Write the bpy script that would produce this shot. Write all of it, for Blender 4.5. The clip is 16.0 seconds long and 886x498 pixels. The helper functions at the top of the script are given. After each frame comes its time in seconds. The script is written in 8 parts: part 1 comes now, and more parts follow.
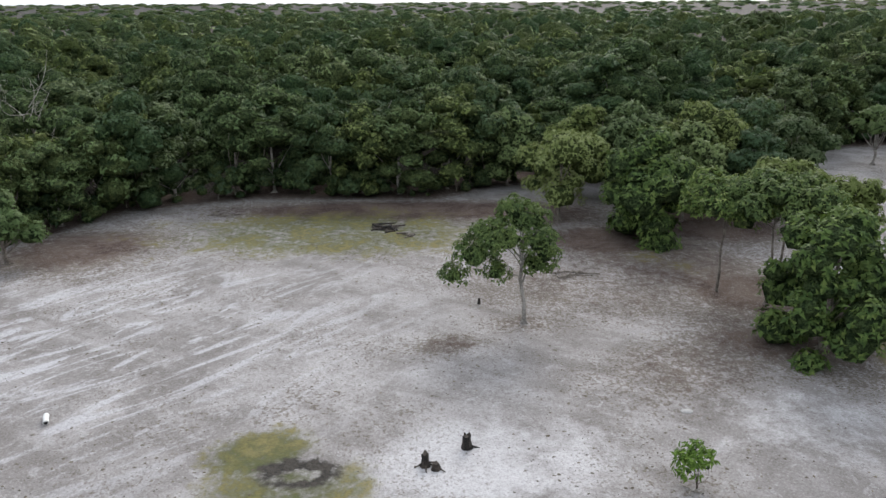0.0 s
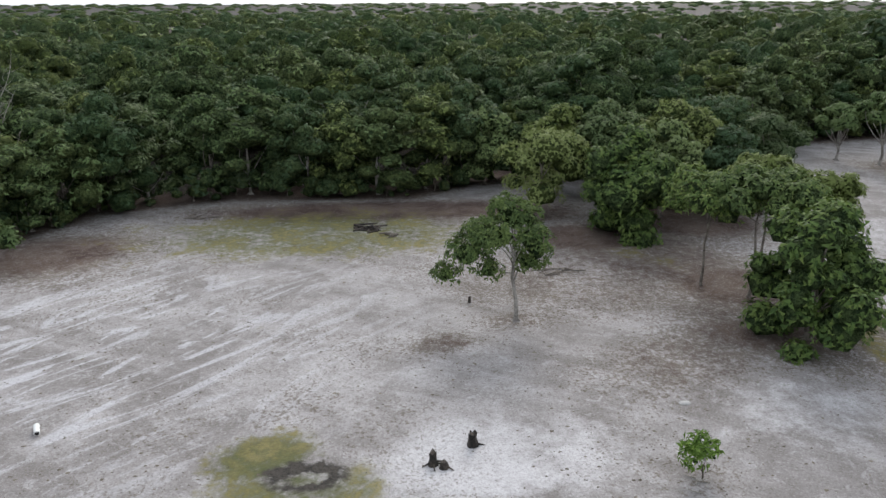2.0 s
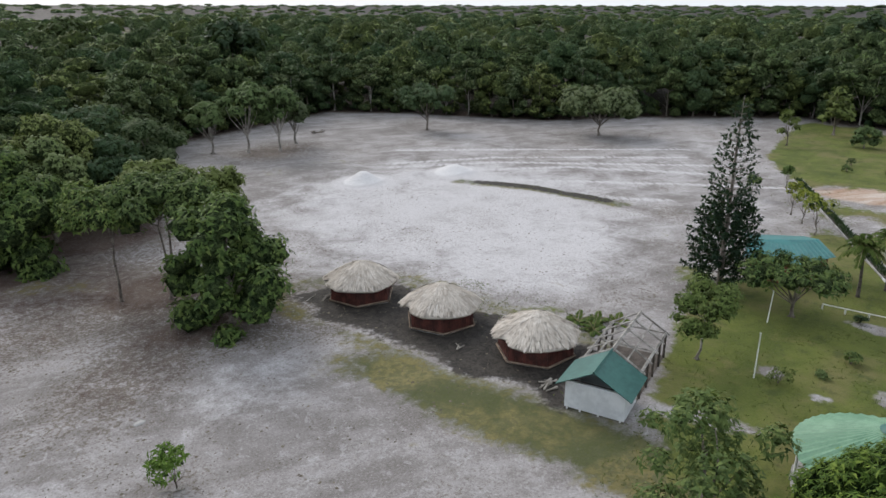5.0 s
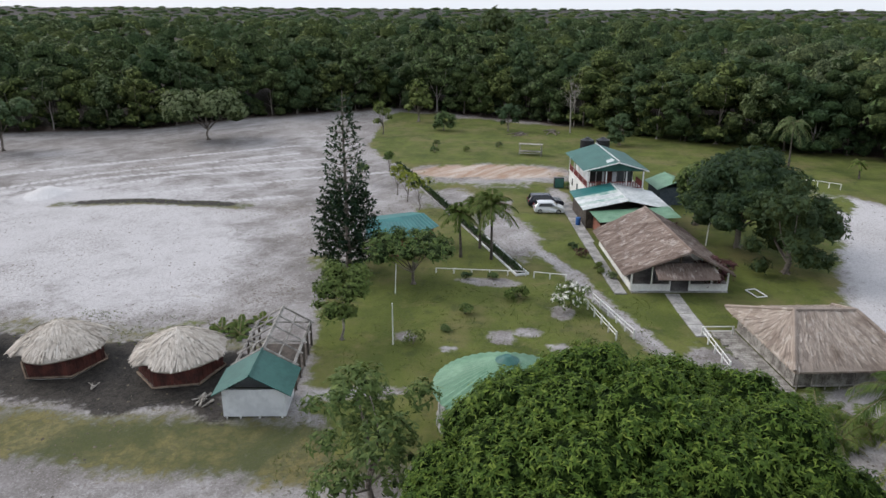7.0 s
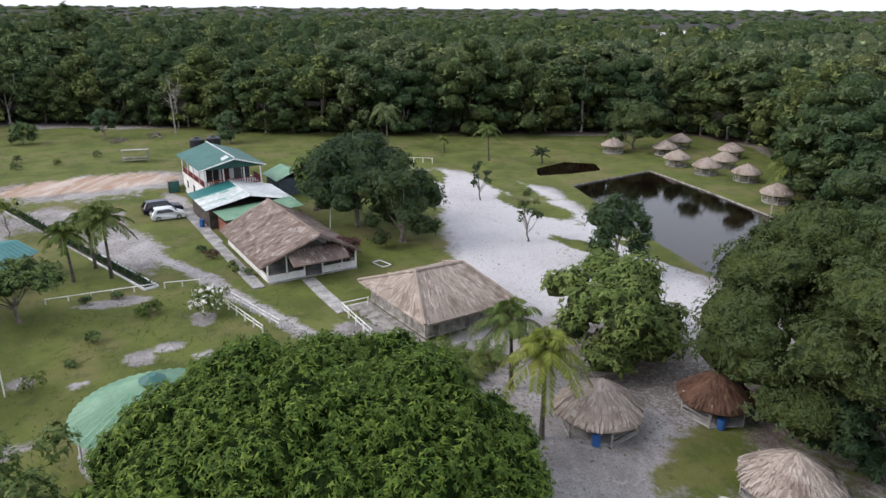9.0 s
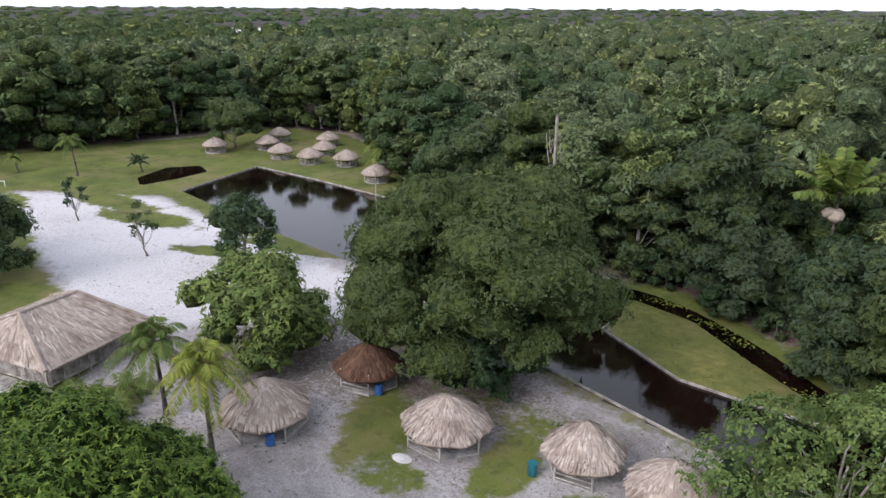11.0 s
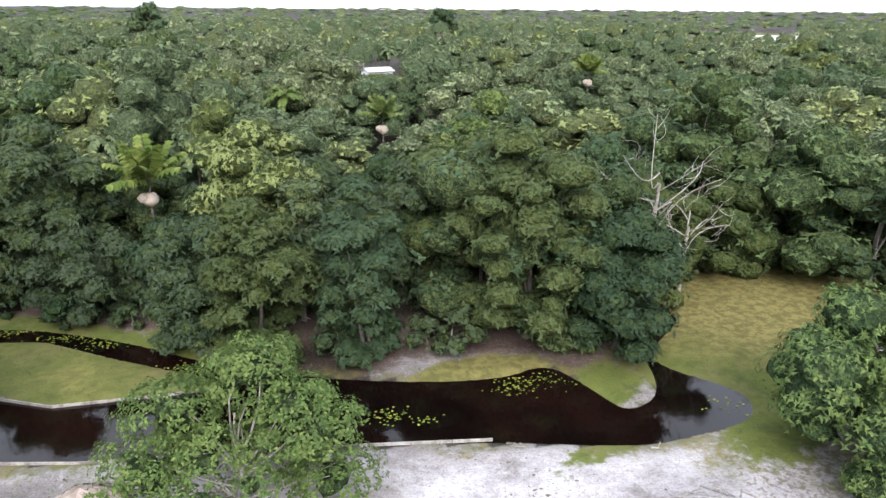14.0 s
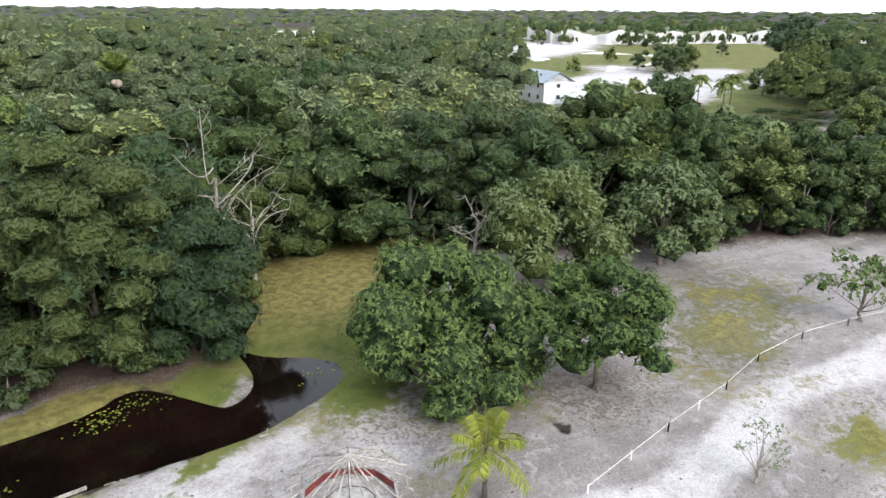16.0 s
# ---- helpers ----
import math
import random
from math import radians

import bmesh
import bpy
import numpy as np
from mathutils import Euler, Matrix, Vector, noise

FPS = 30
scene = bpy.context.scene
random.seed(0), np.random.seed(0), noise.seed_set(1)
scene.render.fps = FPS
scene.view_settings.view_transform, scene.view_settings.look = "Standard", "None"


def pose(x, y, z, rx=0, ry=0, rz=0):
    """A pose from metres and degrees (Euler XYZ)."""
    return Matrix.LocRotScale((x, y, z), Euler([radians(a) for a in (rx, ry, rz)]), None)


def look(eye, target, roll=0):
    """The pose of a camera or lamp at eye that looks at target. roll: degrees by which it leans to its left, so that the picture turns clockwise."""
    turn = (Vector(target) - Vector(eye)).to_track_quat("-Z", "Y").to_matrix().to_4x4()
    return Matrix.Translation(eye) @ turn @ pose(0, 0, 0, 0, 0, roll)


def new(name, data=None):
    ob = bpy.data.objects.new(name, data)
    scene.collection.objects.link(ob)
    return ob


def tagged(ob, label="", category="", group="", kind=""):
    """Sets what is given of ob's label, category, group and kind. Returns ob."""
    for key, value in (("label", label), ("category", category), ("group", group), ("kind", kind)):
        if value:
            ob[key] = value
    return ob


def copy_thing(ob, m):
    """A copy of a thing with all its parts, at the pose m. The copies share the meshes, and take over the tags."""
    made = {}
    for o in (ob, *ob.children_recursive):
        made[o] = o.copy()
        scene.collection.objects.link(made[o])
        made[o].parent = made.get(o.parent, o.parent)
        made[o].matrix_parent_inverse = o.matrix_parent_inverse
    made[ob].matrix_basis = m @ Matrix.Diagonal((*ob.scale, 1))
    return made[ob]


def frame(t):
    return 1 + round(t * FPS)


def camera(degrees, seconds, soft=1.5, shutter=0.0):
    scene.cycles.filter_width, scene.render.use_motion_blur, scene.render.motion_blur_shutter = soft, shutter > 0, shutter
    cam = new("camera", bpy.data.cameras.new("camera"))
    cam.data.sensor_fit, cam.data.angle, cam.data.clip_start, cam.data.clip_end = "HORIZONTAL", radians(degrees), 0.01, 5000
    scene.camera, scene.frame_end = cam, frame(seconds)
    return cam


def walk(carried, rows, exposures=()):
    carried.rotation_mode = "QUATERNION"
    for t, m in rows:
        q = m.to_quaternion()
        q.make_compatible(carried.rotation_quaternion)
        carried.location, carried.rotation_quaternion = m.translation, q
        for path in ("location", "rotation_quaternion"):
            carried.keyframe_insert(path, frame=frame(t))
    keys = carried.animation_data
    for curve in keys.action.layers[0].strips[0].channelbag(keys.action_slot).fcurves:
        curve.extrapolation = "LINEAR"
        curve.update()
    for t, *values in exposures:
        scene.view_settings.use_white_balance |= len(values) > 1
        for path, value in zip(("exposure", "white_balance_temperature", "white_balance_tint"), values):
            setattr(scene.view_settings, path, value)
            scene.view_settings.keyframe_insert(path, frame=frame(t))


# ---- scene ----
cam = camera(63.97, 16.0)
PATH = [
    (0, look((2.05, -0.43, 24.20), (2.058, 18.464, 17.647), -0.38)),
    (0.5, look((0.48, -0.34, 24.13), (0.492, 18.555, 17.588), -0.38)),
    (1, look((-0.22, -0.25, 24.07), (-0.197, 18.650, 17.535), -0.35)),
    (1.5, look((-0.40, -0.17, 24.01), (-0.363, 18.732, 17.477), -0.34)),
    (2, look((-0.26, -0.33, 24.04), (0.806, 18.537, 17.502), -0.28)),
    (2.5, look((-0.21, -0.42, 24.08), (3.557, 18.100, 17.539), -0.17)),
    (3, look((-0.18, -0.44, 24.12), (6.176, 17.359, 17.588), -0.07)),
    (3.5, look((-0.24, -0.52, 24.29), (8.494, 16.249, 17.765), 0.05)),
    (4, look((-0.20, -0.50, 24.34), (10.729, 14.934, 17.841), 0.05)),
    (4.2, look((-0.18, -0.59, 24.44), (11.559, 14.235, 17.935), 0.04)),
    (6.3, look((-0.67, -0.65, 24.55), (17.214, 5.590, 18.131), 0.23)),
    (6.5, look((-0.68, -0.62, 24.50), (17.510, 4.648, 18.077), 0.25)),
    (7, look((-0.73, -0.56, 24.41), (18.016, 2.213, 18.001), 0.27)),
    (7.5, look((-0.75, -0.52, 24.31), (18.194, -0.283, 17.906), 0.27)),
    (8, look((-0.82, -0.46, 24.19), (17.987, -2.780, 17.785), 0.36)),
    (8.5, look((-0.77, -0.45, 24.07), (17.554, -5.260, 17.668), 0.36)),
    (9, look((-0.77, -0.32, 24.00), (16.738, -7.567, 17.592), 0.38)),
    (9.2, look((-0.75, -0.26, 24.00), (16.336, -8.444, 17.585), 0.36)),
    (11.3, look((0.28, 0.69, 23.78), (9.838, -15.671, 17.372), 0.32)),
    (11.5, look((0.31, 0.63, 23.76), (8.846, -16.281, 17.350), 0.33)),
    (12, look((0.37, 0.69, 23.72), (6.171, -17.347, 17.322), 0.32)),
    (12.5, look((0.47, 0.72, 23.72), (3.396, -18.005, 17.315), 0.32)),
    (13, look((0.56, 0.74, 23.76), (0.533, -18.203, 17.355), 0.38)),
    (13.5, look((0.63, 0.75, 23.76), (-2.339, -17.964, 17.354), 0.40)),
    (14, look((0.62, 0.75, 23.69), (-5.193, -17.282, 17.302), 0.43)),
    (14.5, look((0.62, 0.83, 23.64), (-7.915, -16.094, 17.259), 0.45)),
    (15, look((0.58, 0.80, 23.54), (-10.454, -14.612, 17.166), 0.52)),
    (15.5, look((0.55, 0.75, 23.45), (-12.727, -12.783, 17.083), 0.48)),
    (16, look((0.58, 0.75, 23.44), (-14.622, -10.567, 17.066), 0.47)),
]
walk(cam, PATH, [(0, 0.61, 6500, 10), (3.5, 0.44, 6500, 10), (6.5, 0.27, 6450, 11.5), (9, 0.57, 6380, 15), (11.3, 0.80, 6280, 18), (12, 0.90, 6250, 18), (12.6, 1.18, 6250, 18), (13.5, 1.48, 6300, 16), (14.5, 1.50, 6300, 15), (16, 1.16, 6480, 12)])

# ---- light ----
SUN_EL, SUN_AZ = radians(36), radians(15)
world = bpy.data.worlds.new("overcast_sky")
scene.world = world
world.use_nodes = True
wn, wl = world.node_tree.nodes, world.node_tree.links
wn.clear()
sky = wn.new("ShaderNodeTexSky")
sky.sky_type = "NISHITA"
sky.sun_disc = False
sky.sun_elevation, sky.sun_rotation = SUN_EL, SUN_AZ
sky.dust_density, sky.air_density = 3.0, 1.0
cloud = wn.new("ShaderNodeMix")
cloud.data_type = "RGBA"
cloud.inputs["Factor"].default_value = 0.72
cloud.inputs["B"].default_value = (8.6, 9.2, 9.9, 1)
wl.new(sky.outputs[0], cloud.inputs["A"])
back = wn.new("ShaderNodeBackground")
back.inputs["Strength"].default_value = 0.105
wl.new(cloud.outputs["Result"], back.inputs["Color"])
wout = wn.new("ShaderNodeOutputWorld")
wl.new(back.outputs[0], wout.inputs["Surface"])
sun = new("sun", bpy.data.lights.new("sun", "SUN"))
sun.data.energy, sun.data.angle, sun.data.color = 1.5, radians(30), (1.0, 0.96, 0.9)
sun.matrix_world = look((0, 0, 60), (-60 * math.sin(SUN_AZ) / math.tan(SUN_EL), -60 * math.cos(SUN_AZ) / math.tan(SUN_EL), 0))


# ---- materials ----
class Nodes:
    """A short way to write node trees."""

    def __init__(self, name):
        self.mat = bpy.data.materials.new(name)
        self.mat.use_nodes = True
        self.t = self.mat.node_tree
        self.t.nodes.clear()
        self.out = self.t.nodes.new("ShaderNodeOutputMaterial")

    def put(self, sock, v):
        if isinstance(v, bpy.types.NodeSocket):
            self.t.links.new(v, sock)
        elif isinstance(v, (tuple, list)) and len(v) == 3 and sock.type == "RGBA":
            sock.default_value = (*v, 1)
        else:
            sock.default_value = v

    def node(self, kind, ins=(), operation="", use_clamp=False, attribute_name="", data_type="", interpolation_type=""):
        n = self.t.nodes.new("ShaderNode" + kind)
        if operation:
            n.operation, n.use_clamp = operation, use_clamp
        if attribute_name:
            n.attribute_name = attribute_name
        if data_type:
            n.data_type = data_type
        if interpolation_type:
            n.interpolation_type = interpolation_type
        for k, v in dict(ins).items():
            self.put(n.inputs[k], v)
        return n

    def coord(self, which="Object"):
        return self.node("TexCoord").outputs[which]

    def place(self):
        return self.node("NewGeometry").outputs["Position"]

    def noise(self, scale, detail=3.0, rough=0.55, vec=None, dist=0.0):
        return self.node("TexNoise", {"Vector": vec or self.place(), "Scale": scale, "Detail": detail, "Roughness": rough, "Distortion": dist}).outputs["Fac"]

    def stretch(self, vec, x, y, z):
        return self.node("Mapping", {"Vector": vec, "Scale": (x, y, z)}).outputs[0]

    def attr(self, name):
        return self.node("Attribute", attribute_name=name).outputs["Fac"]

    def math(self, op, a, b=0.0, clamp=False):
        n = self.node("Math", operation=op, use_clamp=clamp)
        self.put(n.inputs[0], a), self.put(n.inputs[1], b)
        return n.outputs[0]

    def step(self, v, lo, hi, a=0.0, b=1.0):
        return self.node("MapRange", {"Value": v, "From Min": lo, "From Max": hi, "To Min": a, "To Max": b}, interpolation_type="SMOOTHSTEP").outputs[0]

    def mix(self, f, a, b):
        n = self.node("Mix", data_type="RGBA")
        self.put(n.inputs["Factor"], f), self.put(n.inputs["A"], a), self.put(n.inputs["B"], b)
        return n.outputs["Result"]

    def bump(self, h, strength=0.3, distance=0.05):
        return self.node("Bump", {"Height": h, "Strength": strength, "Distance": distance}).outputs[0]

    def principled(self, color, rough=0.8, normal=None, metal=0.0, spec=0.4, **more):
        n = self.node("BsdfPrincipled", {"Base Color": color, "Roughness": rough, "Metallic": metal, "Specular IOR Level": spec})
        for k, v in more.items():
            self.put(n.inputs[k.replace("_", " ")], v)
        if normal is not None:
            self.put(n.inputs["Normal"], normal)
        return n.outputs[0]

    def done(self, shader):
        self.t.links.new(shader, self.out.inputs["Surface"])
        return self.mat


def plain(name, a, b, scale=2.0, rough=0.7, metal=0.0, bump=0.2, fine=14.0, spec=0.4):
    """Two tones mottled at two scales, with a fine relief."""
    m = Nodes(name)
    f = m.math("ADD", m.math("MULTIPLY", m.noise(scale), 0.6), m.math("MULTIPLY", m.noise(scale * fine / 2), 0.4))
    rnd = m.node("ObjectInfo").outputs["Random"]
    f = m.math("ADD", m.step(f, 0.36, 0.64), m.math("MULTIPLY", m.math("SUBTRACT", rnd, 0.5), 0.3), True)
    return m.done(m.principled(m.mix(f, a, b), rough, m.bump(m.noise(scale * fine), bump, 0.03), metal, spec))


def tree_tone(m):
    """Two chance values for each tree: one for its lightness, one for its hue."""
    r = m.math("FRACT", m.math("ADD", m.node("ObjectInfo").outputs["Random"], m.attr("tint")))
    return r, m.math("FRACT", m.math("MULTIPLY", r, 7.31))


def leaf_material(name, dark, mid, light, tree_amount=0.5, gloss=0.62, glow=0.2):
    """Leaves: one tone a tree, another a leaf, some light let through."""
    m = Nodes(name)
    isl = m.node("NewGeometry").outputs["Random Per Island"]
    tree, hue = tree_tone(m)
    f = m.math("ADD", m.math("MULTIPLY", tree, tree_amount), m.math("MULTIPLY", isl, 1.0 - tree_amount))
    c = m.mix(m.step(f, 0.12, 0.60), dark, mid)
    c = m.mix(m.step(f, 0.60, 0.98), c, light)
    c = m.mix(m.step(m.noise(0.35, 2.0), 0.42, 0.7, 0, 0.22), c, light)
    k = min(1.2, light[1] / 0.222)
    c = m.mix(m.step(hue, 0.78, 0.82, 0, 0.75 * tree_amount), c, (0.170 * k, 0.195 * k, 0.052 * k))
    c = m.mix(m.step(hue, 0.30, 0.26, 0, 0.95 * tree_amount), c, (0.046 * k, 0.082 * k, 0.044 * k))
    c = m.mix(m.math("MULTIPLY", m.step(hue, 0.50, 0.54), m.step(hue, 0.72, 0.68, 0, 0.75 * tree_amount)), c, (0.125 * k, 0.145 * k, 0.085 * k))
    d = m.principled(c, gloss, spec=0.12)
    tr = m.node("BsdfTranslucent", {"Color": m.mix(0.5, c, (0.10, 0.16, 0.02))}).outputs[0]
    n = m.node("MixShader", {0: glow})
    m.t.links.new(d, n.inputs[1]), m.t.links.new(tr, n.inputs[2])
    return m.done(n.outputs[0])


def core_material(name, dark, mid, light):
    """The inner mass of a crown: leaf-like mottling, with crevice shade put in as dark clumps."""
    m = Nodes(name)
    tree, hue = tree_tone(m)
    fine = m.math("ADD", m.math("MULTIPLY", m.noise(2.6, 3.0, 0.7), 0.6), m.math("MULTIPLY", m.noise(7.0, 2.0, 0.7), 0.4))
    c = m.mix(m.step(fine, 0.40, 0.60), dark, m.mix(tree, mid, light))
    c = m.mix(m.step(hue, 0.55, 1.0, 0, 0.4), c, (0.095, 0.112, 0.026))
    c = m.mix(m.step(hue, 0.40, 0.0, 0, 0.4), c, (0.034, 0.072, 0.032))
    # crevice shade between leaf clumps, mixed into the colour
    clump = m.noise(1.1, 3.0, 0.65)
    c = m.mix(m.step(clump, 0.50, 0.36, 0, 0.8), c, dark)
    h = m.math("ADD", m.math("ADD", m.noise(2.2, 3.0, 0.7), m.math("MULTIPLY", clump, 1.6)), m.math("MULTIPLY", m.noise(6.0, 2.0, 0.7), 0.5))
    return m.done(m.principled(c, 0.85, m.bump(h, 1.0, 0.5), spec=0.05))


M = {}
M["leaf_core"] = core_material("shaded_inner_foliage", (0.022, 0.038, 0.017), (0.072, 0.108, 0.041), (0.122, 0.150, 0.060))
# core of the southern and far canopy, paled so its colour carries haze
M["hazed_core"] = core_material("hazed_inner_foliage", (0.036, 0.054, 0.028), (0.115, 0.148, 0.072), (0.180, 0.205, 0.105))
M["leaf"] = leaf_material("forest_leaf", (0.054, 0.088, 0.034), (0.102, 0.152, 0.058), (0.175, 0.222, 0.088), 0.78)
# grey-green leaf, its tones raised to carry the haze of the southern woods
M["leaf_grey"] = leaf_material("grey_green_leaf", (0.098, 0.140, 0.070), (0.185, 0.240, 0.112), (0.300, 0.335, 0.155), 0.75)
M["leaf_dark"] = leaf_material("dark_leaf", (0.021, 0.042, 0.022), (0.042, 0.074, 0.036), (0.088, 0.124, 0.058))
M["leaf_fresh"] = leaf_material("fresh_leaf", (0.048, 0.084, 0.025), (0.094, 0.146, 0.040), (0.185, 0.232, 0.066), 0.2)
M["leaf_mango"] = leaf_material("mango_leaf", (0.028, 0.064, 0.008), (0.068, 0.126, 0.014), (0.165, 0.228, 0.034), 0.1)
# near-black tones paint the shaded gaps of the mango crown
M["mango_core"] = core_material("shaded_mango_foliage", (0.006, 0.014, 0.003), (0.024, 0.046, 0.008), (0.040, 0.070, 0.012))
M["leaf_pale"] = leaf_material("pale_leaf", (0.065, 0.095, 0.045), (0.105, 0.150, 0.068), (0.18, 0.22, 0.11), 0.2)
M["leaf_bright"] = leaf_material("bright_leaf", (0.07, 0.125, 0.022), (0.115, 0.195, 0.034), (0.19, 0.28, 0.055), 0.1)
M["leaf_yellow"] = leaf_material("yellow_leaf", (0.10, 0.14, 0.02), (0.19, 0.23, 0.03), (0.30, 0.31, 0.05), 0.1)
M["leaf_red"] = leaf_material("reddish_leaf", (0.06, 0.022, 0.028), (0.11, 0.045, 0.055), (0.17, 0.07, 0.08), 0.1)
M["leaf_fir"] = leaf_material("fir_leaf", (0.010, 0.024, 0.016), (0.020, 0.042, 0.026), (0.036, 0.064, 0.036), 0.1)
M["palm"] = leaf_material("palm_frond", (0.052, 0.092, 0.020), (0.105, 0.155, 0.034), (0.20, 0.235, 0.06), 0.2)
M["palm_yellow"] = leaf_material("yellow_palm_frond", (0.09, 0.14, 0.02), (0.19, 0.24, 0.035), (0.33, 0.33, 0.06), 0.1)
M["palm_dry"] = leaf_material("dry_palm_frond", (0.16, 0.13, 0.07), (0.26, 0.21, 0.12), (0.36, 0.30, 0.19), 0.1)
M["grass_blade"] = leaf_material("grass_blade", (0.080, 0.105, 0.026), (0.120, 0.150, 0.042), (0.18, 0.20, 0.065), 0.1)
M["lily"] = leaf_material("lily_pad", (0.07, 0.12, 0.02), (0.16, 0.20, 0.03), (0.30, 0.31, 0.06), 0.0, 0.4, 0.1)
M["bark"] = plain("bark", (0.085, 0.07, 0.058), (0.24, 0.21, 0.18), 1.2, 0.9, bump=0.6)
M["palm_bark"] = plain("palm_bark", (0.035, 0.030, 0.026), (0.12, 0.105, 0.088), 2.5, 0.9, bump=0.6)
M["bark_pale"] = plain("pale_bark", (0.15, 0.135, 0.12), (0.36, 0.335, 0.305), 1.0, 0.9, bump=0.4)
M["dead"] = plain("dead_wood", (0.17, 0.155, 0.13), (0.36, 0.335, 0.30), 1.5, 0.9, bump=0.4)
M["litter"] = plain("fallen_leaves", (0.060, 0.050, 0.036), (0.165, 0.140, 0.105), 0.8, 0.9, bump=0.4)
M["char"] = plain("charred_wood", (0.010, 0.009, 0.008), (0.07, 0.055, 0.045), 3.0, 0.85, bump=0.6)
M["white"] = plain("white_paint", (0.60, 0.60, 0.58), (0.82, 0.82, 0.80), 0.7, 0.6, bump=0.1)
M["wall_white"] = plain("white_wall", (0.58, 0.60, 0.62), (0.74, 0.76, 0.78), 0.4, 0.7, bump=0.1)
M["green_roof"] = plain("green_roof_sheet", (0.013, 0.082, 0.070), (0.030, 0.125, 0.106), 0.5, 0.5, bump=0.05, spec=0.5)
M["pale_green_roof"] = plain("pale_green_roof_sheet", (0.098, 0.210, 0.130), (0.165, 0.300, 0.195), 0.6, 0.5, bump=0.05)
M["blue_roof"] = plain("teal_roof_sheet", (0.014, 0.115, 0.115), (0.030, 0.170, 0.165), 0.5, 0.45, bump=0.05)
M["old_roof"] = plain("weathered_roof_sheet", (0.14, 0.28, 0.24), (0.58, 0.60, 0.58), 0.35, 0.5, bump=0.1, fine=6)
M["house_roof"] = plain("grey_blue_roof_sheet", (0.20, 0.255, 0.30), (0.30, 0.355, 0.40), 0.2, 0.5, bump=0.05)
M["zinc"] = plain("zinc_roof_sheet", (0.38, 0.42, 0.42), (0.66, 0.68, 0.68), 0.3, 0.5, 0.1)
M["red_wood"] = plain("red_brown_board", (0.040, 0.013, 0.010), (0.115, 0.034, 0.026), 1.5, 0.75, bump=0.3)
M["red_rail"] = plain("red_painted_rail", (0.14, 0.030, 0.028), (0.24, 0.055, 0.05), 1.5, 0.6)
M["dark_wood"] = plain("dark_board", (0.030, 0.024, 0.020), (0.10, 0.082, 0.068), 1.5, 0.85, bump=0.4)
M["grey_wood"] = plain("grey_timber", (0.16, 0.145, 0.13), (0.42, 0.40, 0.37), 1.6, 0.85, bump=0.4)
M["brown_wood"] = plain("brown_timber", (0.10, 0.07, 0.05), (0.23, 0.17, 0.125), 1.6, 0.85, bump=0.4)
M["slate_wall"] = plain("slate_blue_wall", (0.045, 0.062, 0.078), (0.085, 0.105, 0.125), 0.6, 0.8, bump=0.1)
M["brick"] = plain("red_brick_wall", (0.15, 0.055, 0.035), (0.27, 0.11, 0.075), 2.0, 0.85)
M["concrete"] = plain("concrete", (0.20, 0.195, 0.19), (0.42, 0.41, 0.395), 0.8, 0.9, bump=0.3)
# near-black colour that stands in for unlit insides
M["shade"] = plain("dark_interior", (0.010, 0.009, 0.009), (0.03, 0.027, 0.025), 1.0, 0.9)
M["tank"] = plain("black_plastic", (0.008, 0.009, 0.011), (0.022, 0.024, 0.028), 1.0, 0.4)
M["silver"] = plain("silver_car_paint", (0.62, 0.64, 0.66), (0.70, 0.72, 0.74), 0.5, 0.25, 0.25, 0.0, spec=0.6)
M["navy"] = plain("dark_blue_car_paint", (0.008, 0.010, 0.020), (0.013, 0.016, 0.030), 0.5, 0.2, 0.2, 0.0, spec=0.6)
M["car_glass"] = plain("tinted_car_glass", (0.010, 0.012, 0.014), (0.018, 0.020, 0.023), 1.0, 0.08, 0.0, 0.0, spec=0.6)
M["rubber"] = plain("tyre_rubber", (0.012, 0.012, 0.012), (0.03, 0.03, 0.03), 3.0, 0.8)
M["rim"] = plain("wheel_rim", (0.35, 0.36, 0.37), (0.5, 0.51, 0.52), 3.0, 0.35, 0.8)
M["lamp_red"] = plain("red_lamp_glass", (0.20, 0.01, 0.01), (0.32, 0.02, 0.02), 3.0, 0.2)
M["teal_plastic"] = plain("teal_plastic", (0.010, 0.09, 0.12), (0.02, 0.14, 0.17), 1.0, 0.4)
M["blue_plastic"] = plain("blue_plastic", (0.02, 0.08, 0.25), (0.04, 0.13, 0.36), 1.0, 0.4)
M["sand_heap"] = plain("white_sand", (0.40, 0.388, 0.375), (0.56, 0.545, 0.53), 1.0, 0.95, bump=0.4)
M["flower"] = plain("white_petals", (0.70, 0.69, 0.62), (0.86, 0.85, 0.80), 4.0, 0.7)
M["window_glass"] = plain("dark_window", (0.03, 0.035, 0.04), (0.07, 0.078, 0.085), 0.8, 0.12, 0.0, 0.0, spec=0.6)
M["orange_roof"] = plain("faded_orange_roof", (0.42, 0.25, 0.18), (0.56, 0.36, 0.27), 0.4, 0.7)
M["fruit"] = plain("pale_flower_mass", (0.28, 0.235, 0.19), (0.42, 0.365, 0.30), 3.0, 0.9, bump=0.6)


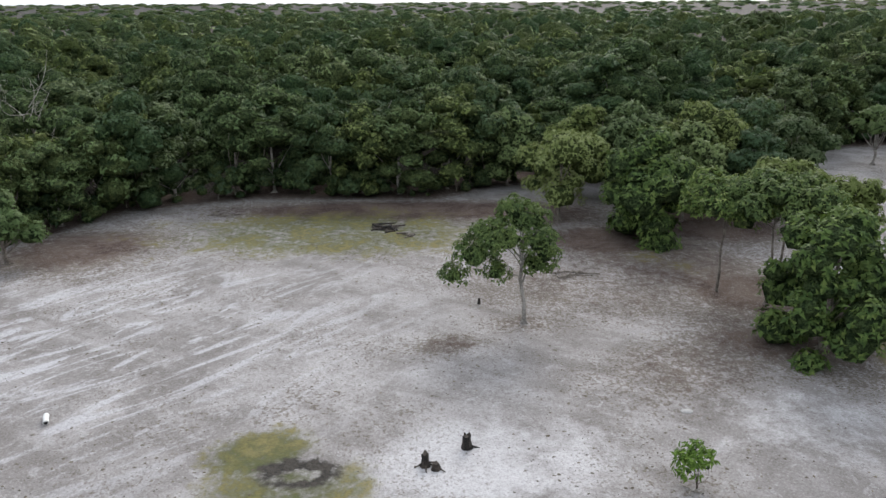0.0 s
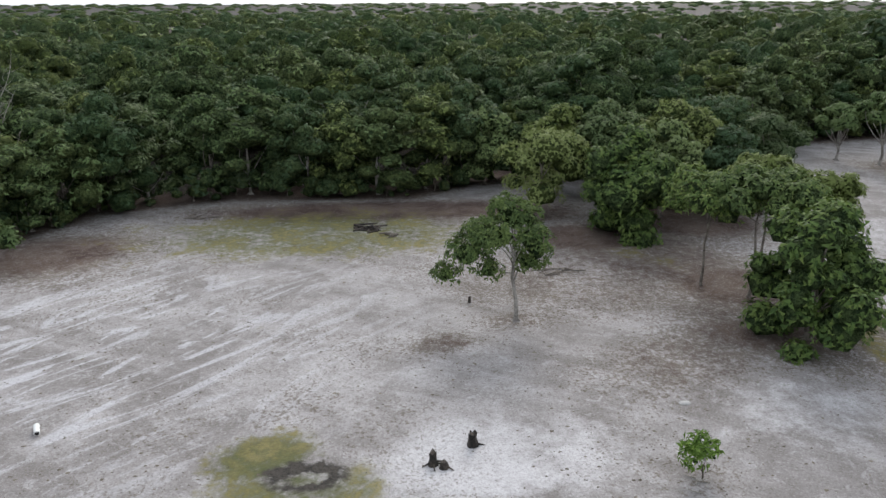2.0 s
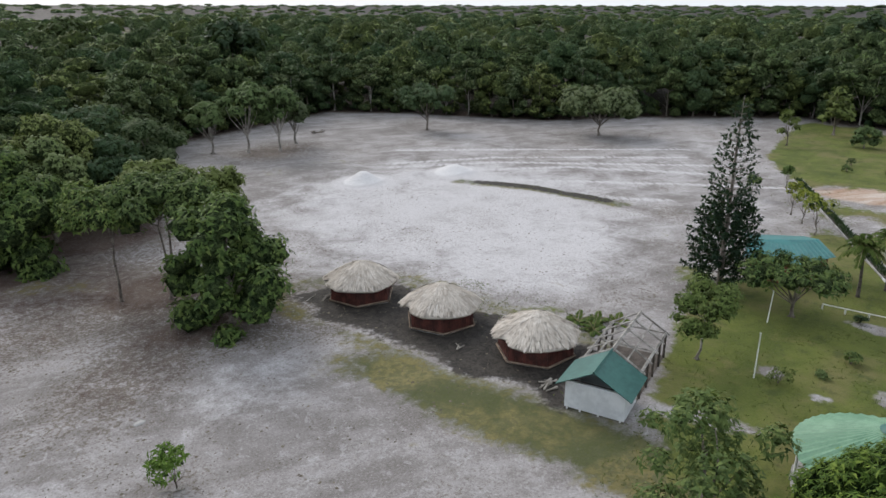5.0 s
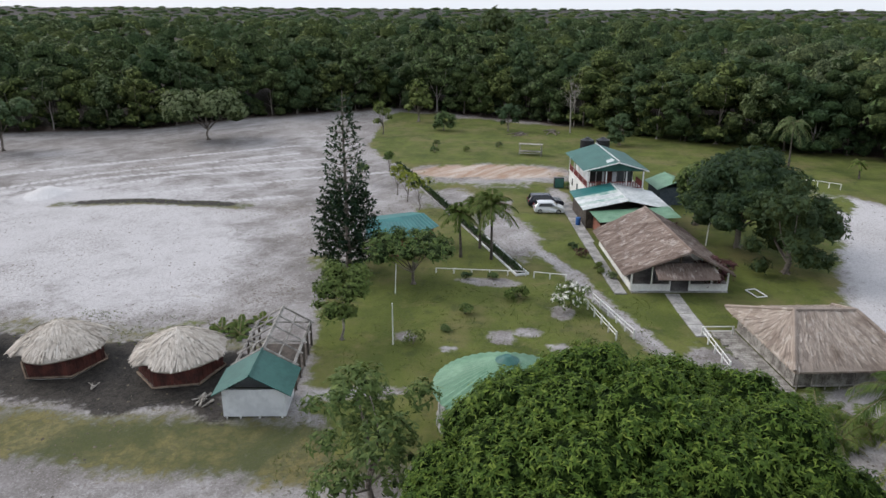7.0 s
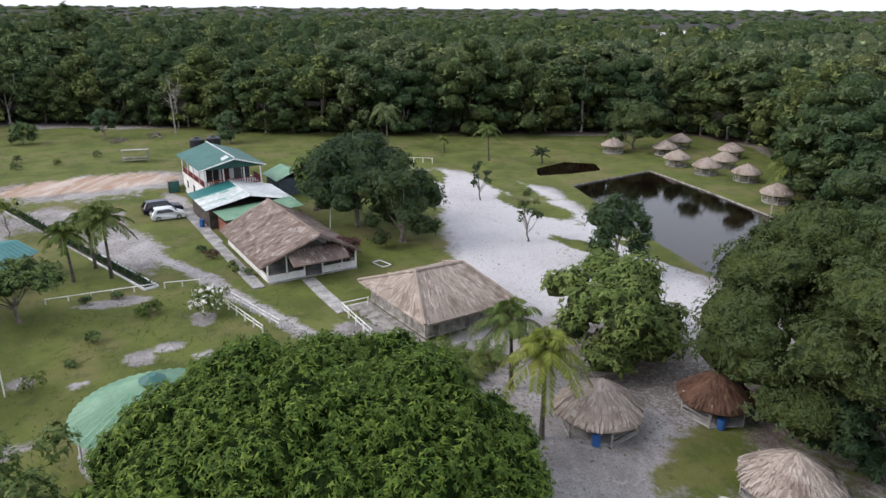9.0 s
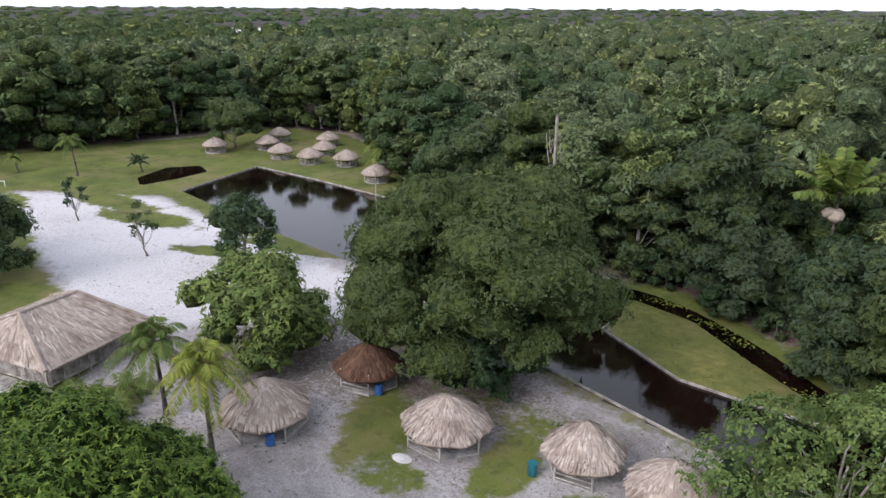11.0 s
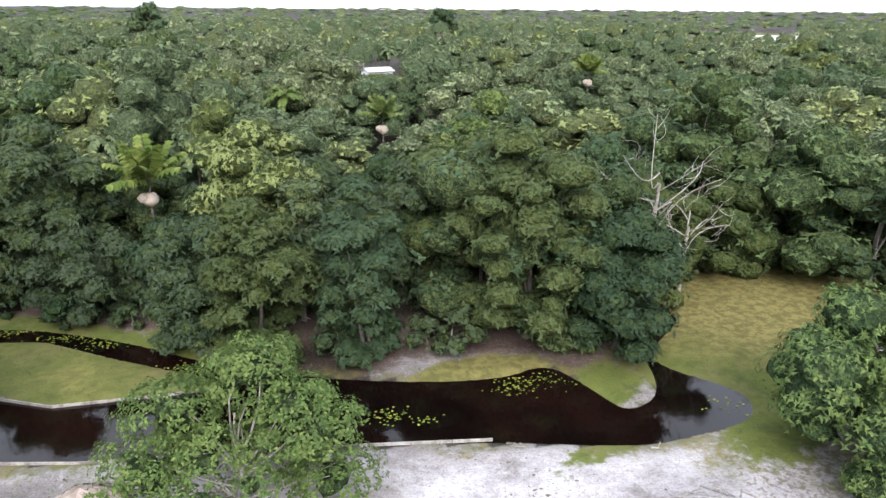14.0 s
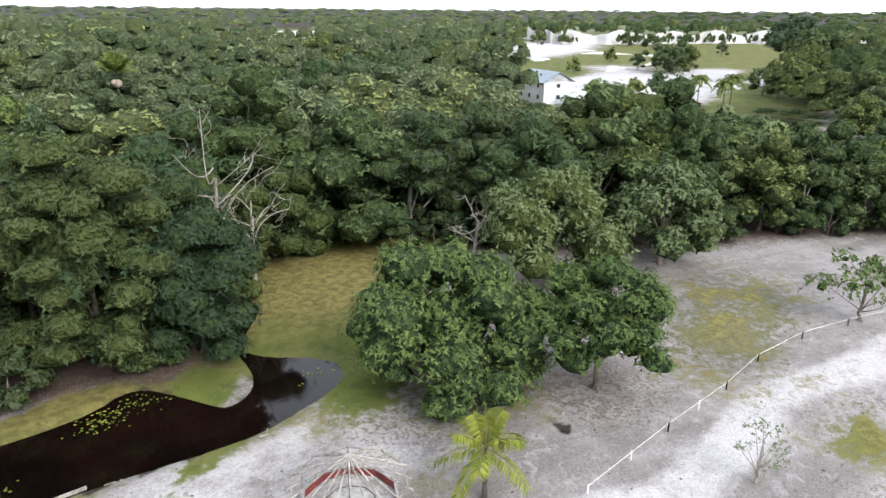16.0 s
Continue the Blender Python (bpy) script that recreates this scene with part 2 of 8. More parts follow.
def thatch_material(name, a, b, c, pale, dirt=0.5):
    """Dry palm thatch: a tone a leaf, darker weathered patches and bleached ones."""
    m = Nodes(name)
    isl = m.node("NewGeometry").outputs["Random Per Island"]
    col = m.mix(isl, a, b)
    col = m.mix(m.step(m.noise(0.7, 4.0), 0.45, 0.75, 0, dirt), col, c)
    blot = m.math("ADD", m.noise(1.1, 5.0, 0.7), m.math("MULTIPLY", m.math("SUBTRACT", isl, 0.5), 0.16))
    col = m.mix(m.step(blot, 0.54, 0.66, 0, 0.75), col, pale)
    col = m.mix(m.step(m.noise(9.0, 2.0), 0.5, 0.75, 0, 0.30), col, c)
    return m.done(m.principled(col, 0.92, m.bump(m.noise(16.0), 0.5, 0.04), spec=0.15))


M["thatch_cream"] = thatch_material("cream_thatch", (0.42, 0.375, 0.325), (0.60, 0.55, 0.49), (0.27, 0.225, 0.185), (0.62, 0.58, 0.53), 0.45)
M["thatch_tan"] = thatch_material("tan_thatch", (0.27, 0.222, 0.192), (0.44, 0.372, 0.315), (0.150, 0.110, 0.088), (0.49, 0.432, 0.385), 0.7)
M["thatch_brown"] = thatch_material("brown_thatch", (0.165, 0.122, 0.104), (0.33, 0.265, 0.228), (0.100, 0.066, 0.054), (0.48, 0.43, 0.395), 0.6)
M["thatch_red"] = thatch_material("dark_red_brown_thatch", (0.075, 0.04, 0.028), (0.17, 0.098, 0.068), (0.05, 0.026, 0.018), (0.16, 0.09, 0.06), 0.5)


def water_material():
    m = Nodes("dark_water")
    n = m.noise(1.6, 3.0, 0.6, m.stretch(m.place(), 1.0, 1.6, 1.0))
    c = m.mix(m.step(m.noise(0.12), 0.4, 0.65), (0.0035, 0.002, 0.0018), (0.009, 0.004, 0.003))
    return m.done(m.principled(c, 0.04, m.bump(n, 0.06, 0.05), spec=0.5, IOR=1.33))


M["water"] = water_material()


def ground_material():
    """Sand, thin moss, lawn, wet black soil (its field also paints some shade), leaf litter and orange dirt, laid out
    by the sheet's own fields.
    """
    m = Nodes("sandy_ground")
    p = m.place()
    big = m.noise(0.045, 4.0, 0.6, p, 0.6)
    mid = m.noise(0.22, 5.0, 0.62, p, 0.4)
    fine = m.noise(1.3, 5.0, 0.65, p, 0.3)
    grit = m.noise(5.0, 4.0, 0.7, p)
    streak = m.noise(0.16, 5.0, 0.65, m.stretch(m.node("Mapping", {"Vector": p, "Rotation": (0, 0, 0.5)}).outputs[0], 0.35, 1.8, 1.0), 0.8)
    tone = m.math("ADD", m.math("MULTIPLY", big, 0.35), m.math("ADD", m.math("MULTIPLY", mid, 0.35), m.math("MULTIPLY", streak, 0.3)))
    c = m.mix(m.step(tone, 0.40, 0.60), (0.190, 0.174, 0.167), (0.365, 0.347, 0.346))
    wsum = m.math("ADD", m.math("MULTIPLY", m.attr("white"), 0.85), m.math("MULTIPLY", m.math("SUBTRACT", mid, 0.5), 0.8))
    wsum = m.math("ADD", wsum, m.math("MULTIPLY", m.math("SUBTRACT", fine, 0.5), 0.5))
    c = m.mix(m.step(wsum, 0.25, 0.75), c, (0.51, 0.497, 0.508))
    turned = m.node("Mapping", {"Vector": p, "Rotation": (0, 0, -0.80)}).outputs[0]
    thin = m.noise(0.30, 6.0, 0.62, m.stretch(turned, 0.30, 1.15, 1.0), 2.2)
    wst = m.math("MULTIPLY", m.step(thin, 0.50, 0.60), m.attr("streak"))
    c = m.mix(m.math("MULTIPLY", wst, 0.75), c, (0.49, 0.485, 0.51))
    c = m.mix(m.math("MULTIPLY", m.math("MULTIPLY", m.step(thin, 0.47, 0.36), m.attr("streak")), 0.25), c, (0.15, 0.14, 0.135))
    # tufts, twigs and trampled litter: small dark spots in loose patches
    patch = m.math("ADD", m.math("MULTIPLY", big, 0.5), m.math("MULTIPLY", m.noise(0.10, 3.0, 0.6, p), 0.5))
    patch = m.math("ADD", patch, m.math("MULTIPLY", m.attr("litter"), 0.35))
    spot = m.math("ADD", m.math("MULTIPLY", fine, 0.30), m.math("MULTIPLY", m.noise(3.8, 4.0, 0.65, p), 0.70))
    sp = m.math("MULTIPLY", m.step(m.math("ADD", spot, m.math("MULTIPLY", m.math("SUBTRACT", patch, 0.5), 0.55)), 0.54, 0.62), m.step(patch, 0.40, 0.56))
    clean = m.step(m.attr("white"), 0.55, 0.95, 1.0, 0.35)
    c = m.mix(m.math("MULTIPLY", clean, m.step(m.noise(2.4, 5.0, 0.75, p, 0.5), 0.50, 0.68, 0, 0.42)), c, (0.125, 0.108, 0.098))
    c = m.mix(m.step(m.noise(0.9, 5.0, 0.7, p, 0.8), 0.54, 0.66, 0, 0.45), c, (0.43, 0.42, 0.425))
    c = m.mix(m.math("MULTIPLY", m.math("MULTIPLY", sp, clean), 0.68), c, m.mix(mid, (0.085, 0.063, 0.05), (0.13, 0.105, 0.07)))
    c = m.mix(m.step(m.attr("white"), 1.22, 1.42), c, (0.62, 0.61, 0.615))
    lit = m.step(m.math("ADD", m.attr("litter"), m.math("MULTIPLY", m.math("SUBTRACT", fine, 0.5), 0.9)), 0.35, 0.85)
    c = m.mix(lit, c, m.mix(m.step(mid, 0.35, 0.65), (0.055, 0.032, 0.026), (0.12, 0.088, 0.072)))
    # values above 1.05 turn near black: under the woods and on the creek's far bank
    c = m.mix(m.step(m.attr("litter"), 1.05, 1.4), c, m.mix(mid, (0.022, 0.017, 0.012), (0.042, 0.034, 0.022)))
    org = m.step(m.math("ADD", m.attr("orange"), m.math("MULTIPLY", m.math("SUBTRACT", mid, 0.5), 1.2)), 0.35, 0.75)
    c = m.mix(org, c, m.mix(m.step(streak, 0.4, 0.6), (0.36, 0.24, 0.17), (0.52, 0.44, 0.38)))
    mo = m.math("ADD", m.attr("moss"), m.math("ADD", m.math("MULTIPLY", m.math("SUBTRACT", mid, 0.5), 1.5), m.math("MULTIPLY", m.math("SUBTRACT", fine, 0.5), 1.2)))
    c = m.mix(m.step(mo, 0.25, 0.85, 0, 0.9), c, m.mix(m.step(mid, 0.38, 0.62), (0.058, 0.070, 0.014), m.mix(m.step(fine, 0.4, 0.6), (0.085, 0.088, 0.020), (0.165, 0.140, 0.042))))
    wet = m.math("ADD", m.attr("wet"), m.math("ADD", m.math("MULTIPLY", m.math("SUBTRACT", mid, 0.5), 0.45), m.math("MULTIPLY", m.math("SUBTRACT", fine, 0.5), 1.0)))
    c = m.mix(m.step(wet, 0.35, 0.65), c, m.mix(m.step(m.math("ADD", m.math("MULTIPLY", fine, 0.5), m.math("MULTIPLY", grit, 0.5)), 0.38, 0.62), (0.011, 0.010, 0.009), (0.050, 0.043, 0.037)))
    gr = m.math("ADD", m.attr("grass"), m.math("ADD", m.math("MULTIPLY", m.math("SUBTRACT", mid, 0.5), 1.0), m.math("MULTIPLY", m.math("SUBTRACT", fine, 0.5), 0.55)))
    lawn = m.mix(m.step(m.math("ADD", m.math("MULTIPLY", mid, 0.6), m.math("MULTIPLY", grit, 0.4)), 0.36, 0.64), (0.062, 0.084, 0.014), (0.124, 0.146, 0.030))
    lawn = m.mix(m.step(m.noise(0.13, 4.0, 0.65, p), 0.46, 0.66, 0, 0.85), lawn, (0.155, 0.140, 0.055))
    lawn = m.mix(m.step(m.noise(0.55, 5.0, 0.7, p), 0.52, 0.66, 0, 0.55), lawn, (0.045, 0.062, 0.016))
    lawn = m.mix(m.step(m.noise(0.32, 5.0, 0.7, p, 0.6), 0.58, 0.70, 0, 0.6), lawn, (0.17, 0.148, 0.062))
    dry = m.step(m.math("ADD", m.attr("dry"), m.math("MULTIPLY", m.math("SUBTRACT", mid, 0.5), 0.9)), 0.2, 0.9)
    lawn = m.mix(dry, lawn, m.mix(m.step(fine, 0.38, 0.62), (0.115, 0.102, 0.030), (0.215, 0.188, 0.062)))
    gm = m.step(gr, 0.38, 0.62)
    c = m.mix(gm, c, lawn)
    c = m.mix(m.step(grit, 0.35, 0.75, 0, 0.22), c, (0.04, 0.035, 0.03))
    # crumbs, plus footprint relief shade put into the colour: fine light and dark grain
    crumb = m.noise(8.0, 4.0, 0.72, p)
    c = m.mix(m.step(crumb, 0.52, 0.66, 0, 0.40), c, (0.07, 0.062, 0.052))
    green = m.math("MAXIMUM", gm, m.math("MAXIMUM", m.step(mo, 0.25, 0.7), m.step(wet, 0.35, 0.65)))
    c = m.mix(m.math("MULTIPLY", m.step(crumb, 0.46, 0.32, 0, 0.30), m.math("SUBTRACT", 1.0, m.math("MULTIPLY", green, 0.9))), c, (0.56, 0.545, 0.54))
    h = m.math("ADD", m.math("MULTIPLY", fine, 0.6), m.math("MULTIPLY", grit, 0.5))
    rough = m.step(wet, 0.35, 0.7, 0.95, 0.8)
    return m.done(m.principled(c, rough, m.bump(h, 0.7, 0.10), spec=0.2))


M["ground"] = ground_material()

M["grey_grass"] = plain("rough_far_grass", (0.07, 0.095, 0.035), (0.13, 0.145, 0.06), 0.05, 0.95, bump=0.3)


# ---- ground ----
def poly_sdf(px, py, poly):
    """Signed distance to a polygon, negative inside."""
    d = np.full(px.shape, 1e18)
    inside = np.zeros(px.shape, bool)
    for (ax, ay), (bx, by) in zip(poly, poly[1:] + poly[:1]):
        ex, ey = bx - ax, by - ay
        k = np.clip(((px - ax) * ex + (py - ay) * ey) / (ex * ex + ey * ey), 0, 1)
        d = np.minimum(d, (px - ax - k * ex) ** 2 + (py - ay - k * ey) ** 2)
        cross = ((ay > py) != (by > py)) & (px < ex * (py - ay) / (ey if ey else 1e-9) + ax)
        inside ^= cross
    return np.where(inside, -1, 1) * np.sqrt(d)


def line_dist(px, py, pts):
    d = np.full(px.shape, 1e18)
    for (ax, ay), (bx, by) in zip(pts, pts[1:]):
        ex, ey = bx - ax, by - ay
        k = np.clip(((px - ax) * ex + (py - ay) * ey) / (ex * ex + ey * ey), 0, 1)
        d = np.minimum(d, (px - ax - k * ex) ** 2 + (py - ay - k * ey) ** 2)
    return np.sqrt(d)


def blob(px, py, x, y, rx, ry, turn=0.0):
    c, s = math.cos(radians(turn)), math.sin(radians(turn))
    u, v = ((px - x) * c + (py - y) * s) / rx, (-(px - x) * s + (py - y) * c) / ry
    return np.clip(1.6 - 1.1 * np.sqrt(u * u + v * v), 0, 1)


def ramp(d, soft):
    """1 inside, 0 outside, 0.5 on the line."""
    return np.clip(0.5 - d / soft, 0, 1)


CLEARING = [(-42, 76), (-38, 85), (-23, 91), (1, 90), (10, 97), (28, 100), (48, 101), (68, 122), (117, 133), (128, 116), (140, 84), (160, 68),
            (182, 40), (167, 9), (158, -9), (145, -20), (138, -34), (133, -51), (123, -79), (119, -100), (98, -106), (81, -95), (66, -82), (55, -74), (32, -62), (18, -59.5),
            (4, -52), (-6, -45), (-14, -43.5), (-24, -41.5), (-33, -46), (-39, -52), (-47, -51), (-54, -46.5), (-60, -34), (-82, -14), (-92, -4), (-96, 12), (-80, 50), (-50, 68)]
POND = [(84.6, -56), (88.8, -72.8), (75, -71.8), (59.4, -69.9), (40, -66), (25, -59), (22, -53), (24, -41), (38, -47), (50.9, -49.2), (59.2, -50.5)]
CREEK = [(26, -42), (24, -41), (19, -39.7), (9.5, -36.9), (-6.2, -33.9), (-13.2, -32.2), (-21.4, -29.1), (-25.2, -29.3), (-29.4, -29.6), (-31.1, -31.8), (-30.4, -34),
         (-28, -37), (-28.4, -39.6), (-33, -43), (-34.5, -44.6), (-33.6, -45.2), (-28, -42), (-27.2, -37.2), (-25.3, -33.6), (-22.3, -32.7), (-21.8, -35.5), (-20.4, -40.3), (-16.2, -38.7), (-6.8, -41.5), (2, -46.5), (9, -53),
         (18, -58.2), (26, -58)]


def rounded(poly, times=2):
    """Cuts the corners of a closed outline."""
    for _ in range(times):
        poly = [(a[0] * u + b[0] * (1 - u), a[1] * u + b[1] * (1 - u)) for a, b in zip(poly, poly[1:] + poly[:1]) for u in (0.75, 0.25)]
    return poly


CREEK = rounded(CREEK)
ISLAND = [(21.8, -52.4), (19.8, -52.8), (19.4, -51.3), (19.6, -48.3), (12.0, -43.8), (5.0, -43.2), (1.0, -43.3), (3.2, -45.4), (8.5, -49.4), (14.2, -54.2), (20.2, -55.9)]
POOL = [(92.4, -54.5), (91.8, -60), (92.4, -66), (97, -68), (100, -64), (97, -57)]
WATER_Z = -0.16
# pale wheel tracks over the sand
TRACKS = (((74, 66), (88, 54), (100, 36), (108, 22)), ((66, 66), (80, 50), (90, 34)), ((92, 86), (108, 68), (126, 46)), ((80.7, 77.1), (95.1, 66.2), (117.5, 34.5)), ((83.1, 78.9), (98.5, 68.5), (119.2, 43.1)), ((89.3, 63.9), (99.4, 55.2), (111.1, 31.2)))
# open strips far off: bearings and distances
GAPS = ((149.5, 156.5, 640, 1150), (127.5, 134.5, 520, 1000), (216.5, 224, 420, 900), (21, 25, 900, 1500))


def water_sdf(px, py):
    d = np.minimum(poly_sdf(px, py, POND), poly_sdf(px, py, CREEK))
    d = np.maximum(d, -poly_sdf(px, py, ISLAND))
    return np.minimum(d, poly_sdf(px, py, POOL))


def wobble(px, py, scale, seed=0.0):
    return (np.sin(px * scale + 1.3 * np.sin(py * scale * 0.83 + seed)) + np.sin(py * scale * 1.21 + 1.7 * np.sin(px * scale * 0.71 + seed * 2.1))) * 0.5


def steps(lo, hi, fine, reach):
    a = list(np.arange(lo, hi + 1e-6, fine))
    s, up, down = fine, [], []
    x = a[-1]
    while x < reach:
        s *= 1.22
        x += s
        up.append(x)
    s, x = fine, a[0]
    while x > -reach:
        s *= 1.22
        x -= s
        down.append(x)
    return np.array(down[::-1] + a + up)


def mesh_from(name, verts, faces, material=None, smooth=False, tint=None):
    """A mesh of numpy vertices and equal-sided faces."""
    verts, faces = np.asarray(verts, np.float32), np.asarray(faces, np.int32)
    me = bpy.data.meshes.new(name)
    k = faces.shape[1]
    me.vertices.add(len(verts))
    me.vertices.foreach_set("co", verts.ravel())
    me.loops.add(faces.size)
    me.loops.foreach_set("vertex_index", faces.ravel())
    me.polygons.add(len(faces))
    me.polygons.foreach_set("loop_start", np.arange(0, faces.size, k, dtype=np.int32))
    if smooth:
        me.polygons.foreach_set("use_smooth", np.ones(len(faces), bool))
    if tint is not None:
        me.attributes.new("tint", "FLOAT", "POINT").data.foreach_set("value", np.asarray(tint, np.float32))
    me.update(calc_edges=True)
    if material:
        me.materials.append(material)
    return me


def ground_z(px, py, w):
    """Low swells of the open ground, level at the water's edge and far off."""
    z = 0.07 * wobble(px, py, 0.11) + 0.04 * wobble(px, py, 0.37, 2.0)
    return z * np.clip(w / 4, 0, 1) * np.clip(1 - np.hypot(px - 20, py) / 400, 0, 1)


def build_ground():
    gx, gy = steps(-70, 135, 0.8, 4200), steps(-100, 125, 0.8, 4200)
    X, Y = np.meshgrid(gx, gy, indexing="ij")
    px, py = X.ravel(), Y.ravel()
    w = water_sdf(px, py)
    forest = poly_sdf(px, py, CLEARING)
    z = ground_z(px, py, w)
    z = np.where(w < 1.2, np.minimum(z, np.clip(WATER_Z + w * 0.28, -0.9, 0.0)), z)
    # heaps of white sand and the low bank of a hidden pit
    for x, y, r, h in ((71.0, 72.8, 3.0, 1.7), (84.5, 66.6, 3.6, 1.3), (80, 71, 3.0, 0.35), (60, 70, 3, 0.3)):
        z += h * np.exp(-((px - x) ** 2 + (py - y) ** 2) / (r * r) * 2.2)
    z -= 0.35 * np.exp(-((px + 33.2) ** 2 + (py + 15.4) ** 2) / 0.35)
    # far dunes of the sand pit and far rolling country
    far = np.hypot(px, py)
    z += np.clip((far - 1300) / 900, 0, 1) * (22.5 + 2.5 * wobble(px, py, 0.004, 1.0))
    f = {k: np.zeros(px.shape) for k in ("grass", "moss", "wet", "white", "litter", "orange", "streak", "dry")}
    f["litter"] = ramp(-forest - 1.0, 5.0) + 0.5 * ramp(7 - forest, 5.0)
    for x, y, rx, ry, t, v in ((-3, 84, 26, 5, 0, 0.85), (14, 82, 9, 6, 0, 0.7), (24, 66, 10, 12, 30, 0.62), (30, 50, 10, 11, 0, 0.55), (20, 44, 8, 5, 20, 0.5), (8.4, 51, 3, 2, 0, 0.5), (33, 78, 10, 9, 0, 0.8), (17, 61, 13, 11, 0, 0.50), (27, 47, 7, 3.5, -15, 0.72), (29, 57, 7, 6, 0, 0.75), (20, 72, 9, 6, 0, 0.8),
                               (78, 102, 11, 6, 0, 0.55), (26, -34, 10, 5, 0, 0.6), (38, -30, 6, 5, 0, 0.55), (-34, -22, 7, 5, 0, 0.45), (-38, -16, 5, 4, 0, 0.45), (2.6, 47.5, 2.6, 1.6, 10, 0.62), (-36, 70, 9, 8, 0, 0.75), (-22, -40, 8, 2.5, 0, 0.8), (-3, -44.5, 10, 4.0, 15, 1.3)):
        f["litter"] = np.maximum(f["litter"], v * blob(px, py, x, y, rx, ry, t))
    # light washed sand
    for pts in (((-5, 42), (-12, 40), (-17, 35), (-26, 33)), ((-3, 44), (-9, 41), (-13, 41)), ((19, 33), (22, 36), (24, 40)), ((17.5, 34), (21, 37))):
        f["white"] = np.maximum(f["white"], 0.62 * ramp(line_dist(px, py, list(pts)) - 0.4, 1.8))
    for pts in TRACKS:
        f["white"] = np.maximum(f["white"], 1.1 * ramp(line_dist(px, py, list(pts)) - 0.5, 0.9))
    f["streak"] = blob(px, py, -26, 47, 22, 17, 35)
    for x, y, rx, ry, t, v in ((5, 33, 8, 4.5, 10, 0.75), (-2, 45, 9, 7, 0, 0.3), (70, 55, 30, 26, 20, 0.80), (62, 38, 18, 12, 10, 0.82), (95, 75, 24, 14, 20, 0.45), (24, 37, 6, 5, 0, 0.5), (71, 72.8, 5, 4, 0, 1.5), (84.5, 66.6, 5.5, 4, 0, 1.5), (100, 45, 30, 14, 0, 0.5),
                               (18, -35, 10, 4, 15, 0.5), (-12, -27, 16, 5, 15, 0.62), (-24, -24, 10, 6, 20, 0.6), (2, -28, 20, 8, 0, 0.45), (-60, -8, 12, 6, 0, 0.2), (-45, 6, 26, 9, 0, 0.45), (90, 25, 12, 6, 15, 0.4), (132, 42, 22, 7, 30, 0.5)):
        f["white"] = np.maximum(f["white"], v * blob(px, py, x, y, rx, ry, t))
    wash = poly_sdf(px, py, [(108, -38), (92, -36), (70, -29), (58, -25.5), (48, -27), (38, -34), (34, -42), (46, -47), (52, -47.5), (60, -48.5), (84, -53), (98, -46)])
    f["white"] = np.maximum(f["white"], ramp(wash, 5) * 0.95)
    f["white"] = np.maximum(f["white"], 0.74 * ramp(line_dist(px, py, [(-24, -12), (-31, -7.5), (-38, -6.7), (-45, -6.2), (-54, -1.8), (-62, 0.6), (-90, 8)]) - 2.0, 1.6))
    # lawns
    lawn = poly_sdf(px, py, [(37, 13.6), (43, 15.6), (62, 20.5), (70, 15), (84, 15.5), (100, 18), (128, 33), (150, 36), (178, 38), (162, 8), (160, -16), (154, -40), (136, -52), (121, -79), (117, -101), (98, -104), (81, -94),
                             (66, -81), (60, -76.5), (56, -72), (52, -50), (50, -36), (47, -24), (42, -14), (34, -6), (31, 2), (33, 10)])
    f["grass"] = ramp(lawn, 3.5) * 0.92
    f["grass"] *= 1 - ramp(wash + 1.0, 5)
    for x, y, rx, ry, t, v in ((10, -35, 30, 2.6, 12, 0.5), (-47, -47, 14, 9, -20, 1.0), (-34, -36, 9, 7, -30, 1.0), (-15, -40, 6, 2.4, 6, 0.95), (-40, -41, 9, 6, -30, 1.0), (11, -49, 14, 5, -42, 1.4), (4, -52, 10, 3, 40, 0.8), (-23, -36, 4, 2.5, 60, 0.75),
                               (16.6, -28.5, 1.8, 4, 10, 0.75), (25, -27.5, 3.2, 4.5, 30, 0.75), (22, -24, 4, 2, 0, 0.6), (10, -27, 4, 2.5, 0, 0.6), (13, -34, 5, 1.2, 15, 0.55), (-3, -29, 5, 2, 0, 0.45), (-42.5, -1.2, 3.9, 2.2, 10, 0.55), (-20, -30, 6, 1.6, 20, 0.55), (-30, -28, 5, 3, 30, 0.75), (60, -42, 6, 1.6, 15, 0.75), (76, -45, 9, 3, 10, 0.75), (88, -47, 10, 3, 0, 0.8),
                               (54, -47.6, 8, 1.2, 10, 1.0), (101, -40, 12, 3, -8, 0.6), (64, 22, 4, 2.5, 0, 0.5), (47, 26, 4, 6, 0, 0.45), (-60, -14, 10, 5, 0, 0.45)):
        f["grass"] = np.maximum(f["grass"], v * blob(px, py, x, y, rx, ry, t))
    for x, y, rx, ry, t, v in ((-44, -44, 18, 12, -25, 1.0), (-15, -40, 8, 4, 6, 0.7), (12, -48, 14, 6, -35, 0.45), (-60, -14, 14, 8, 0, 0.8), (35, 20, 6, 16, 0, 0.35)):
        f["dry"] = np.maximum(f["dry"], v * blob(px, py, x, y, rx, ry, t))
    drive = [(43, -12.5), (50, -9.8), (58, -6.2), (66, -3.2), (74, 1.0), (84, 5), (92, 4.5)]
    bare = np.maximum(ramp(line_dist(px, py, drive) - 0.9, 1.6), 0)
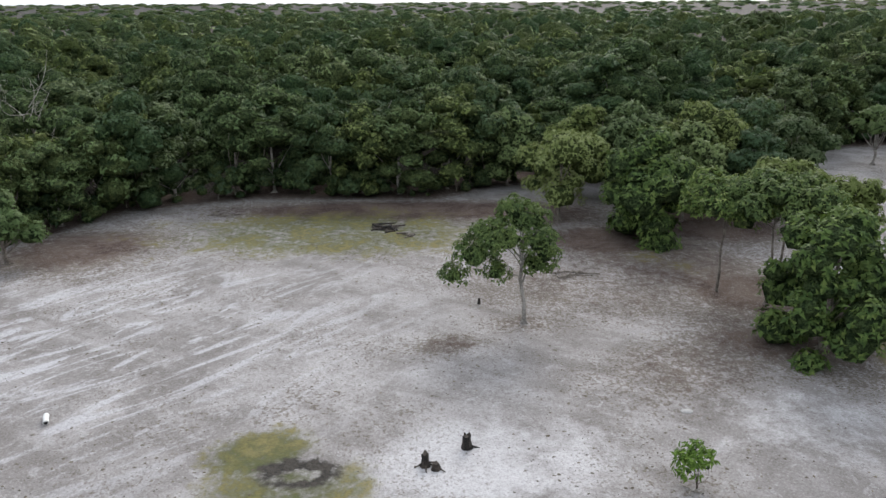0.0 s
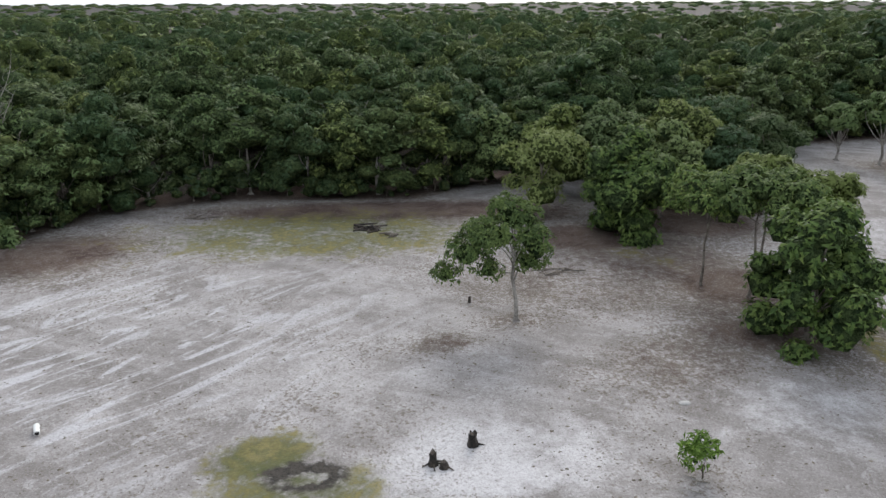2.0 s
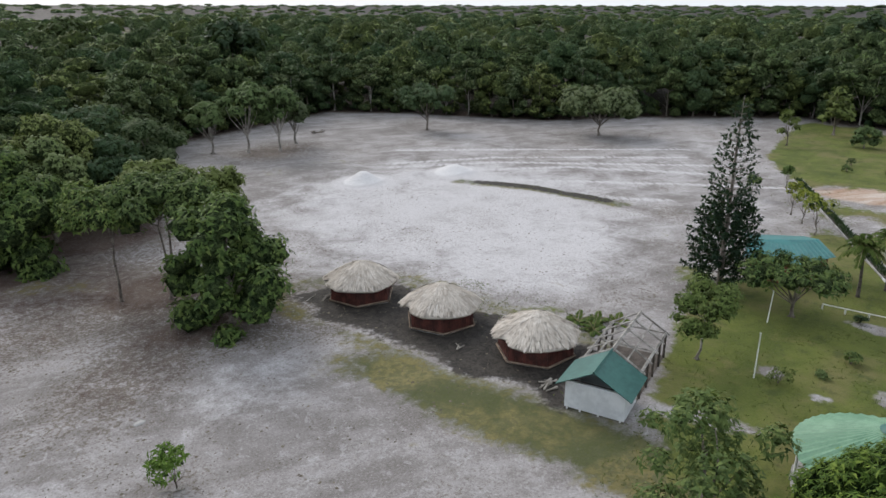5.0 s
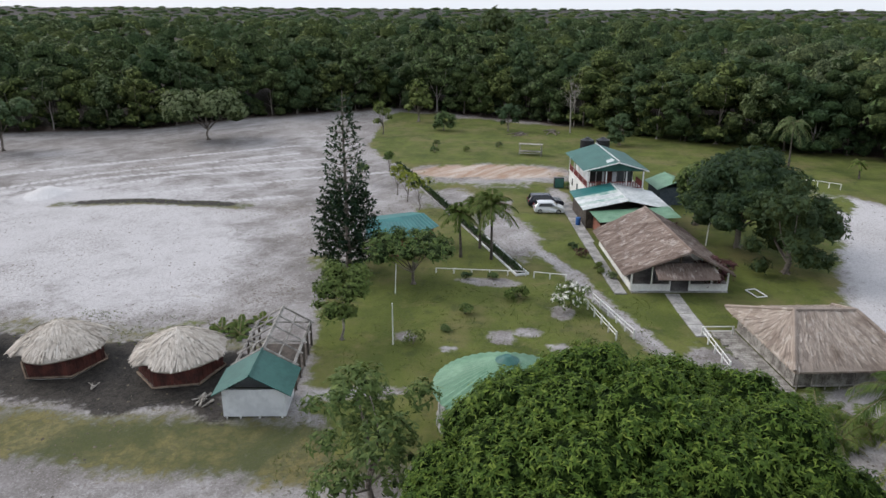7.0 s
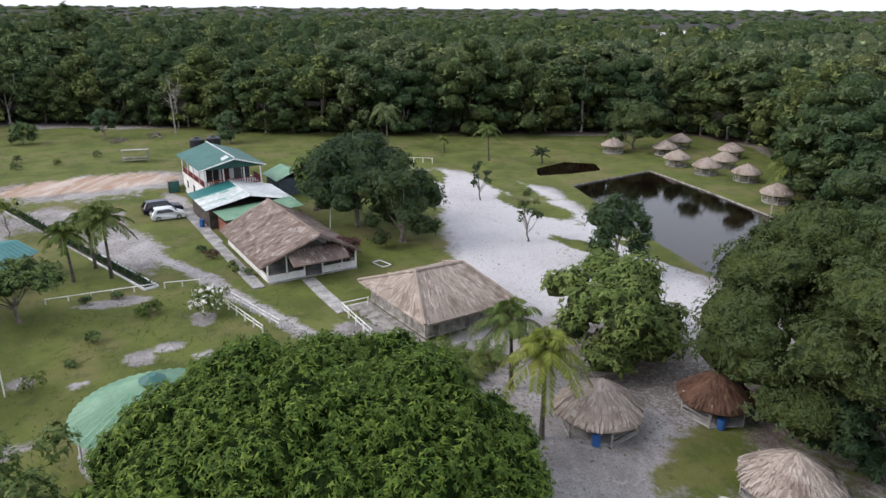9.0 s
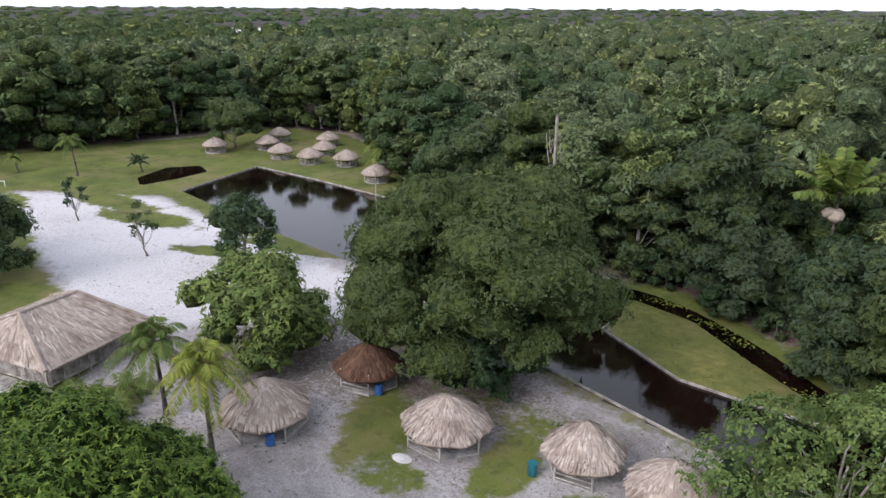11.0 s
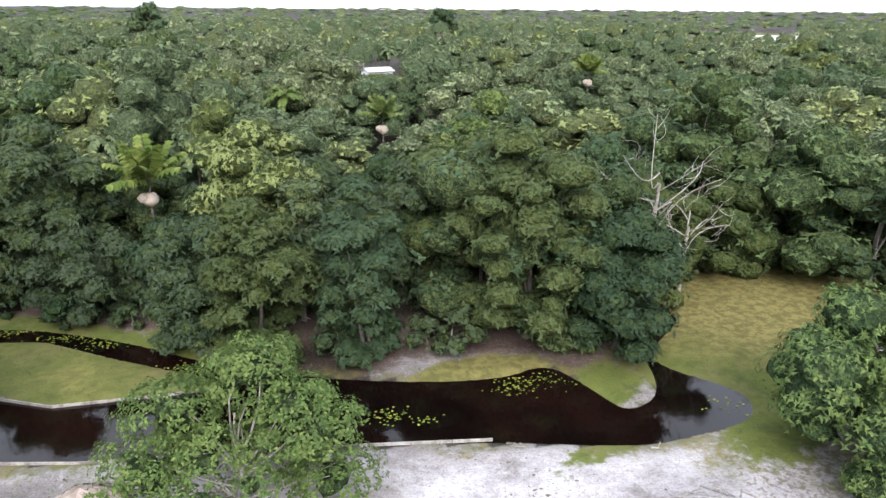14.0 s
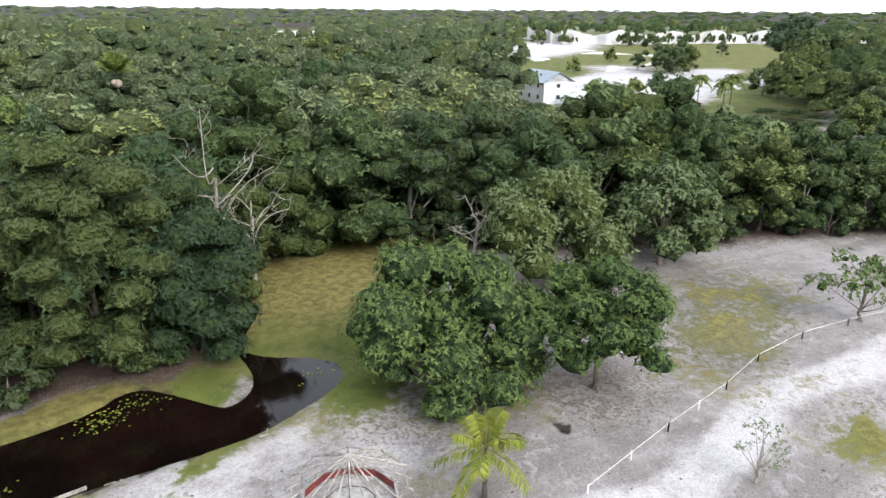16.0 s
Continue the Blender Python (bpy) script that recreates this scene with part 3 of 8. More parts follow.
    for x, y, rx, ry, t in ((78, 3.5, 10, 3.5, 15), (108, 8, 8, 16, 10), (50.1, 2.2, 1.3, 1.3, 0), (51.2, 0.3, 1.1, 1.5, 0), (61.8, 4.2, 1.2, 3.6, 0), (49.0, 9.6, 1.0, 0.9, 0), (55.7, -2.6, 1.6, 1.1, 0), (49.1, -2.1, 0.9, 1.2, 0), (40, 11, 1.0, 4, 15), (92, 12, 6, 4, 10), (59.4, -2.4, 1.2, 1.0, 0), (47.4, 6.2, 0.9, 1.0, 30),
                            (95, -2.5, 7, 1.8, 10), (44, -14, 8, 3, 10), (36, -17, 5, 6, 0), (34, -24, 6, 5, 0)):
        bare = np.maximum(bare, 0.85 * blob(px, py, x, y, rx, ry, t))
    f["grass"] -= 0.8 * bare
    f["white"] = np.maximum(f["white"], 0.5 * bare)
    f["orange"] = np.maximum(0.9 * blob(px, py, 110, 9, 6, 14, 8), 0.6 * blob(px, py, 89, 4.5, 3, 1.4, 20))
    for x, y, rx, ry, t, v in ((-10.5, 75, 20, 9, 0, 0.72), (-8.5, 34, 3.2, 2.4, 20, 0.9), (-6.5, 30.5, 4.5, 3, 0, 0.75), (32, 32, 4, 3, -50, 0.7), (42, 46, 4, 2, 0, 0.4), (-3.5, 31, 2, 2.4, 0, 0.6), (24, 66, 4, 5, 0, 0.3), (76, 88, 12, 4, 0, 0.3), (-30.5, -24, 6, 4, 20, 0.55), (-34, -20, 5, 4, 0, 0.45), (-21, -18.5, 6, 3, 0, 0.5), (-27, -27.5, 6, 2, 30, 0.6), (-14, -24, 6, 2.5, 0, 0.4), (-56, -12, 14, 7, 10, 0.7), (-43, -1, 6, 4, 10, 0.5)):
        f["moss"] = np.maximum(f["moss"], v * blob(px, py, x, y, rx, ry, t))
    strip = poly_sdf(px, py, [(30.5, 35), (33.5, 33), (35.5, 22), (36, 13), (37, 6), (31, 6), (30, 15), (29.5, 26)])
    f["moss"] = np.maximum(f["moss"], 1.15 * ramp(strip, 3.5))
    f["moss"] = np.maximum(f["moss"], 0.5 * blob(px, py, 46, 33, 2.5, 16, 0))
    yard = poly_sdf(px, py, [(34.9, 46.5), (37, 47.8), (45.5, 45), (45.0, 34), (44.8, 19.5), (41, 19.3), (35.2, 18.6), (35.2, 30)])
    f["wet"] = ramp(yard + 0.5 + 0.9 * wobble(px, py, 0.7, 1.0), 3.0)
    f["moss"] = np.maximum(f["moss"], 0.6 * ramp(np.abs(yard - 0.8) - 1.2 + 0.8 * wobble(px, py, 0.4, 5.0), 1.5))
    # the small dip's inner shade, painted black through the wet field
    f["wet"] = np.maximum(f["wet"], blob(px, py, -33.2, -15.4, 0.7, 0.6, 0))
    f["wet"] = np.maximum(f["wet"], 0.95 * blob(px, py, -6.0, 32.2, 2.4, 1.5, 0) * (1 - blob(px, py, -5.9, 32.0, 0.9, 0.6, 0)))
    f["wet"] = np.maximum(f["wet"], 0.75 * ramp(line_dist(px, py, [(81.8, 59.8), (84.2, 52), (84.3, 40.5)]) - 1.3, 1.3))
    f["moss"] = np.maximum(f["moss"], 0.8 * ramp(line_dist(px, py, [(80.5, 62), (83.8, 52), (83.6, 38)]) - 1.6, 1.5))
    f["moss"] = np.maximum(f["moss"], np.where((py < -25) & (px < 30), 0.62 * ramp(w - 1.1 - 0.8 * wobble(px, py, 0.5, 3.0), 1.4), 0))
    f["wet"] = np.maximum(f["wet"], np.where(w < 0.15, 0.9, 0))
    for pts, wd in (([(110, -52), (104, -66), (92, -71), (80, -74), (62, -74.5), (55, -73)], 0.25), ([(116, -50), (108, -60), (110, -72)], 0.25), ([(60, -77), (78, -78), (88, -74)], 0.15)):
        f["wet"] = np.maximum(f["wet"], 0.8 * ramp(line_dist(px, py, pts) - wd, 0.8))
    # far sand pit beyond the woods
    pit = poly_sdf(px, py, [(-170, -92), (-180, -62), (-207, -58), (-280, -82), (-262, -124), (-214, -122), (-192, -112)])
    f["white"] = np.maximum(f["white"], ramp(pit, 30) * 1.2)
    f["litter"] *= 1 - ramp(pit - 30, 30)
    far_open = poly_sdf(px, py, [(-146, -92), (-146, -58), (-165, -36), (-420, -55), (-640, -110), (-700, -330), (-560, -360), (-420, -246), (-296, -180), (-215, -160), (-172, -128)])
    f["grass"] = np.maximum(f["grass"], 0.9 * ramp(far_open - 12, 30) * (1 - ramp(pit, 20)))
    f["litter"] *= 1 - ramp(far_open - 26, 30)
    for x, y, rx, ry, t in ((-330, -170, 60, 14, 60), (-430, -225, 26, 60, 60), (-490, -262, 30, 45, 60), (-300, -90, 40, 10, 30)):
        b = blob(px, py, x, y, rx, ry, t)
        f["white"], f["grass"] = np.maximum(f["white"], 1.2 * b), f["grass"] * (1 - b)
    bear = (np.degrees(np.arctan2(px, py)) + 360) % 360
    for a0, a1, r0, r1 in GAPS:
        strip = (bear > a0 - 1) & (bear < a1 + 1) & (far > r0 - 60) & (far < r1 + 60)
        f["grass"] = np.where(strip, 0.95, f["grass"])
    f["grass"] = np.where((bear > 221) & (bear < 264) & (far > 380) & (far < 640) & (f["white"] < 0.3), 0.95, f["grass"])
    f["grass"] *= 1 - np.clip((far - 1150) / 150, 0, 1)
    # far ground is not wet: both fields darken it to match the trees' self-shade
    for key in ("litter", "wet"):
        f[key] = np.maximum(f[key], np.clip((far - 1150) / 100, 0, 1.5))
    f["dry"] = np.maximum(f["dry"], np.maximum(0.4 * ramp(far_open, 30) * np.clip((far - 260) / 60, 0, 1), 0.5 * blob(px, py, -42.5, -1.2, 6, 4, 10)))
    n, k = len(gx), len(gy)
    i, j = np.meshgrid(np.arange(n - 1), np.arange(k - 1), indexing="ij")
    a = (i * k + j).ravel()
    me = mesh_from("ground", np.c_[px, py, z], np.c_[a, a + k, a + k + 1, a + 1], M["ground"], True)
    for key, val in f.items():
        me.attributes.new(key, "FLOAT", "POINT").data.foreach_set("value", np.clip(val, 0, 1.5).astype(np.float32))
    return tagged(new("ground", me), "pale grey sand with moss, lawn and dark wet soil", "ground", kind="structure")


build_ground()


def water_sheet(name, poly, label):
    me = bpy.data.meshes.new(name)
    bm = bmesh.new()
    d = [(x, y) for x, y in poly]
    f = bm.faces.new([bm.verts.new((x, y, WATER_Z)) for x, y in d])
    f.normal_update()
    if f.normal.z < 0:
        f.normal_flip()
    bm.to_mesh(me)
    bm.free()
    me.materials.append(M["water"])
    return tagged(new(name, me), label, "water", kind="structure")


# one level sheet lies under the banks of pond, creek and pool, which rise through it
water_sheet("water", [(104, -50), (104, -76), (58, -76), (20, -66), (-40, -48), (-40, -26), (0, -26), (60, -40)], "still dark brown water of a pond and creek")


# ---- helpers for things ----
def part(name, bm, material, parent=None, label="", smooth=False):
    """Links a bmesh as one mesh object, under a thing if one is given."""
    me = bpy.data.meshes.new(name)
    bm.normal_update()
    bm.to_mesh(me)
    bm.free()
    if smooth:
        me.polygons.foreach_set("use_smooth", np.ones(len(me.polygons), bool))
    me.materials.append(material)
    return held(new(name, me), parent, label)


def held(ob, parent=None, label=""):
    if parent is not None:
        ob.parent = parent
    if label:
        ob["label"] = label
    return ob


def thing(name, m, label, category, group=""):
    ob = new(name)
    ob.empty_display_size = 0.3
    ob.matrix_world = m
    return tagged(ob, label, category, group)


def box(bm, x0, x1, y0, y1, z0, z1, m=None):
    vs = [bm.verts.new((x, y, z)) for x in (x0, x1) for y in (y0, y1) for z in (z0, z1)]
    for q in ((0, 1, 3, 2), (4, 6, 7, 5), (0, 4, 5, 1), (2, 3, 7, 6), (0, 2, 6, 4), (1, 5, 7, 3)):
        bm.faces.new([vs[i] for i in q])
    if m is not None:
        bmesh.ops.transform(bm, matrix=m, verts=vs)
    return vs


def boxed(x0, x1, y0, y1, z0, z1, bevel=0.0):
    bm = bmesh.new()
    box(bm, x0, x1, y0, y1, z0, z1)
    if bevel:
        bmesh.ops.bevel(bm, geom=bm.edges[:], offset=bevel, segments=1, affect="EDGES")
    return bm


def beam(bm, a, b, r, sides=4, r2=None):
    """A bar from a to b."""
    a, b = Vector(a), Vector(b)
    t = (b - a).normalized()
    u = t.orthogonal().normalized()
    v = t.cross(u)
    rings = []
    for p, rr in ((a, r), (b, r if r2 is None else r2)):
        rings.append([bm.verts.new(p + rr * (math.cos(k) * u + math.sin(k) * v)) for k in [(i + 0.5) * 2 * math.pi / sides for i in range(sides)]])
    for i in range(sides):
        j = (i + 1) % sides
        bm.faces.new((rings[0][i], rings[0][j], rings[1][j], rings[1][i]))
    bm.faces.new(rings[0][::-1])
    bm.faces.new(rings[1])


def bar(a, b, r, sides=4, r2=None):
    bm = bmesh.new()
    beam(bm, a, b, r, sides, r2)
    return bm


def slab(pts, thick):
    """A plate: the polygon pts and, below it, its copy."""
    bm = bmesh.new()
    top = [bm.verts.new(p) for p in pts]
    low = [bm.verts.new((p[0], p[1], p[2] - thick)) for p in pts]
    bm.faces.new(top)
    bm.faces.new(low[::-1])
    for i in range(len(pts)):
        j = (i + 1) % len(pts)
        bm.faces.new((low[i], low[j], top[j], top[i]))
    bmesh.ops.recalc_face_normals(bm, faces=bm.faces[:])
    return bm


# ---- trees ----
rng = np.random.default_rng(7)


def unit(v):
    return v / np.maximum(np.linalg.norm(v, axis=-1, keepdims=True), 1e-9)


def kites(base, way, normal, length, width):
    """Leaves: folded kites from a base along a way; returns vertices and quads."""
    n = len(base)
    side = unit(np.cross(way, normal))
    length, width = np.broadcast_to(length, n)[:, None], np.broadcast_to(width, n)[:, None]
    mid = base + way * length * 0.45
    v = np.stack([base, mid + side * width / 2 + normal * width * 0.12, base + way * length - normal * length * 0.10, mid - side * width / 2 + normal * width * 0.12], 1)
    return v.reshape(-1, 3), np.arange(4 * n).reshape(n, 4)


def ball(center, r, rows, cols, squash=0.9, jit=0.22, reach=1.0):
    """A rough ball of quads (poles are small caps); reach 0.6 leaves its underside away."""
    th = np.linspace(0.03, math.pi * reach - 0.06, rows)
    ph = np.linspace(0, 2 * math.pi, cols, endpoint=False)
    t, p = np.meshgrid(th, ph, indexing="ij")
    rr = r * (1 + jit * (rng.random(t.shape) - 0.5) * 2)
    v = np.stack([np.sin(t) * np.cos(p) * rr, np.sin(t) * np.sin(p) * rr, np.cos(t) * rr * squash], -1).reshape(-1, 3) + center
    q = []
    for i in range(rows - 1):
        for j in range(cols):
            k = (j + 1) % cols
            q.append((i * cols + j, (i + 1) * cols + j, (i + 1) * cols + k, i * cols + k))
    return v, np.array(q)


def make_lobes(n, radius, z0, z1, size=0.4, seed=0, low=-0.75, flat=1.0, loose=0.36):
    """Centres and radii of the boughs of a crown in the ellipsoid from z0 to z1."""
    g = np.random.default_rng(seed)
    k = np.arange(n) + 0.5
    zz = low + (1 - low) * k / n * 0.97 + g.normal(size=n) * 0.06
    az = k * 2.39996 + g.random(n) * (1.5 if loose > 0.1 else 0.25)
    s = np.sqrt(np.clip(1 - np.abs(zz) ** np.where(zz < 0, 4, 2.2), 0, 1))
    far = 0.84 - loose * g.random(n)
    h = (z1 - z0) / 2
    r = radius * size * (0.55 + 0.85 * g.random(n) ** 1.3 if loose > 0.3 else 0.72 + 0.5 * g.random(n) if loose > 0.1 else 0.85 + 0.3 * g.random(n))
    c = np.stack([np.cos(az) * s * far * radius, np.sin(az) * s * far * radius, (z0 + z1) / 2 + zz * np.where(zz < 0, 1.0, np.maximum(far, 0.62)) * h * flat], 1)
    c[:, 2] = np.clip(c[:, 2], z0 + r * 0.45, z1 - r * 0.6)
    mid = radius * size * 1.15
    if 0.1 < loose < 0.3:
        c, r = np.r_[c, c[-1:]], np.r_[r, r[-1:]]
        c[-2], r[-2] = (0, 0, (z0 + z1) / 2 + 0.08 * h), 0.66 * min(radius, h)
    c[-1], r[-1] = (g.normal() * 0.1 * radius, g.normal() * 0.1 * radius, z1 - 0.75 * mid), mid
    return np.c_[c, r]


def knobs(n, g):
    """Evenly spread directions, a little disturbed, where the twigs of a bough stand out."""
    k = np.arange(n) + 0.5
    z = 1 - 1.75 * k / n
    an = k * 2.39996 + g.random() * 6.28
    s = np.sqrt(np.clip(1 - z * z, 0, 1))
    return unit(np.stack([np.cos(an) * s, np.sin(an) * s, z], 1) + g.normal(size=(n, 3)) * 0.14)


def knobby(d, near):
    """How far the skin stands out in direction d: 1 on a knob, 0 in the dip between knobs."""
    k = np.einsum("ij,ikj->ik", d, near)
    return k.argmax(1), np.exp(-(1 - k.max(1)) / 0.11)


def crown_arrays(lobes, clusters, leaves, length, width, seed=0, top=-0.45, core=(5, 8), core_size=0.9, spread=0.9, fluff=0.12, reach=1.0, squash=0.8, three=False, bulges=0.26, knob=9, droop=0.2):
    """Leaf whorls on the knobby skin of the boughs, and a core of the same shape, coloured dark for the shade between
    leaves: (leaf verts, leaf faces, core verts, core faces).
    """
    g = np.random.default_rng(seed)
    c, r = lobes[:, :3], lobes[:, 3]
    flat = np.array([1, 1, squash])
    twigs = np.stack([knobs(knob, g) for _ in r])
    most = int(clusters * 3.4)
    pick = g.choice(len(r), most, p=r * r / (r * r).sum())
    d = unit(g.normal(size=(most, 3)) + np.array([0, 0, 0.35]))
    d[:, 2] = np.where(d[:, 2] < top, -d[:, 2], d[:, 2])
    j, b = knobby(d, twigs[pick])
    full = g.random(most) < 0.30 + 0.70 * b
    pick, d, j, b = pick[full], d[full], j[full], b[full]
    rad = r[pick] * (1.04 - bulges + bulges * b + fluff * (g.random(len(pick)) * 1.5 - 0.75))
    p = c[pick] + d * rad[:, None] * flat
    away = np.linalg.norm((p[:, None] - c[None]) / flat, axis=2) / r[None]
    away[np.arange(len(p)), pick] = 9
    keep = np.flatnonzero(away.min(1) > 0.82)[:clusters]
    p, d, pick, j = p[keep], d[keep], pick[keep], j[keep]
    n = len(p)
    out = unit(p - c[pick] - twigs[pick, j] * (r[pick] * 0.55)[:, None] * flat)
    up = unit(out + np.array([0, 0, 0.5]))
    a = unit(np.cross(up, g.normal(size=(n, 3))))
    e = np.cross(up, a)
    bases, ways, norms = [], [], []
    for k in range(leaves):
        an = 2 * math.pi * (k + g.random(n) * 0.7) / leaves
        ray = np.cos(an)[:, None] * a + np.sin(an)[:, None] * e
        w = unit(ray * spread + up * (g.random(n) * 0.7)[:, None] * (1.2 - spread) - np.array([0, 0, droop]) + 0.16 * g.normal(size=(n, 3)))
        bases.append(p + g.normal(size=p.shape) * length * 0.22), ways.append(w), norms.append(unit(up - w * (up * w).sum(1, keepdims=True) + 0.12 * g.normal(size=(n, 3))))
    base, way, norm = np.concatenate(bases), np.concatenate(ways), np.concatenate(norms)
    size = 0.6 + 0.75 * g.random(len(base))
    if three:
        half = np.cross(way, norm) * (width * size / 2)[:, None]
        lv = np.stack([base + half, base + way * (length * size)[:, None], base - half], 1).reshape(-1, 3)
        lq = np.arange(len(lv)).reshape(-1, 3)
    else:
        lv, lq = kites(base, way, norm, length * size, width * size)
    cv, cq, at = [], [], 0
    for i, (x, y, z, rad) in enumerate(lobes):
        v, q = ball(np.zeros(3), 1.0, *core, squash=1.0, jit=0.0, reach=reach)
        v = unit(v)
        b = knobby(v, np.broadcast_to(twigs[i], (len(v), knob, 3)))[1]
        v = v * (1.0 - bulges + bulges * b + 0.06 * g.normal(size=len(v)))[:, None] * rad * core_size * flat + np.array([x, y, z])
        cv.append(v), cq.append(q + at)
        at += len(v)
    cv, cq = np.concatenate(cv), np.concatenate(cq)
    return lv, lq, cv, np.r_[cq[:, [0, 1, 2]], cq[:, [0, 2, 3]]] if three else cq


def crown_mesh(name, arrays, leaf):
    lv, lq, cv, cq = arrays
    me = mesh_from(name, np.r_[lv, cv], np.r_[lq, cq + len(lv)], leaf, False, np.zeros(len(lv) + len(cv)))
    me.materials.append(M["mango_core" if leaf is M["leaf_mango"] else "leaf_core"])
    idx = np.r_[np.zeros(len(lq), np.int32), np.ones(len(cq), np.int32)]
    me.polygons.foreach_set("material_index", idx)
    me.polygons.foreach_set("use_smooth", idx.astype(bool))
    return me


def tube(pts, radii, sides=6):
    pts = np.asarray(pts, float)
    t = unit(np.gradient(pts, axis=0))
    ref = np.array([1.0, 0.2, 0.1]) if abs(t[0, 2]) > 0.6 else np.array([0, 0, 1.0])
    u = unit(np.cross(t, ref))
    v = np.cross(t, u)
    an = np.arange(sides) * 2 * math.pi / sides
    ring = np.cos(an)[None, :, None] * u[:, None] + np.sin(an)[None, :, None] * v[:, None]
    verts = (pts[:, None] + ring * np.asarray(radii)[:, None, None]).reshape(-1, 3)
    q = []
    for i in range(len(pts) - 1):
        for j in range(sides):
            k = (j + 1) % sides
            q.append((i * sides + j, i * sides + k, (i + 1) * sides + k, (i + 1) * sides + j))
    return verts, np.array(q)


def join(pieces):
    v, q, at = [], [], 0
    for a, b in pieces:
        v.append(a), q.append(b + at)
        at += len(a)
    return np.concatenate(v), np.concatenate(q)


def limb(a, b, r0, r1, g, sag=0.12, n=5, sides=6):
    a, b = np.asarray(a, float), np.asarray(b, float)
    k = np.linspace(0, 1, n)[:, None]
    p = a + (b - a) * k
    off = g.normal(size=3) * sag * np.linalg.norm(b - a)
    p += np.sin(k * math.pi) * off * 0.6
    return tube(p, r0 + (r1 - r0) * np.linspace(0, 1, n) ** 0.8, sides)


def trunk_arrays(lobes, height, r, seed=0, fork=0.35, lean=(0, 0), roots=True, most=9):
    """A tapered trunk with limbs that reach into the lobes."""
    g = np.random.default_rng(seed + 50)
    top = np.array([lean[0], lean[1], height])
    pts = [np.array([0, 0, -0.15]), np.array([0, 0, 0.25])] + [top * k + np.r_[g.normal(size=2) * 0.12, 0] for k in (0.2, 0.45, 0.7, 1.0)]
    out = [tube(pts, [r * 1.7, r * 1.15, r, r * 0.85, r * 0.6, r * 0.3], 8)]
    for (x, y, z, rad) in lobes[np.argsort(-lobes[:, 3])][:most]:
        h = min(max(fork * z, 0.15 * height), height * 0.8)
        out.append(limb(top * (h / height), (x, y, z + rad * 0.25), r * 0.5, r * 0.12, g))
    if roots:
        for k in range(4):
            an = k * 1.6 + g.random()
            out.append(tube([(0, 0, 0.35), (math.cos(an) * r * 1.8, math.sin(an) * r * 1.8, 0.08), (math.cos(an) * r * 3.6, math.sin(an) * r * 3.6, -0.1)], [r * 0.55, r * 0.4, r * 0.15], 5))
    return join(out)


def tree(m, lobes, label, leaf="leaf", clusters=500, leaves=4, length=0.5, width=0.25, trunk=0.2, height=None, bark="bark", seed=0, fork=0.35, lean=(0, 0), name="tree", group="", limbs=9, **more):
    """A tree: an empty with a trunk and a crown."""
    root = thing(name, m, label, "tree", group)
    zt = height or float(lobes[:, 2].max()) * 0.74
    held(new("trunk", mesh_from("trunk", *trunk_arrays(lobes, zt, trunk, seed, fork, lean, most=limbs), M[bark], True)), root)
    held(new("crown", crown_mesh("crown", crown_arrays(lobes, clusters, leaves, length, width, seed, **more), M[leaf])), root)
    return root


# -- woods --


def in_view(x, y, margin=4):
    """The camera never turns to the west; the woods there stay out of sight."""
    a = (np.degrees(np.arctan2(x, y)) + 360) % 360
    return (a < 265 + margin + 4) | (a > 327 - margin)


OPEN = [[(-156, -72), (-165, -40), (-240, -46), (-420, -60), (-640, -110), (-720, -200), (-700, -330), (-640, -400), (-560, -350), (-420, -240), (-296, -174), (-225, -158), (-181, -131), (-166, -106)]]


SIGHT = ((-56, -254), (6.4, -63), (-20.7, -91.8), (-57.6, -104), (-9.7, -109), (12.3, -83.5), (33.8, -72))


def height_cap(x, y):
    """How tall a tree of the wood may stand: low scrub before the sand pit, lower crowns before the forest palms."""
    d = math.hypot(x, y)
    a = (math.degrees(math.atan2(x, y)) + 360) % 360
    cap = 99.0
    if 238 < a < 262 and 78 < d < 190:
        cap = max(2.8, 23.1 - 0.121 * d + 1.5 * wobble(np.float64(x), np.float64(y), 0.3))
    for px, py in SIGHT:
        pd, pa = math.hypot(px, py), (math.degrees(math.atan2(px, py)) + 360) % 360
        if abs(a - pa) < (5.0 if pd < 70 else 3.4) and 50 < d < pd + 1:
            cap = min(cap, 24 - (16.8 if pd < 70 else 21.5 if pd > 200 else 12.5) * d / pd)
    return cap


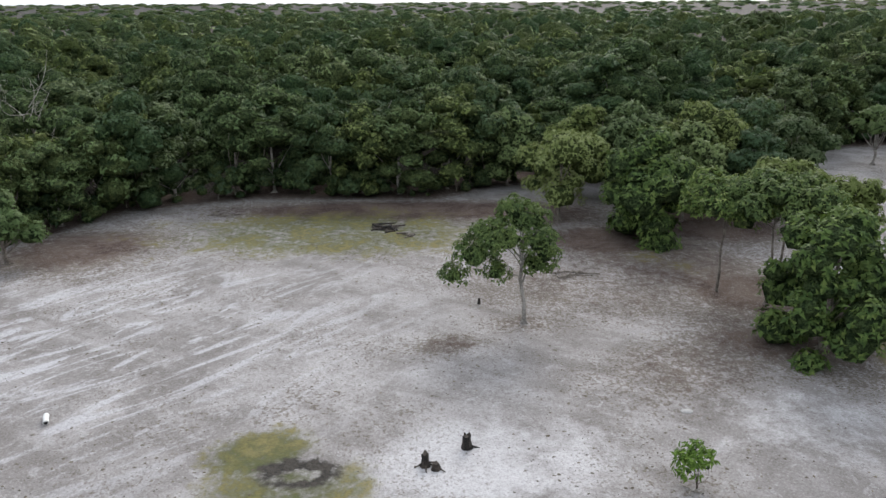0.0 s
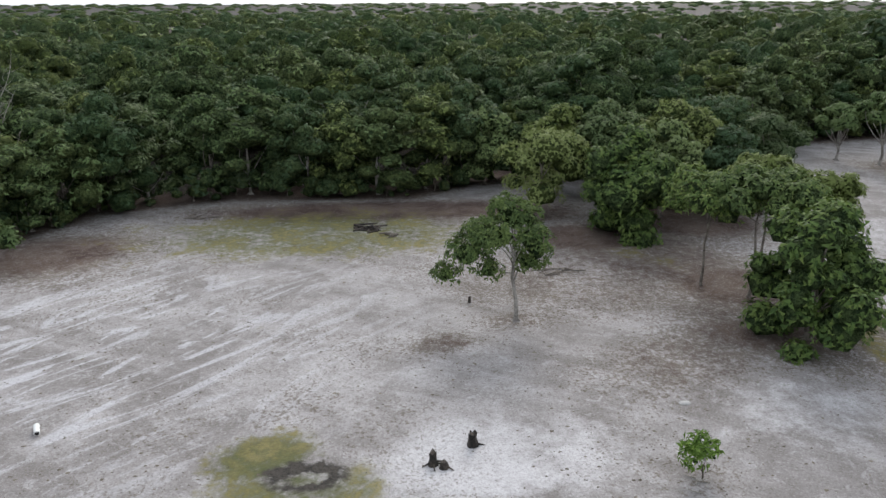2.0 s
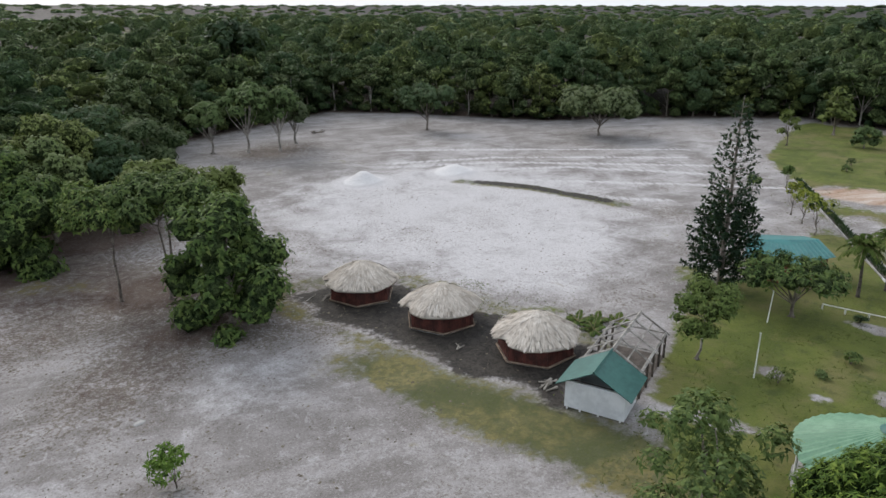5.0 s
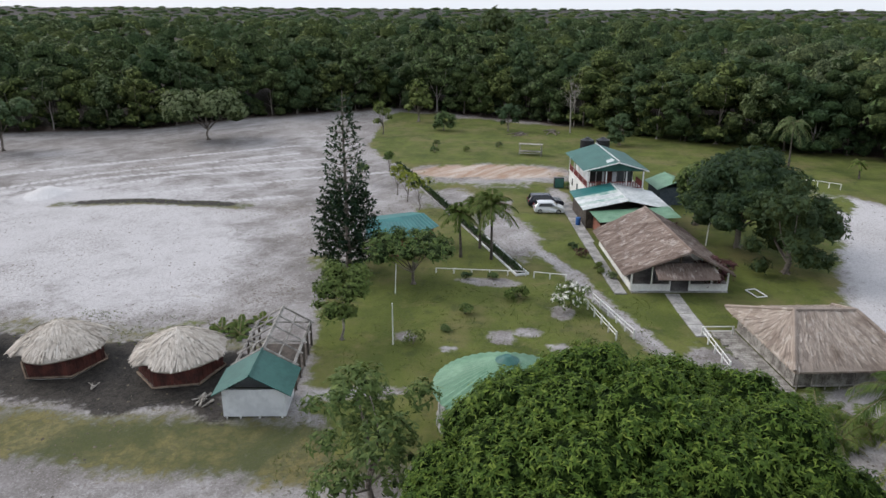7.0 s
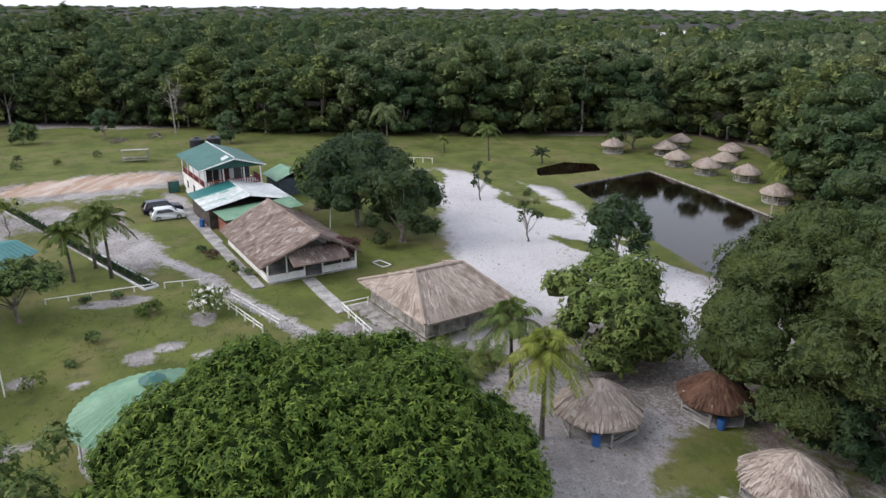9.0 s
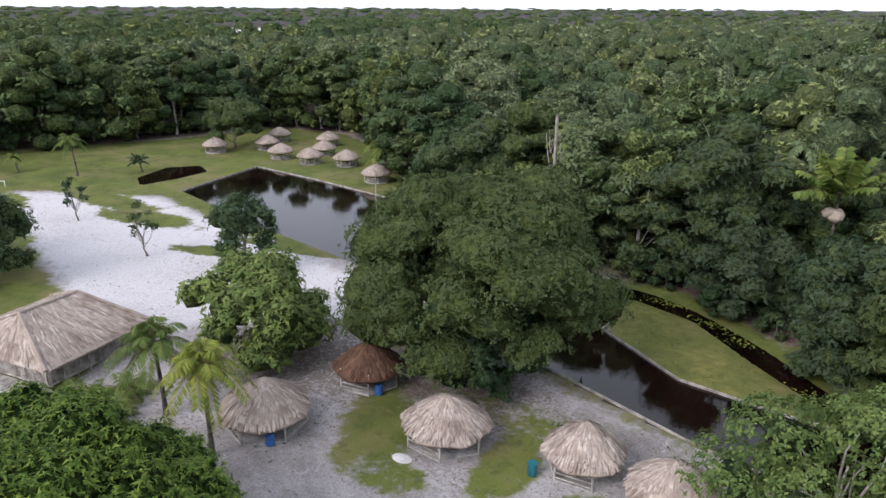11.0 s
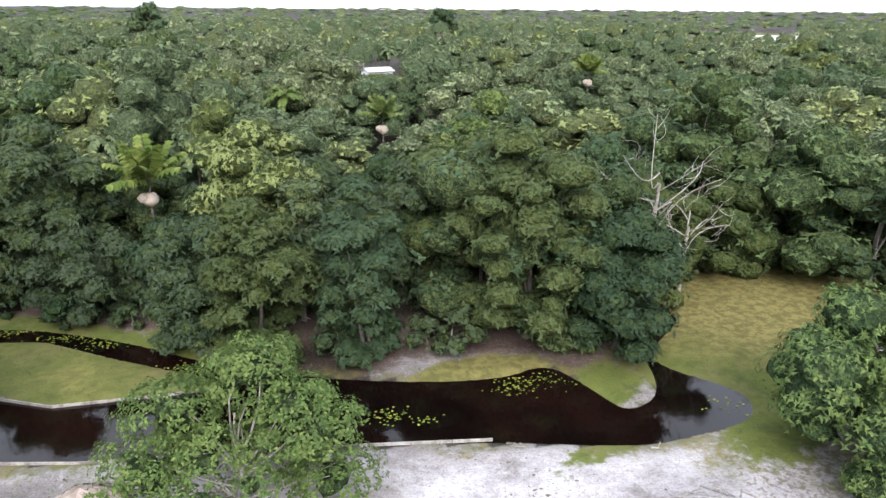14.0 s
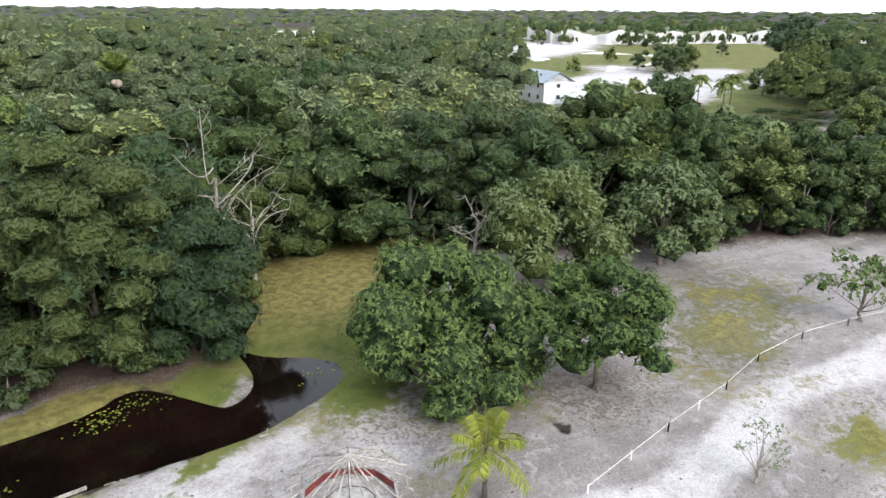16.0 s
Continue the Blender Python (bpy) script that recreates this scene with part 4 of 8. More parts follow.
def woods():
    # a jittered lattice of trees outside the clearing
    s = 7.3
    n = int(250 / s)
    i, j = np.meshgrid(np.arange(-n, n + 1), np.arange(-n, n + 1))
    x = (i.ravel() + 0.5 * (j.ravel() % 2)) * s + rng.uniform(-2.6, 2.6, i.size)
    y = j.ravel() * s * 0.9 + rng.uniform(-2.6, 2.6, i.size)
    d = poly_sdf(x, y, CLEARING)
    far = np.hypot(x, y)
    ok = (d > 2.0) & (far < 240) & in_view(x, y) & (poly_sdf(x, y, OPEN[0]) > 2)
    x, y, d, far = x[ok], y[ok], d[ok], far[ok]
    edge = ((d < 8.5) & (far < 200)) | (far < 78)
    # a row of trees that leans out over the clearing
    rx, ry = [], []
    for (ax, ay), (bx, by) in zip(CLEARING, CLEARING[1:] + CLEARING[:1]):
        k = max(1, round(math.hypot(bx - ax, by - ay) / 6.2))
        ox, oy = (ay - by) / math.hypot(bx - ax, by - ay), (bx - ax) / math.hypot(bx - ax, by - ay)
        for i in range(k):
            u, w = (i + rng.uniform(0.2, 0.8)) / k, rng.uniform(0.8, 2.6)
            rx.append(ax + (bx - ax) * u + ox * w), ry.append(ay + (by - ay) * u + oy * w)
    rx, ry = np.array(rx), np.array(ry)
    ok = in_view(rx, ry) & (poly_sdf(rx, ry, OPEN[0]) > 2) & (np.hypot(rx, ry) > 62)
    rx, ry = rx[ok], ry[ok]
    ok = ~edge | (d > 5.5) | (far < 78)
    x, y, d, far, edge = x[ok], y[ok], d[ok], far[ok], edge[ok]
    x, y, d, far, edge = np.r_[x, rx], np.r_[y, ry], np.r_[d, 0 * rx + 1.5], np.r_[far, np.hypot(rx, ry)], np.r_[edge, np.ones(len(rx), bool)]
    # trees of the wood's edge
    kinds = []
    for k in range(20):
        H = 10.0 + 0.6 * (k % 10)
        lob = make_lobes(15 + k % 5, 4.3 + 0.3 * (k % 4), 0.1, H, (0.36, 0.42, 0.39)[k % 3], 100 + k, -0.85, 1.0, 0.24)
        fine = k % 4 == 3
        t = tree(pose(0, 0, -60), lob, "feathery pale green tree at the edge of the wood" if fine else "dark green broad-leaved tree at the edge of the wood", "leaf_dark" if 10 <= k < 14 else "leaf", 300 if k >= 14 else 620 if fine else 560, 4, 0.42 if k >= 14 else 0.30 if fine else 0.32, 0.25 if k >= 14 else 0.15 if fine else 0.19, 0.15, bark="bark" if k % 3 else "bark_pale", seed=100 + k, group="trees of the wood's edge", limbs=4, fork=0.3, core=(5, 8) if k < 14 else (4, 7), fluff=0.18, squash=(0.66, 0.76, 0.88)[k % 3], three=True)
        kinds.append(t)
    for a, b, da in zip(x[edge], y[edge], d[edge]):
        src = kinds[14 + int(rng.integers(6))] if math.hypot(a, b) > 118 else kinds[int(rng.integers(10))] if b > -35 or math.hypot(a, b) > 95 or rng.random() < 0.25 else kinds[10 + int(rng.integers(4))]
        sc = rng.uniform(0.72, 1.2) if b > -20 else rng.uniform(0.85, 1.3)
        sc = max(0.25, min(sc, height_cap(a, b) / 16.5))
        copy_thing(src, pose(a, b, 0, 0, 0, rng.uniform(0, 360)) @ Matrix.Diagonal((sc * rng.uniform(1.0, 1.3), sc * rng.uniform(1.0, 1.3), sc, 1)))
    low = []
    for k in range(3):
        low.append(tree(pose(0, 0, -60), make_lobes(7, 2.3 + 0.3 * k, -0.3, 3.6 + 0.7 * k, 0.45, 130 + k, -0.7), "leafy bush in the undergrowth at the wood's edge", "leaf_dark", 130, 4, 0.32, 0.20, 0.06, seed=130 + k, name="bush", group="undergrowth", limbs=2, core=(4, 7), three=True))
    ring = CLEARING + CLEARING[:1]
    for (ax, ay), (bx, by) in zip(ring, ring[1:]):
        n = int(math.hypot(bx - ax, by - ay) / 3.3)
        for i in range(n):
            k = (i + rng.random()) / max(n, 1)
            a, b = ax + (bx - ax) * k, ay + (by - ay) * k
            a, b = a * 1.015 + rng.uniform(-1, 1), b * 1.015 + rng.uniform(-1, 1)
            if in_view(a, b) and not (-30 < a < 6 and -48 < b < -40 and rng.random() < 0.5):
                sc = rng.uniform(0.6, 1.15)
                copy_thing(low[int(rng.integers(3))], pose(a, b, 0, 0, 0, rng.uniform(0, 360)) @ Matrix.Diagonal((sc, sc, sc * rng.uniform(0.8, 1.2), 1)))
    for t in kinds + low:
        for o in (*t.children_recursive, t):
            bpy.data.objects.remove(o)

    # the canopy behind
    def canopy(name, xs, ys, models, sizes, label, lift=0.0, leaf="leaf"):
        V, Q, T, I, at = [], [], [], [], 0
        for a, b, sz in zip(xs, ys, sizes):
            lv, lq, cv, cq = models[int(rng.integers(len(models)))]
            an = rng.uniform(0, 2 * math.pi)
            R = np.array([[math.cos(an), math.sin(an), 0], [-math.sin(an), math.cos(an), 0], [0, 0, 1]])
            tall = min((0.55 + 0.45 * min(sz, 1.6)) * rng.uniform(0.8, 1.2) * (0.8 if math.hypot(a, b) > 700 else 1.0), height_cap(a, b) / 15.2)
            sz = min(sz, 0.35 + 1.6 * tall) if sz < 1.7 else sz
            v = np.r_[lv, cv] @ R * np.array([sz, sz, tall]) + np.array([a, b, lift + min(max(0, math.hypot(a, b) - 1300) / 900, 1) * 15])
            V.append(v), Q.append(lq + at), Q.append(cq + len(lv) + at), T.append(np.full(len(v), (rng.random() * 0.55 + 0.8 * wobble(np.float64(a), np.float64(b), 0.07, 3.0)) % 1.0)), I.append(np.zeros(len(lq), np.int32)), I.append(np.ones(len(cq), np.int32))
            at += len(v)
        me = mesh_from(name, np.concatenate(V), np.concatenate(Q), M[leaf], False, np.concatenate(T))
        me.materials.append(M["hazed_core" if leaf == "leaf_grey" else "leaf_core"])
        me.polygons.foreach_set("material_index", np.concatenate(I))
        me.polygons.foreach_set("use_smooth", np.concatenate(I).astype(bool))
        return tagged(new(name, me), label, "woods", kind="stuff")

    mids = []
    for k in range(8):
        lob = make_lobes(11, 4.4 + 0.2 * k, 0.6, 10.4 + 0.5 * k, 0.38, 200 + k, -0.3, 1.0, 0.22)
        mids.append(crown_arrays(lob, 200, 3, 0.40, 0.25, 200 + k, -0.1, (4, 7), 0.92, reach=0.7, squash=(0.72, 0.85)[k % 2], three=True))
    near = ~edge & (far < 150) & (rng.random(len(x)) < 0.74)
    # most southern trees take the grey leaf, with haze mixed into its colour
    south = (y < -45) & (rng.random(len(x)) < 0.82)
    for part_of, leaf, label in ((near & ~south, "leaf", "dense broad-leaved woodland, a closed dark green canopy"), (near & south, "leaf_grey", "grey-green southern woodland trees, leaf colour paled further for haze")):
        canopy("woodland", x[part_of], y[part_of], mids, 0.8 + 0.8 * rng.random(part_of.sum()) ** 1.4, label, 0.0, leaf)
    thin = []
    for k in range(6):
        lob = make_lobes(10, 4.8, 1.0, 10.8 + 0.6 * k, 0.38, 300 + k, -0.2, 1.0, 0.22)
        thin.append(crown_arrays(lob, 80, 3, 0.52, 0.32, 300 + k, 0.0, (3, 6), 0.97, reach=0.6, squash=0.9, three=True))
    rest = ~edge & (far >= 150) & (rng.random(len(x)) < 0.70)
    for part_of, leaf, label in ((rest & ~south, "leaf", "broad-leaved woodland farther off, uneven green canopy"), (rest & south, "leaf_grey", "grey-green trees in woods farther off, colour paled for haze")):
        canopy("woodland", x[part_of], y[part_of], thin, rng.uniform(0.95, 1.6, part_of.sum()), label, 0.0, leaf)
    # far canopy: rings that open outwards
    X, Y, S = [], [], []
    r = 226.0
    while r < 2500:
        w = 7.5 * (1 + (r - 226) / 400)
        k = int(2 * math.pi * r / w)
        a = (np.arange(k) + rng.random(k) * 0.8) / k * 2 * math.pi
        rr = r * (1 + rng.uniform(-0.03, 0.03, k))
        xs, ys = rr * np.sin(a), rr * np.cos(a)
        good = in_view(xs, ys) & (poly_sdf(xs, ys, OPEN[0]) > 4)
        for a0, a1, r0, r1 in GAPS:
            az = (np.degrees(a) + 360) % 360
            good &= ~((az > a0) & (az < a1) & (rr > r0) & (rr < r1))
        X.append(xs[good]), Y.append(ys[good]), S.append(rng.uniform(0.8, 1.3, good.sum()) * (w / 7.5) ** 0.8)
        r *= 1.092
    tiny = []
    for k in range(6):
        lob = make_lobes(2, 5.0, -1.0, 10.0 + 0.5 * k, 0.66, 400 + k, 0.1)
        tiny.append(crown_arrays(lob, 6, 2, 1.5, 1.0, 400 + k, 0.1, (3, 6), 0.98, 1.0, reach=0.62, squash=0.95, three=True))
    X, Y, S = np.concatenate(X), np.concatenate(Y), np.concatenate(S)
    # far southern rings also wear the haze-paled grey leaf
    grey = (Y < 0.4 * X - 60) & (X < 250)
    canopy("far_woods", X[~grey], Y[~grey], tiny, S[~grey], "far dark green woodland that reaches to the horizon")
    canopy("far_woods", X[grey], Y[grey], tiny, S[grey], "far grey-green woodland to the horizon, colour paled for haze", 0.0, "leaf_grey")
    return canopy, tiny


canopy, scrub_models = woods()


# ---- single trees ----
def std_tree(x, y, H, R, z0, label, seed, n=11, size=0.4, low=-0.75, loose=0.36, **more):
    more.setdefault("three", True)
    return tree(pose(x, y, 0), make_lobes(n, R, z0, H, size, seed, low, 1.0, loose), label, seed=seed, **more)


mango = np.r_[make_lobes(120, 10.9, -6.0, 10.2, 0.165, 11, -0.35, 1.0, 0.05), [[0, 0, 2.3, 8.3]]]
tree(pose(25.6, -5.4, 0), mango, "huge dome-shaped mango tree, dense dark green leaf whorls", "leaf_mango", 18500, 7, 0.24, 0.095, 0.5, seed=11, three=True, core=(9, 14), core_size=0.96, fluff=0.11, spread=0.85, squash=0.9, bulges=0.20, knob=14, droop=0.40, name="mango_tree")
std_tree(5.0, -57.6, 8.2, 3.6, -1.0, "leafy tree under the forest palm behind the creek", 190, low=-0.6, n=14, leaf="leaf_dark", clusters=1000, length=0.32, width=0.19)
# round the clearing in the north
std_tree(-41, 65.5, 7.4, 3.4, 0.8, "small leafy tree by the edge of the wood", 12, clusters=609, length=0.40, width=0.25)
one = np.array([[-4.0, 0.3, 5.6, 1.9], [-1.6, -0.6, 7.2, 2.0], [-0.4, 0.8, 8.3, 1.9], [0.9, -0.4, 6.9, 1.7], [-2.4, -0.8, 4.6, 1.2], [0.9, 0.4, 4.8, 1.4], [-5.6, 0.2, 4.0, 1.2], [-0.9, 0.4, 9.2, 1.4], [-2.4, 1.0, 6.4, 1.6], [1.5, 0.2, 5.6, 1.3], [-3.0, 0.2, 7.4, 1.5], [0.8, 0.8, 8.2, 1.3]])
tree(pose(8.5, 51.3, 0), one, "lone tree with a slim pale trunk and open crown", "leaf_fresh", 1500, 5, 0.30, 0.15, 0.17, 8.4, "bark_pale", 13, 0.72, (-0.5, 0), core_size=0.62, limbs=7, fluff=0.22)
std_tree(15.7, 79.5, 10.6, 4.8, 2.0, "pale feathery tree standing in the sand", 14, n=16, leaf="leaf_grey", clusters=1500, length=0.34, width=0.15, bark="bark", core_size=0.75, fork=0.5, limbs=5)
std_tree(24.3, 73.5, 11.8, 4.9, -4.0, "dense dark green tree with foliage to the ground", 15, low=-0.5, n=26, size=0.42, leaf="leaf_fresh", clusters=1900, length=0.40, width=0.25, trunk=0.25)
for k, (x, y, H, R) in enumerate(((32.5, 84, 13.2, 5.6), (26, 88, 12.6, 5.2), (40, 90, 12.8, 5.4), (45, 84, 11.5, 4.6), (37, 78, 11.0, 4.2), (20, 90, 12, 4.8), (11, 96, 11, 4.6), (30, 79, 11.5, 4.6))):
    std_tree(x, y, H, R, 1.0, "broad green tree in a clump at the wood's end", 16 + k, n=17, size=0.36, loose=0.24, clusters=1500, length=0.34, width=0.19, trunk=0.22)
for k, (x, y, H, R, z0, ln) in enumerate(((29.2, 54.5, 11.3, 4.6, 6.2, 0), (26.2, 57.5, 10.6, 4.2, 5.2, 0), (32.6, 60, 11.2, 4.4, 5.0, 0), (34.5, 55.0, 10.8, 3.6, 4.6, 0))):
    std_tree(x, y, H, R, z0, "slender tree with bare trunks and a spreading flat crown", 30 + k, n=18, size=0.34, low=-0.35, leaf="leaf_fresh" if k < 2 else "leaf", clusters=1150, length=0.34, width=0.17, trunk=0.12, bark="bark", fork=0.78, limbs=6, core_size=0.80, height=H * 0.82, loose=0.3)
std_tree(29.8, 46.2, 11.0, 4.9, -4.0, "bushy dark green tree with leaves to the ground", 36, low=-0.5, n=24, size=0.36, leaf="leaf_fresh", clusters=1450, length=0.40, width=0.25, trunk=0.25)
for k, (x, y, H, R, z0) in enumerate(((73.5, 104, 12.2, 4.6, 5.0), (78.5, 101.5, 11.2, 4.6, 4.2), (84.5, 104.5, 8.0, 3.4, 3.0), (69, 108, 9, 3.6, 3.5))):
    std_tree(x, y, H, R, z0, "tree with bare stems in a small group on the sand", 40 + k, n=11, low=-0.4, clusters=551, length=0.48, width=0.30, bark="bark_pale")
std_tree(112, 95.6, 9.0, 5.4, 3.4, "round-topped tree alone on the sand", 45, n=12, low=-0.4, clusters=609, length=0.48, width=0.30)
std_tree(129, 65, 9.0, 7.4, 2.4, "wide spreading tree at the far end of the sand", 46, n=16, low=-0.35, clusters=754, length=0.52, width=0.33)
std_tree(145, 80, 8, 4, 1.0, "leafy tree by the far wood", 47, clusters=435, length=0.52, width=0.33)
# by the lawns
std_tree(141.5, 33, 6.6, 1.7, 1.8, "young slim tree on the far lawn", 48, n=7, clusters=160, length=0.5, width=0.3, trunk=0.1, core_size=0.80)
std_tree(160, 29, 9.5, 3.2, 2.0, "tree on the far lawn before the wood", 49, clusters=260, length=0.6, width=0.4)
std_tree(148, 21.4, 3.9, 2.4, 0.2, "round shrub-like tree on the far lawn", 50, n=9, clusters=220, length=0.5, width=0.3, trunk=0.1)
std_tree(150, 8, 5.5, 2.4, 1.2, "small tree on the far lawn", 51, n=9, clusters=220, length=0.5, width=0.3, trunk=0.1)
std_tree(137, -14, 6.0, 3.0, 0.8, "small leafy tree behind the house", 52, n=10, clusters=377, length=0.44, width=0.25)
std_tree(47.6, 14.5, 6.3, 2.7, 1.7, "small tree with a white-washed trunk on the lawn", 53, n=20, size=0.30, loose=0.34, leaf="leaf_fresh", clusters=1100, length=0.25, width=0.13, trunk=0.09, bark="bark_pale", core_size=0.75, low=-0.5, fluff=0.25, fork=0.8, limbs=5)
std_tree(60.0, 11.2, 4.9, 4.6, 2.2, "flat-topped airy tree on the lawn", 54, n=20, size=0.26, low=-0.2, leaf="leaf_fresh", clusters=812, length=0.27, width=0.15, trunk=0.14, core_size=0.70)
std_tree(29.3, 7.6, 7.6, 3.9, 1.2, "open-crowned tree with thin stems beside the mango tree", 55, n=18, size=0.27, leaf="leaf_fresh", clusters=1305, length=0.29, width=0.16, trunk=0.15, core_size=0.25, fluff=0.35)
std_tree(76.5, -21.5, 11.2, 6.3, 0.2, "broad shade tree with a dark dense crown", 56, n=34, size=0.30, loose=0.24, leaf="leaf_dark", clusters=2300, length=0.32, width=0.18, trunk=0.3, low=-0.5, squash=0.7)
std_tree(68.6, -24.2, 9.8, 4.6, -0.5, "shade tree with drooping branches beside the sand", 57, n=24, size=0.31, loose=0.24, leaf="leaf_dark", clusters=1700, length=0.32, width=0.17, trunk=0.25, core_size=0.85, fluff=0.2)
std_tree(84.5, -18.5, 7.6, 3.0, 2.4, "leafy tree between the house and the shade tree", 58, n=10, leaf="leaf_fresh", clusters=522, length=0.36, width=0.23)
std_tree(104.5, -81.2, 8.8, 5.8, 1.4, "round willow-like tree among the huts", 59, n=16, leaf="leaf_dark", clusters=812, length=0.44, width=0.18)
std_tree(52.4, -40.4, 7.6, 3.5, 1.2, "small open tree on the white sand", 60, n=22, size=0.29, loose=0.26, leaf="leaf_dark", clusters=1300, length=0.27, width=0.14, trunk=0.13, core_size=0.75, fluff=0.3)
std_tree(38.0, -29.8, 7.0, 6.0, 0.8, "spreading green tree behind the hut", 61, n=20, size=0.32, leaf="leaf_fresh", clusters=1885, length=0.34, width=0.20, trunk=0.25)
std_tree(24.3, -37.2, 13.9, 9.3, 0.6, "massive dark green tree beside the creek", 62, low=-0.5, n=64, size=0.27, leaf="leaf_dark", clusters=7800, leaves=5, length=0.22, width=0.13, trunk=0.45, core_size=0.90, core=(7, 10), fluff=0.16, squash=0.68, loose=0.22, three=False)
std_tree(22.4, -35.4, 6.4, 4.4, -0.8, "leafy tree leaning over the creek bank", 63, n=20, size=0.32, low=-0.6, leaf="leaf_dark", clusters=1500, leaves=5, length=0.25, width=0.13, trunk=0.2)
std_tree(1.0, -29.4, 9.7, 6.9, -3.0, "bright leafy tree with pale branches beside the creek", 64, low=-0.5, n=34, size=0.27, leaf="leaf_fresh", clusters=5200, leaves=5, length=0.21, width=0.12, three=False, trunk=0.15, core_size=0.40, limbs=20, fork=0.42, squash=0.62, bark="bark_pale", fluff=0.2)
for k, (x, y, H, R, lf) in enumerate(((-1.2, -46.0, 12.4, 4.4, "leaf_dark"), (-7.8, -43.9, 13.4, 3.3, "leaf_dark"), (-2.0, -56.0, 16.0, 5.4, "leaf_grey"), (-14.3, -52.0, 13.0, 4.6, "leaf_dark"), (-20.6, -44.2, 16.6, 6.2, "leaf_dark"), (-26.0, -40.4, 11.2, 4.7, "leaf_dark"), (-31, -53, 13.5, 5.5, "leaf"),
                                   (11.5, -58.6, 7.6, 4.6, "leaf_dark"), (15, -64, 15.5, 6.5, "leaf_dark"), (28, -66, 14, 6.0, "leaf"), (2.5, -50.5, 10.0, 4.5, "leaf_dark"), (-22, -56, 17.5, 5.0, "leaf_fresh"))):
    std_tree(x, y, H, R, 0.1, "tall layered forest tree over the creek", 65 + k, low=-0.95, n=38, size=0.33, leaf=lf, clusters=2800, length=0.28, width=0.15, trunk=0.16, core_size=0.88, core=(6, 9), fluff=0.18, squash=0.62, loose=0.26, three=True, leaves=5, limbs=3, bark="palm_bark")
std_tree(-33.2, -23.8, 9.7, 6.6, -1.6, "round cashew-like tree with a dense crown on the sand", 75, low=-0.6, n=36, size=0.29, loose=0.24, leaf="leaf_fresh", clusters=3600, leaves=5, length=0.26, width=0.14, trunk=0.25, core=(6, 9), core_size=0.9, fluff=0.18, squash=0.7)
std_tree(-38.6, -15.8, 8.9, 4.7, 1.0, "tree with a lighter crown standing on bare sand", 76, n=28, size=0.30, low=-0.6, loose=0.24, leaf="leaf_fresh", clusters=2200, leaves=5, length=0.25, width=0.13, trunk=0.22, core_size=0.85, fluff=0.18, squash=0.7)
std_tree(-52, -27, 10.8, 6.4, 1.2, "greyish spreading tree at the edge of the clearing", 77, n=20, size=0.32, leaf="leaf_pale", clusters=1450, length=0.36, width=0.18, trunk=0.25, core_size=0.90)
std_tree(-65, -21.5, 10.5, 6.4, 1.4, "greyish tree with low branches beside the sand", 78, n=20, size=0.32, leaf="leaf_pale", clusters=1305, length=0.38, width=0.20, trunk=0.25, core_size=0.90)
std_tree(-61.5, -3.6, 5.4, 4.2, 1.6, "thin leaning tree with sparse leafy branches", 79, n=12, size=0.28, leaf="leaf_fresh", clusters=377, length=0.32, width=0.20, trunk=0.12, core_size=0.30, fluff=0.3)
std_tree(-34.5, -4.8, 4.0, 1.6, 0.8, "nearly bare grey sapling beside the track", 80, n=10, size=0.3, leaf="leaf_pale", clusters=130, length=0.16, width=0.07, trunk=0.07, core_size=0.05, bark="dead", fluff=0.4)
for k, (x, y, H) in enumerate(((63.9, -37.2, 5.8), (81.6, -39.7, 5.2))):
    std_tree(x, y, H, 1.5, 1.6, "sparse sapling on the white sand", 81 + k, n=9, size=0.3, leaf="leaf_dark", clusters=101, length=0.36, width=0.21, trunk=0.08, core_size=0.25, lean=(0.5, 0.3))
for k, (x, y, H, R) in enumerate(((92.9, 19.7, 4.2, 1.2), (89.6, 17.6, 4.0, 1.3), (85.6, 15.3, 4.4, 1.7), (98.6, 26.3, 3.0, 0.9), (107, 24, 3.2, 0.9))):
    std_tree(x, y, H, R, H * 0.6, "young tree with a thin stem beside the planting bed", 84 + k, n=7, leaf="leaf_yellow" if k < 3 else "leaf_fresh", clusters=159, length=0.32, width=0.13, trunk=0.06, core_size=0.40, group="young trees")
for k, (x, y, H) in enumerate(((-98, -22, 9), (-105, -25.5, 8.5), (-112, -28, 9), (-119, -31.5, 8), (-127, -35, 8.5), (-103, -18, 8), (-110, -22, 9), (-120, -26, 8), (-96, -12, 8.5))):
    std_tree(x, y, H, 4.6, -3, "leafy tree at the western edge of the wood", 170 + k, low=-0.5, n=14, leaf="leaf" if k % 2 else "leaf_grey", clusters=420, length=0.42, width=0.27, core=(4, 6), three=True)
# emergent trees far off
for k, (x, y, H) in enumerate(((22, -328, 26), (-127, -400, 25), (-293, -59, 22), (295, 48, 22), (348, 26, 25), (108, 156, 21), (103, 238, 21), (-240, -40, 18), (-262, -52, 19))):
    std_tree(x, y, H, 8.5 if k not in (3,) else 5, 8, "tall tree that overtops the far woods", 90 + k, n=12, low=-0.3, leaf="leaf_dark", clusters=260, length=1.4, width=0.9, trunk=0.4)


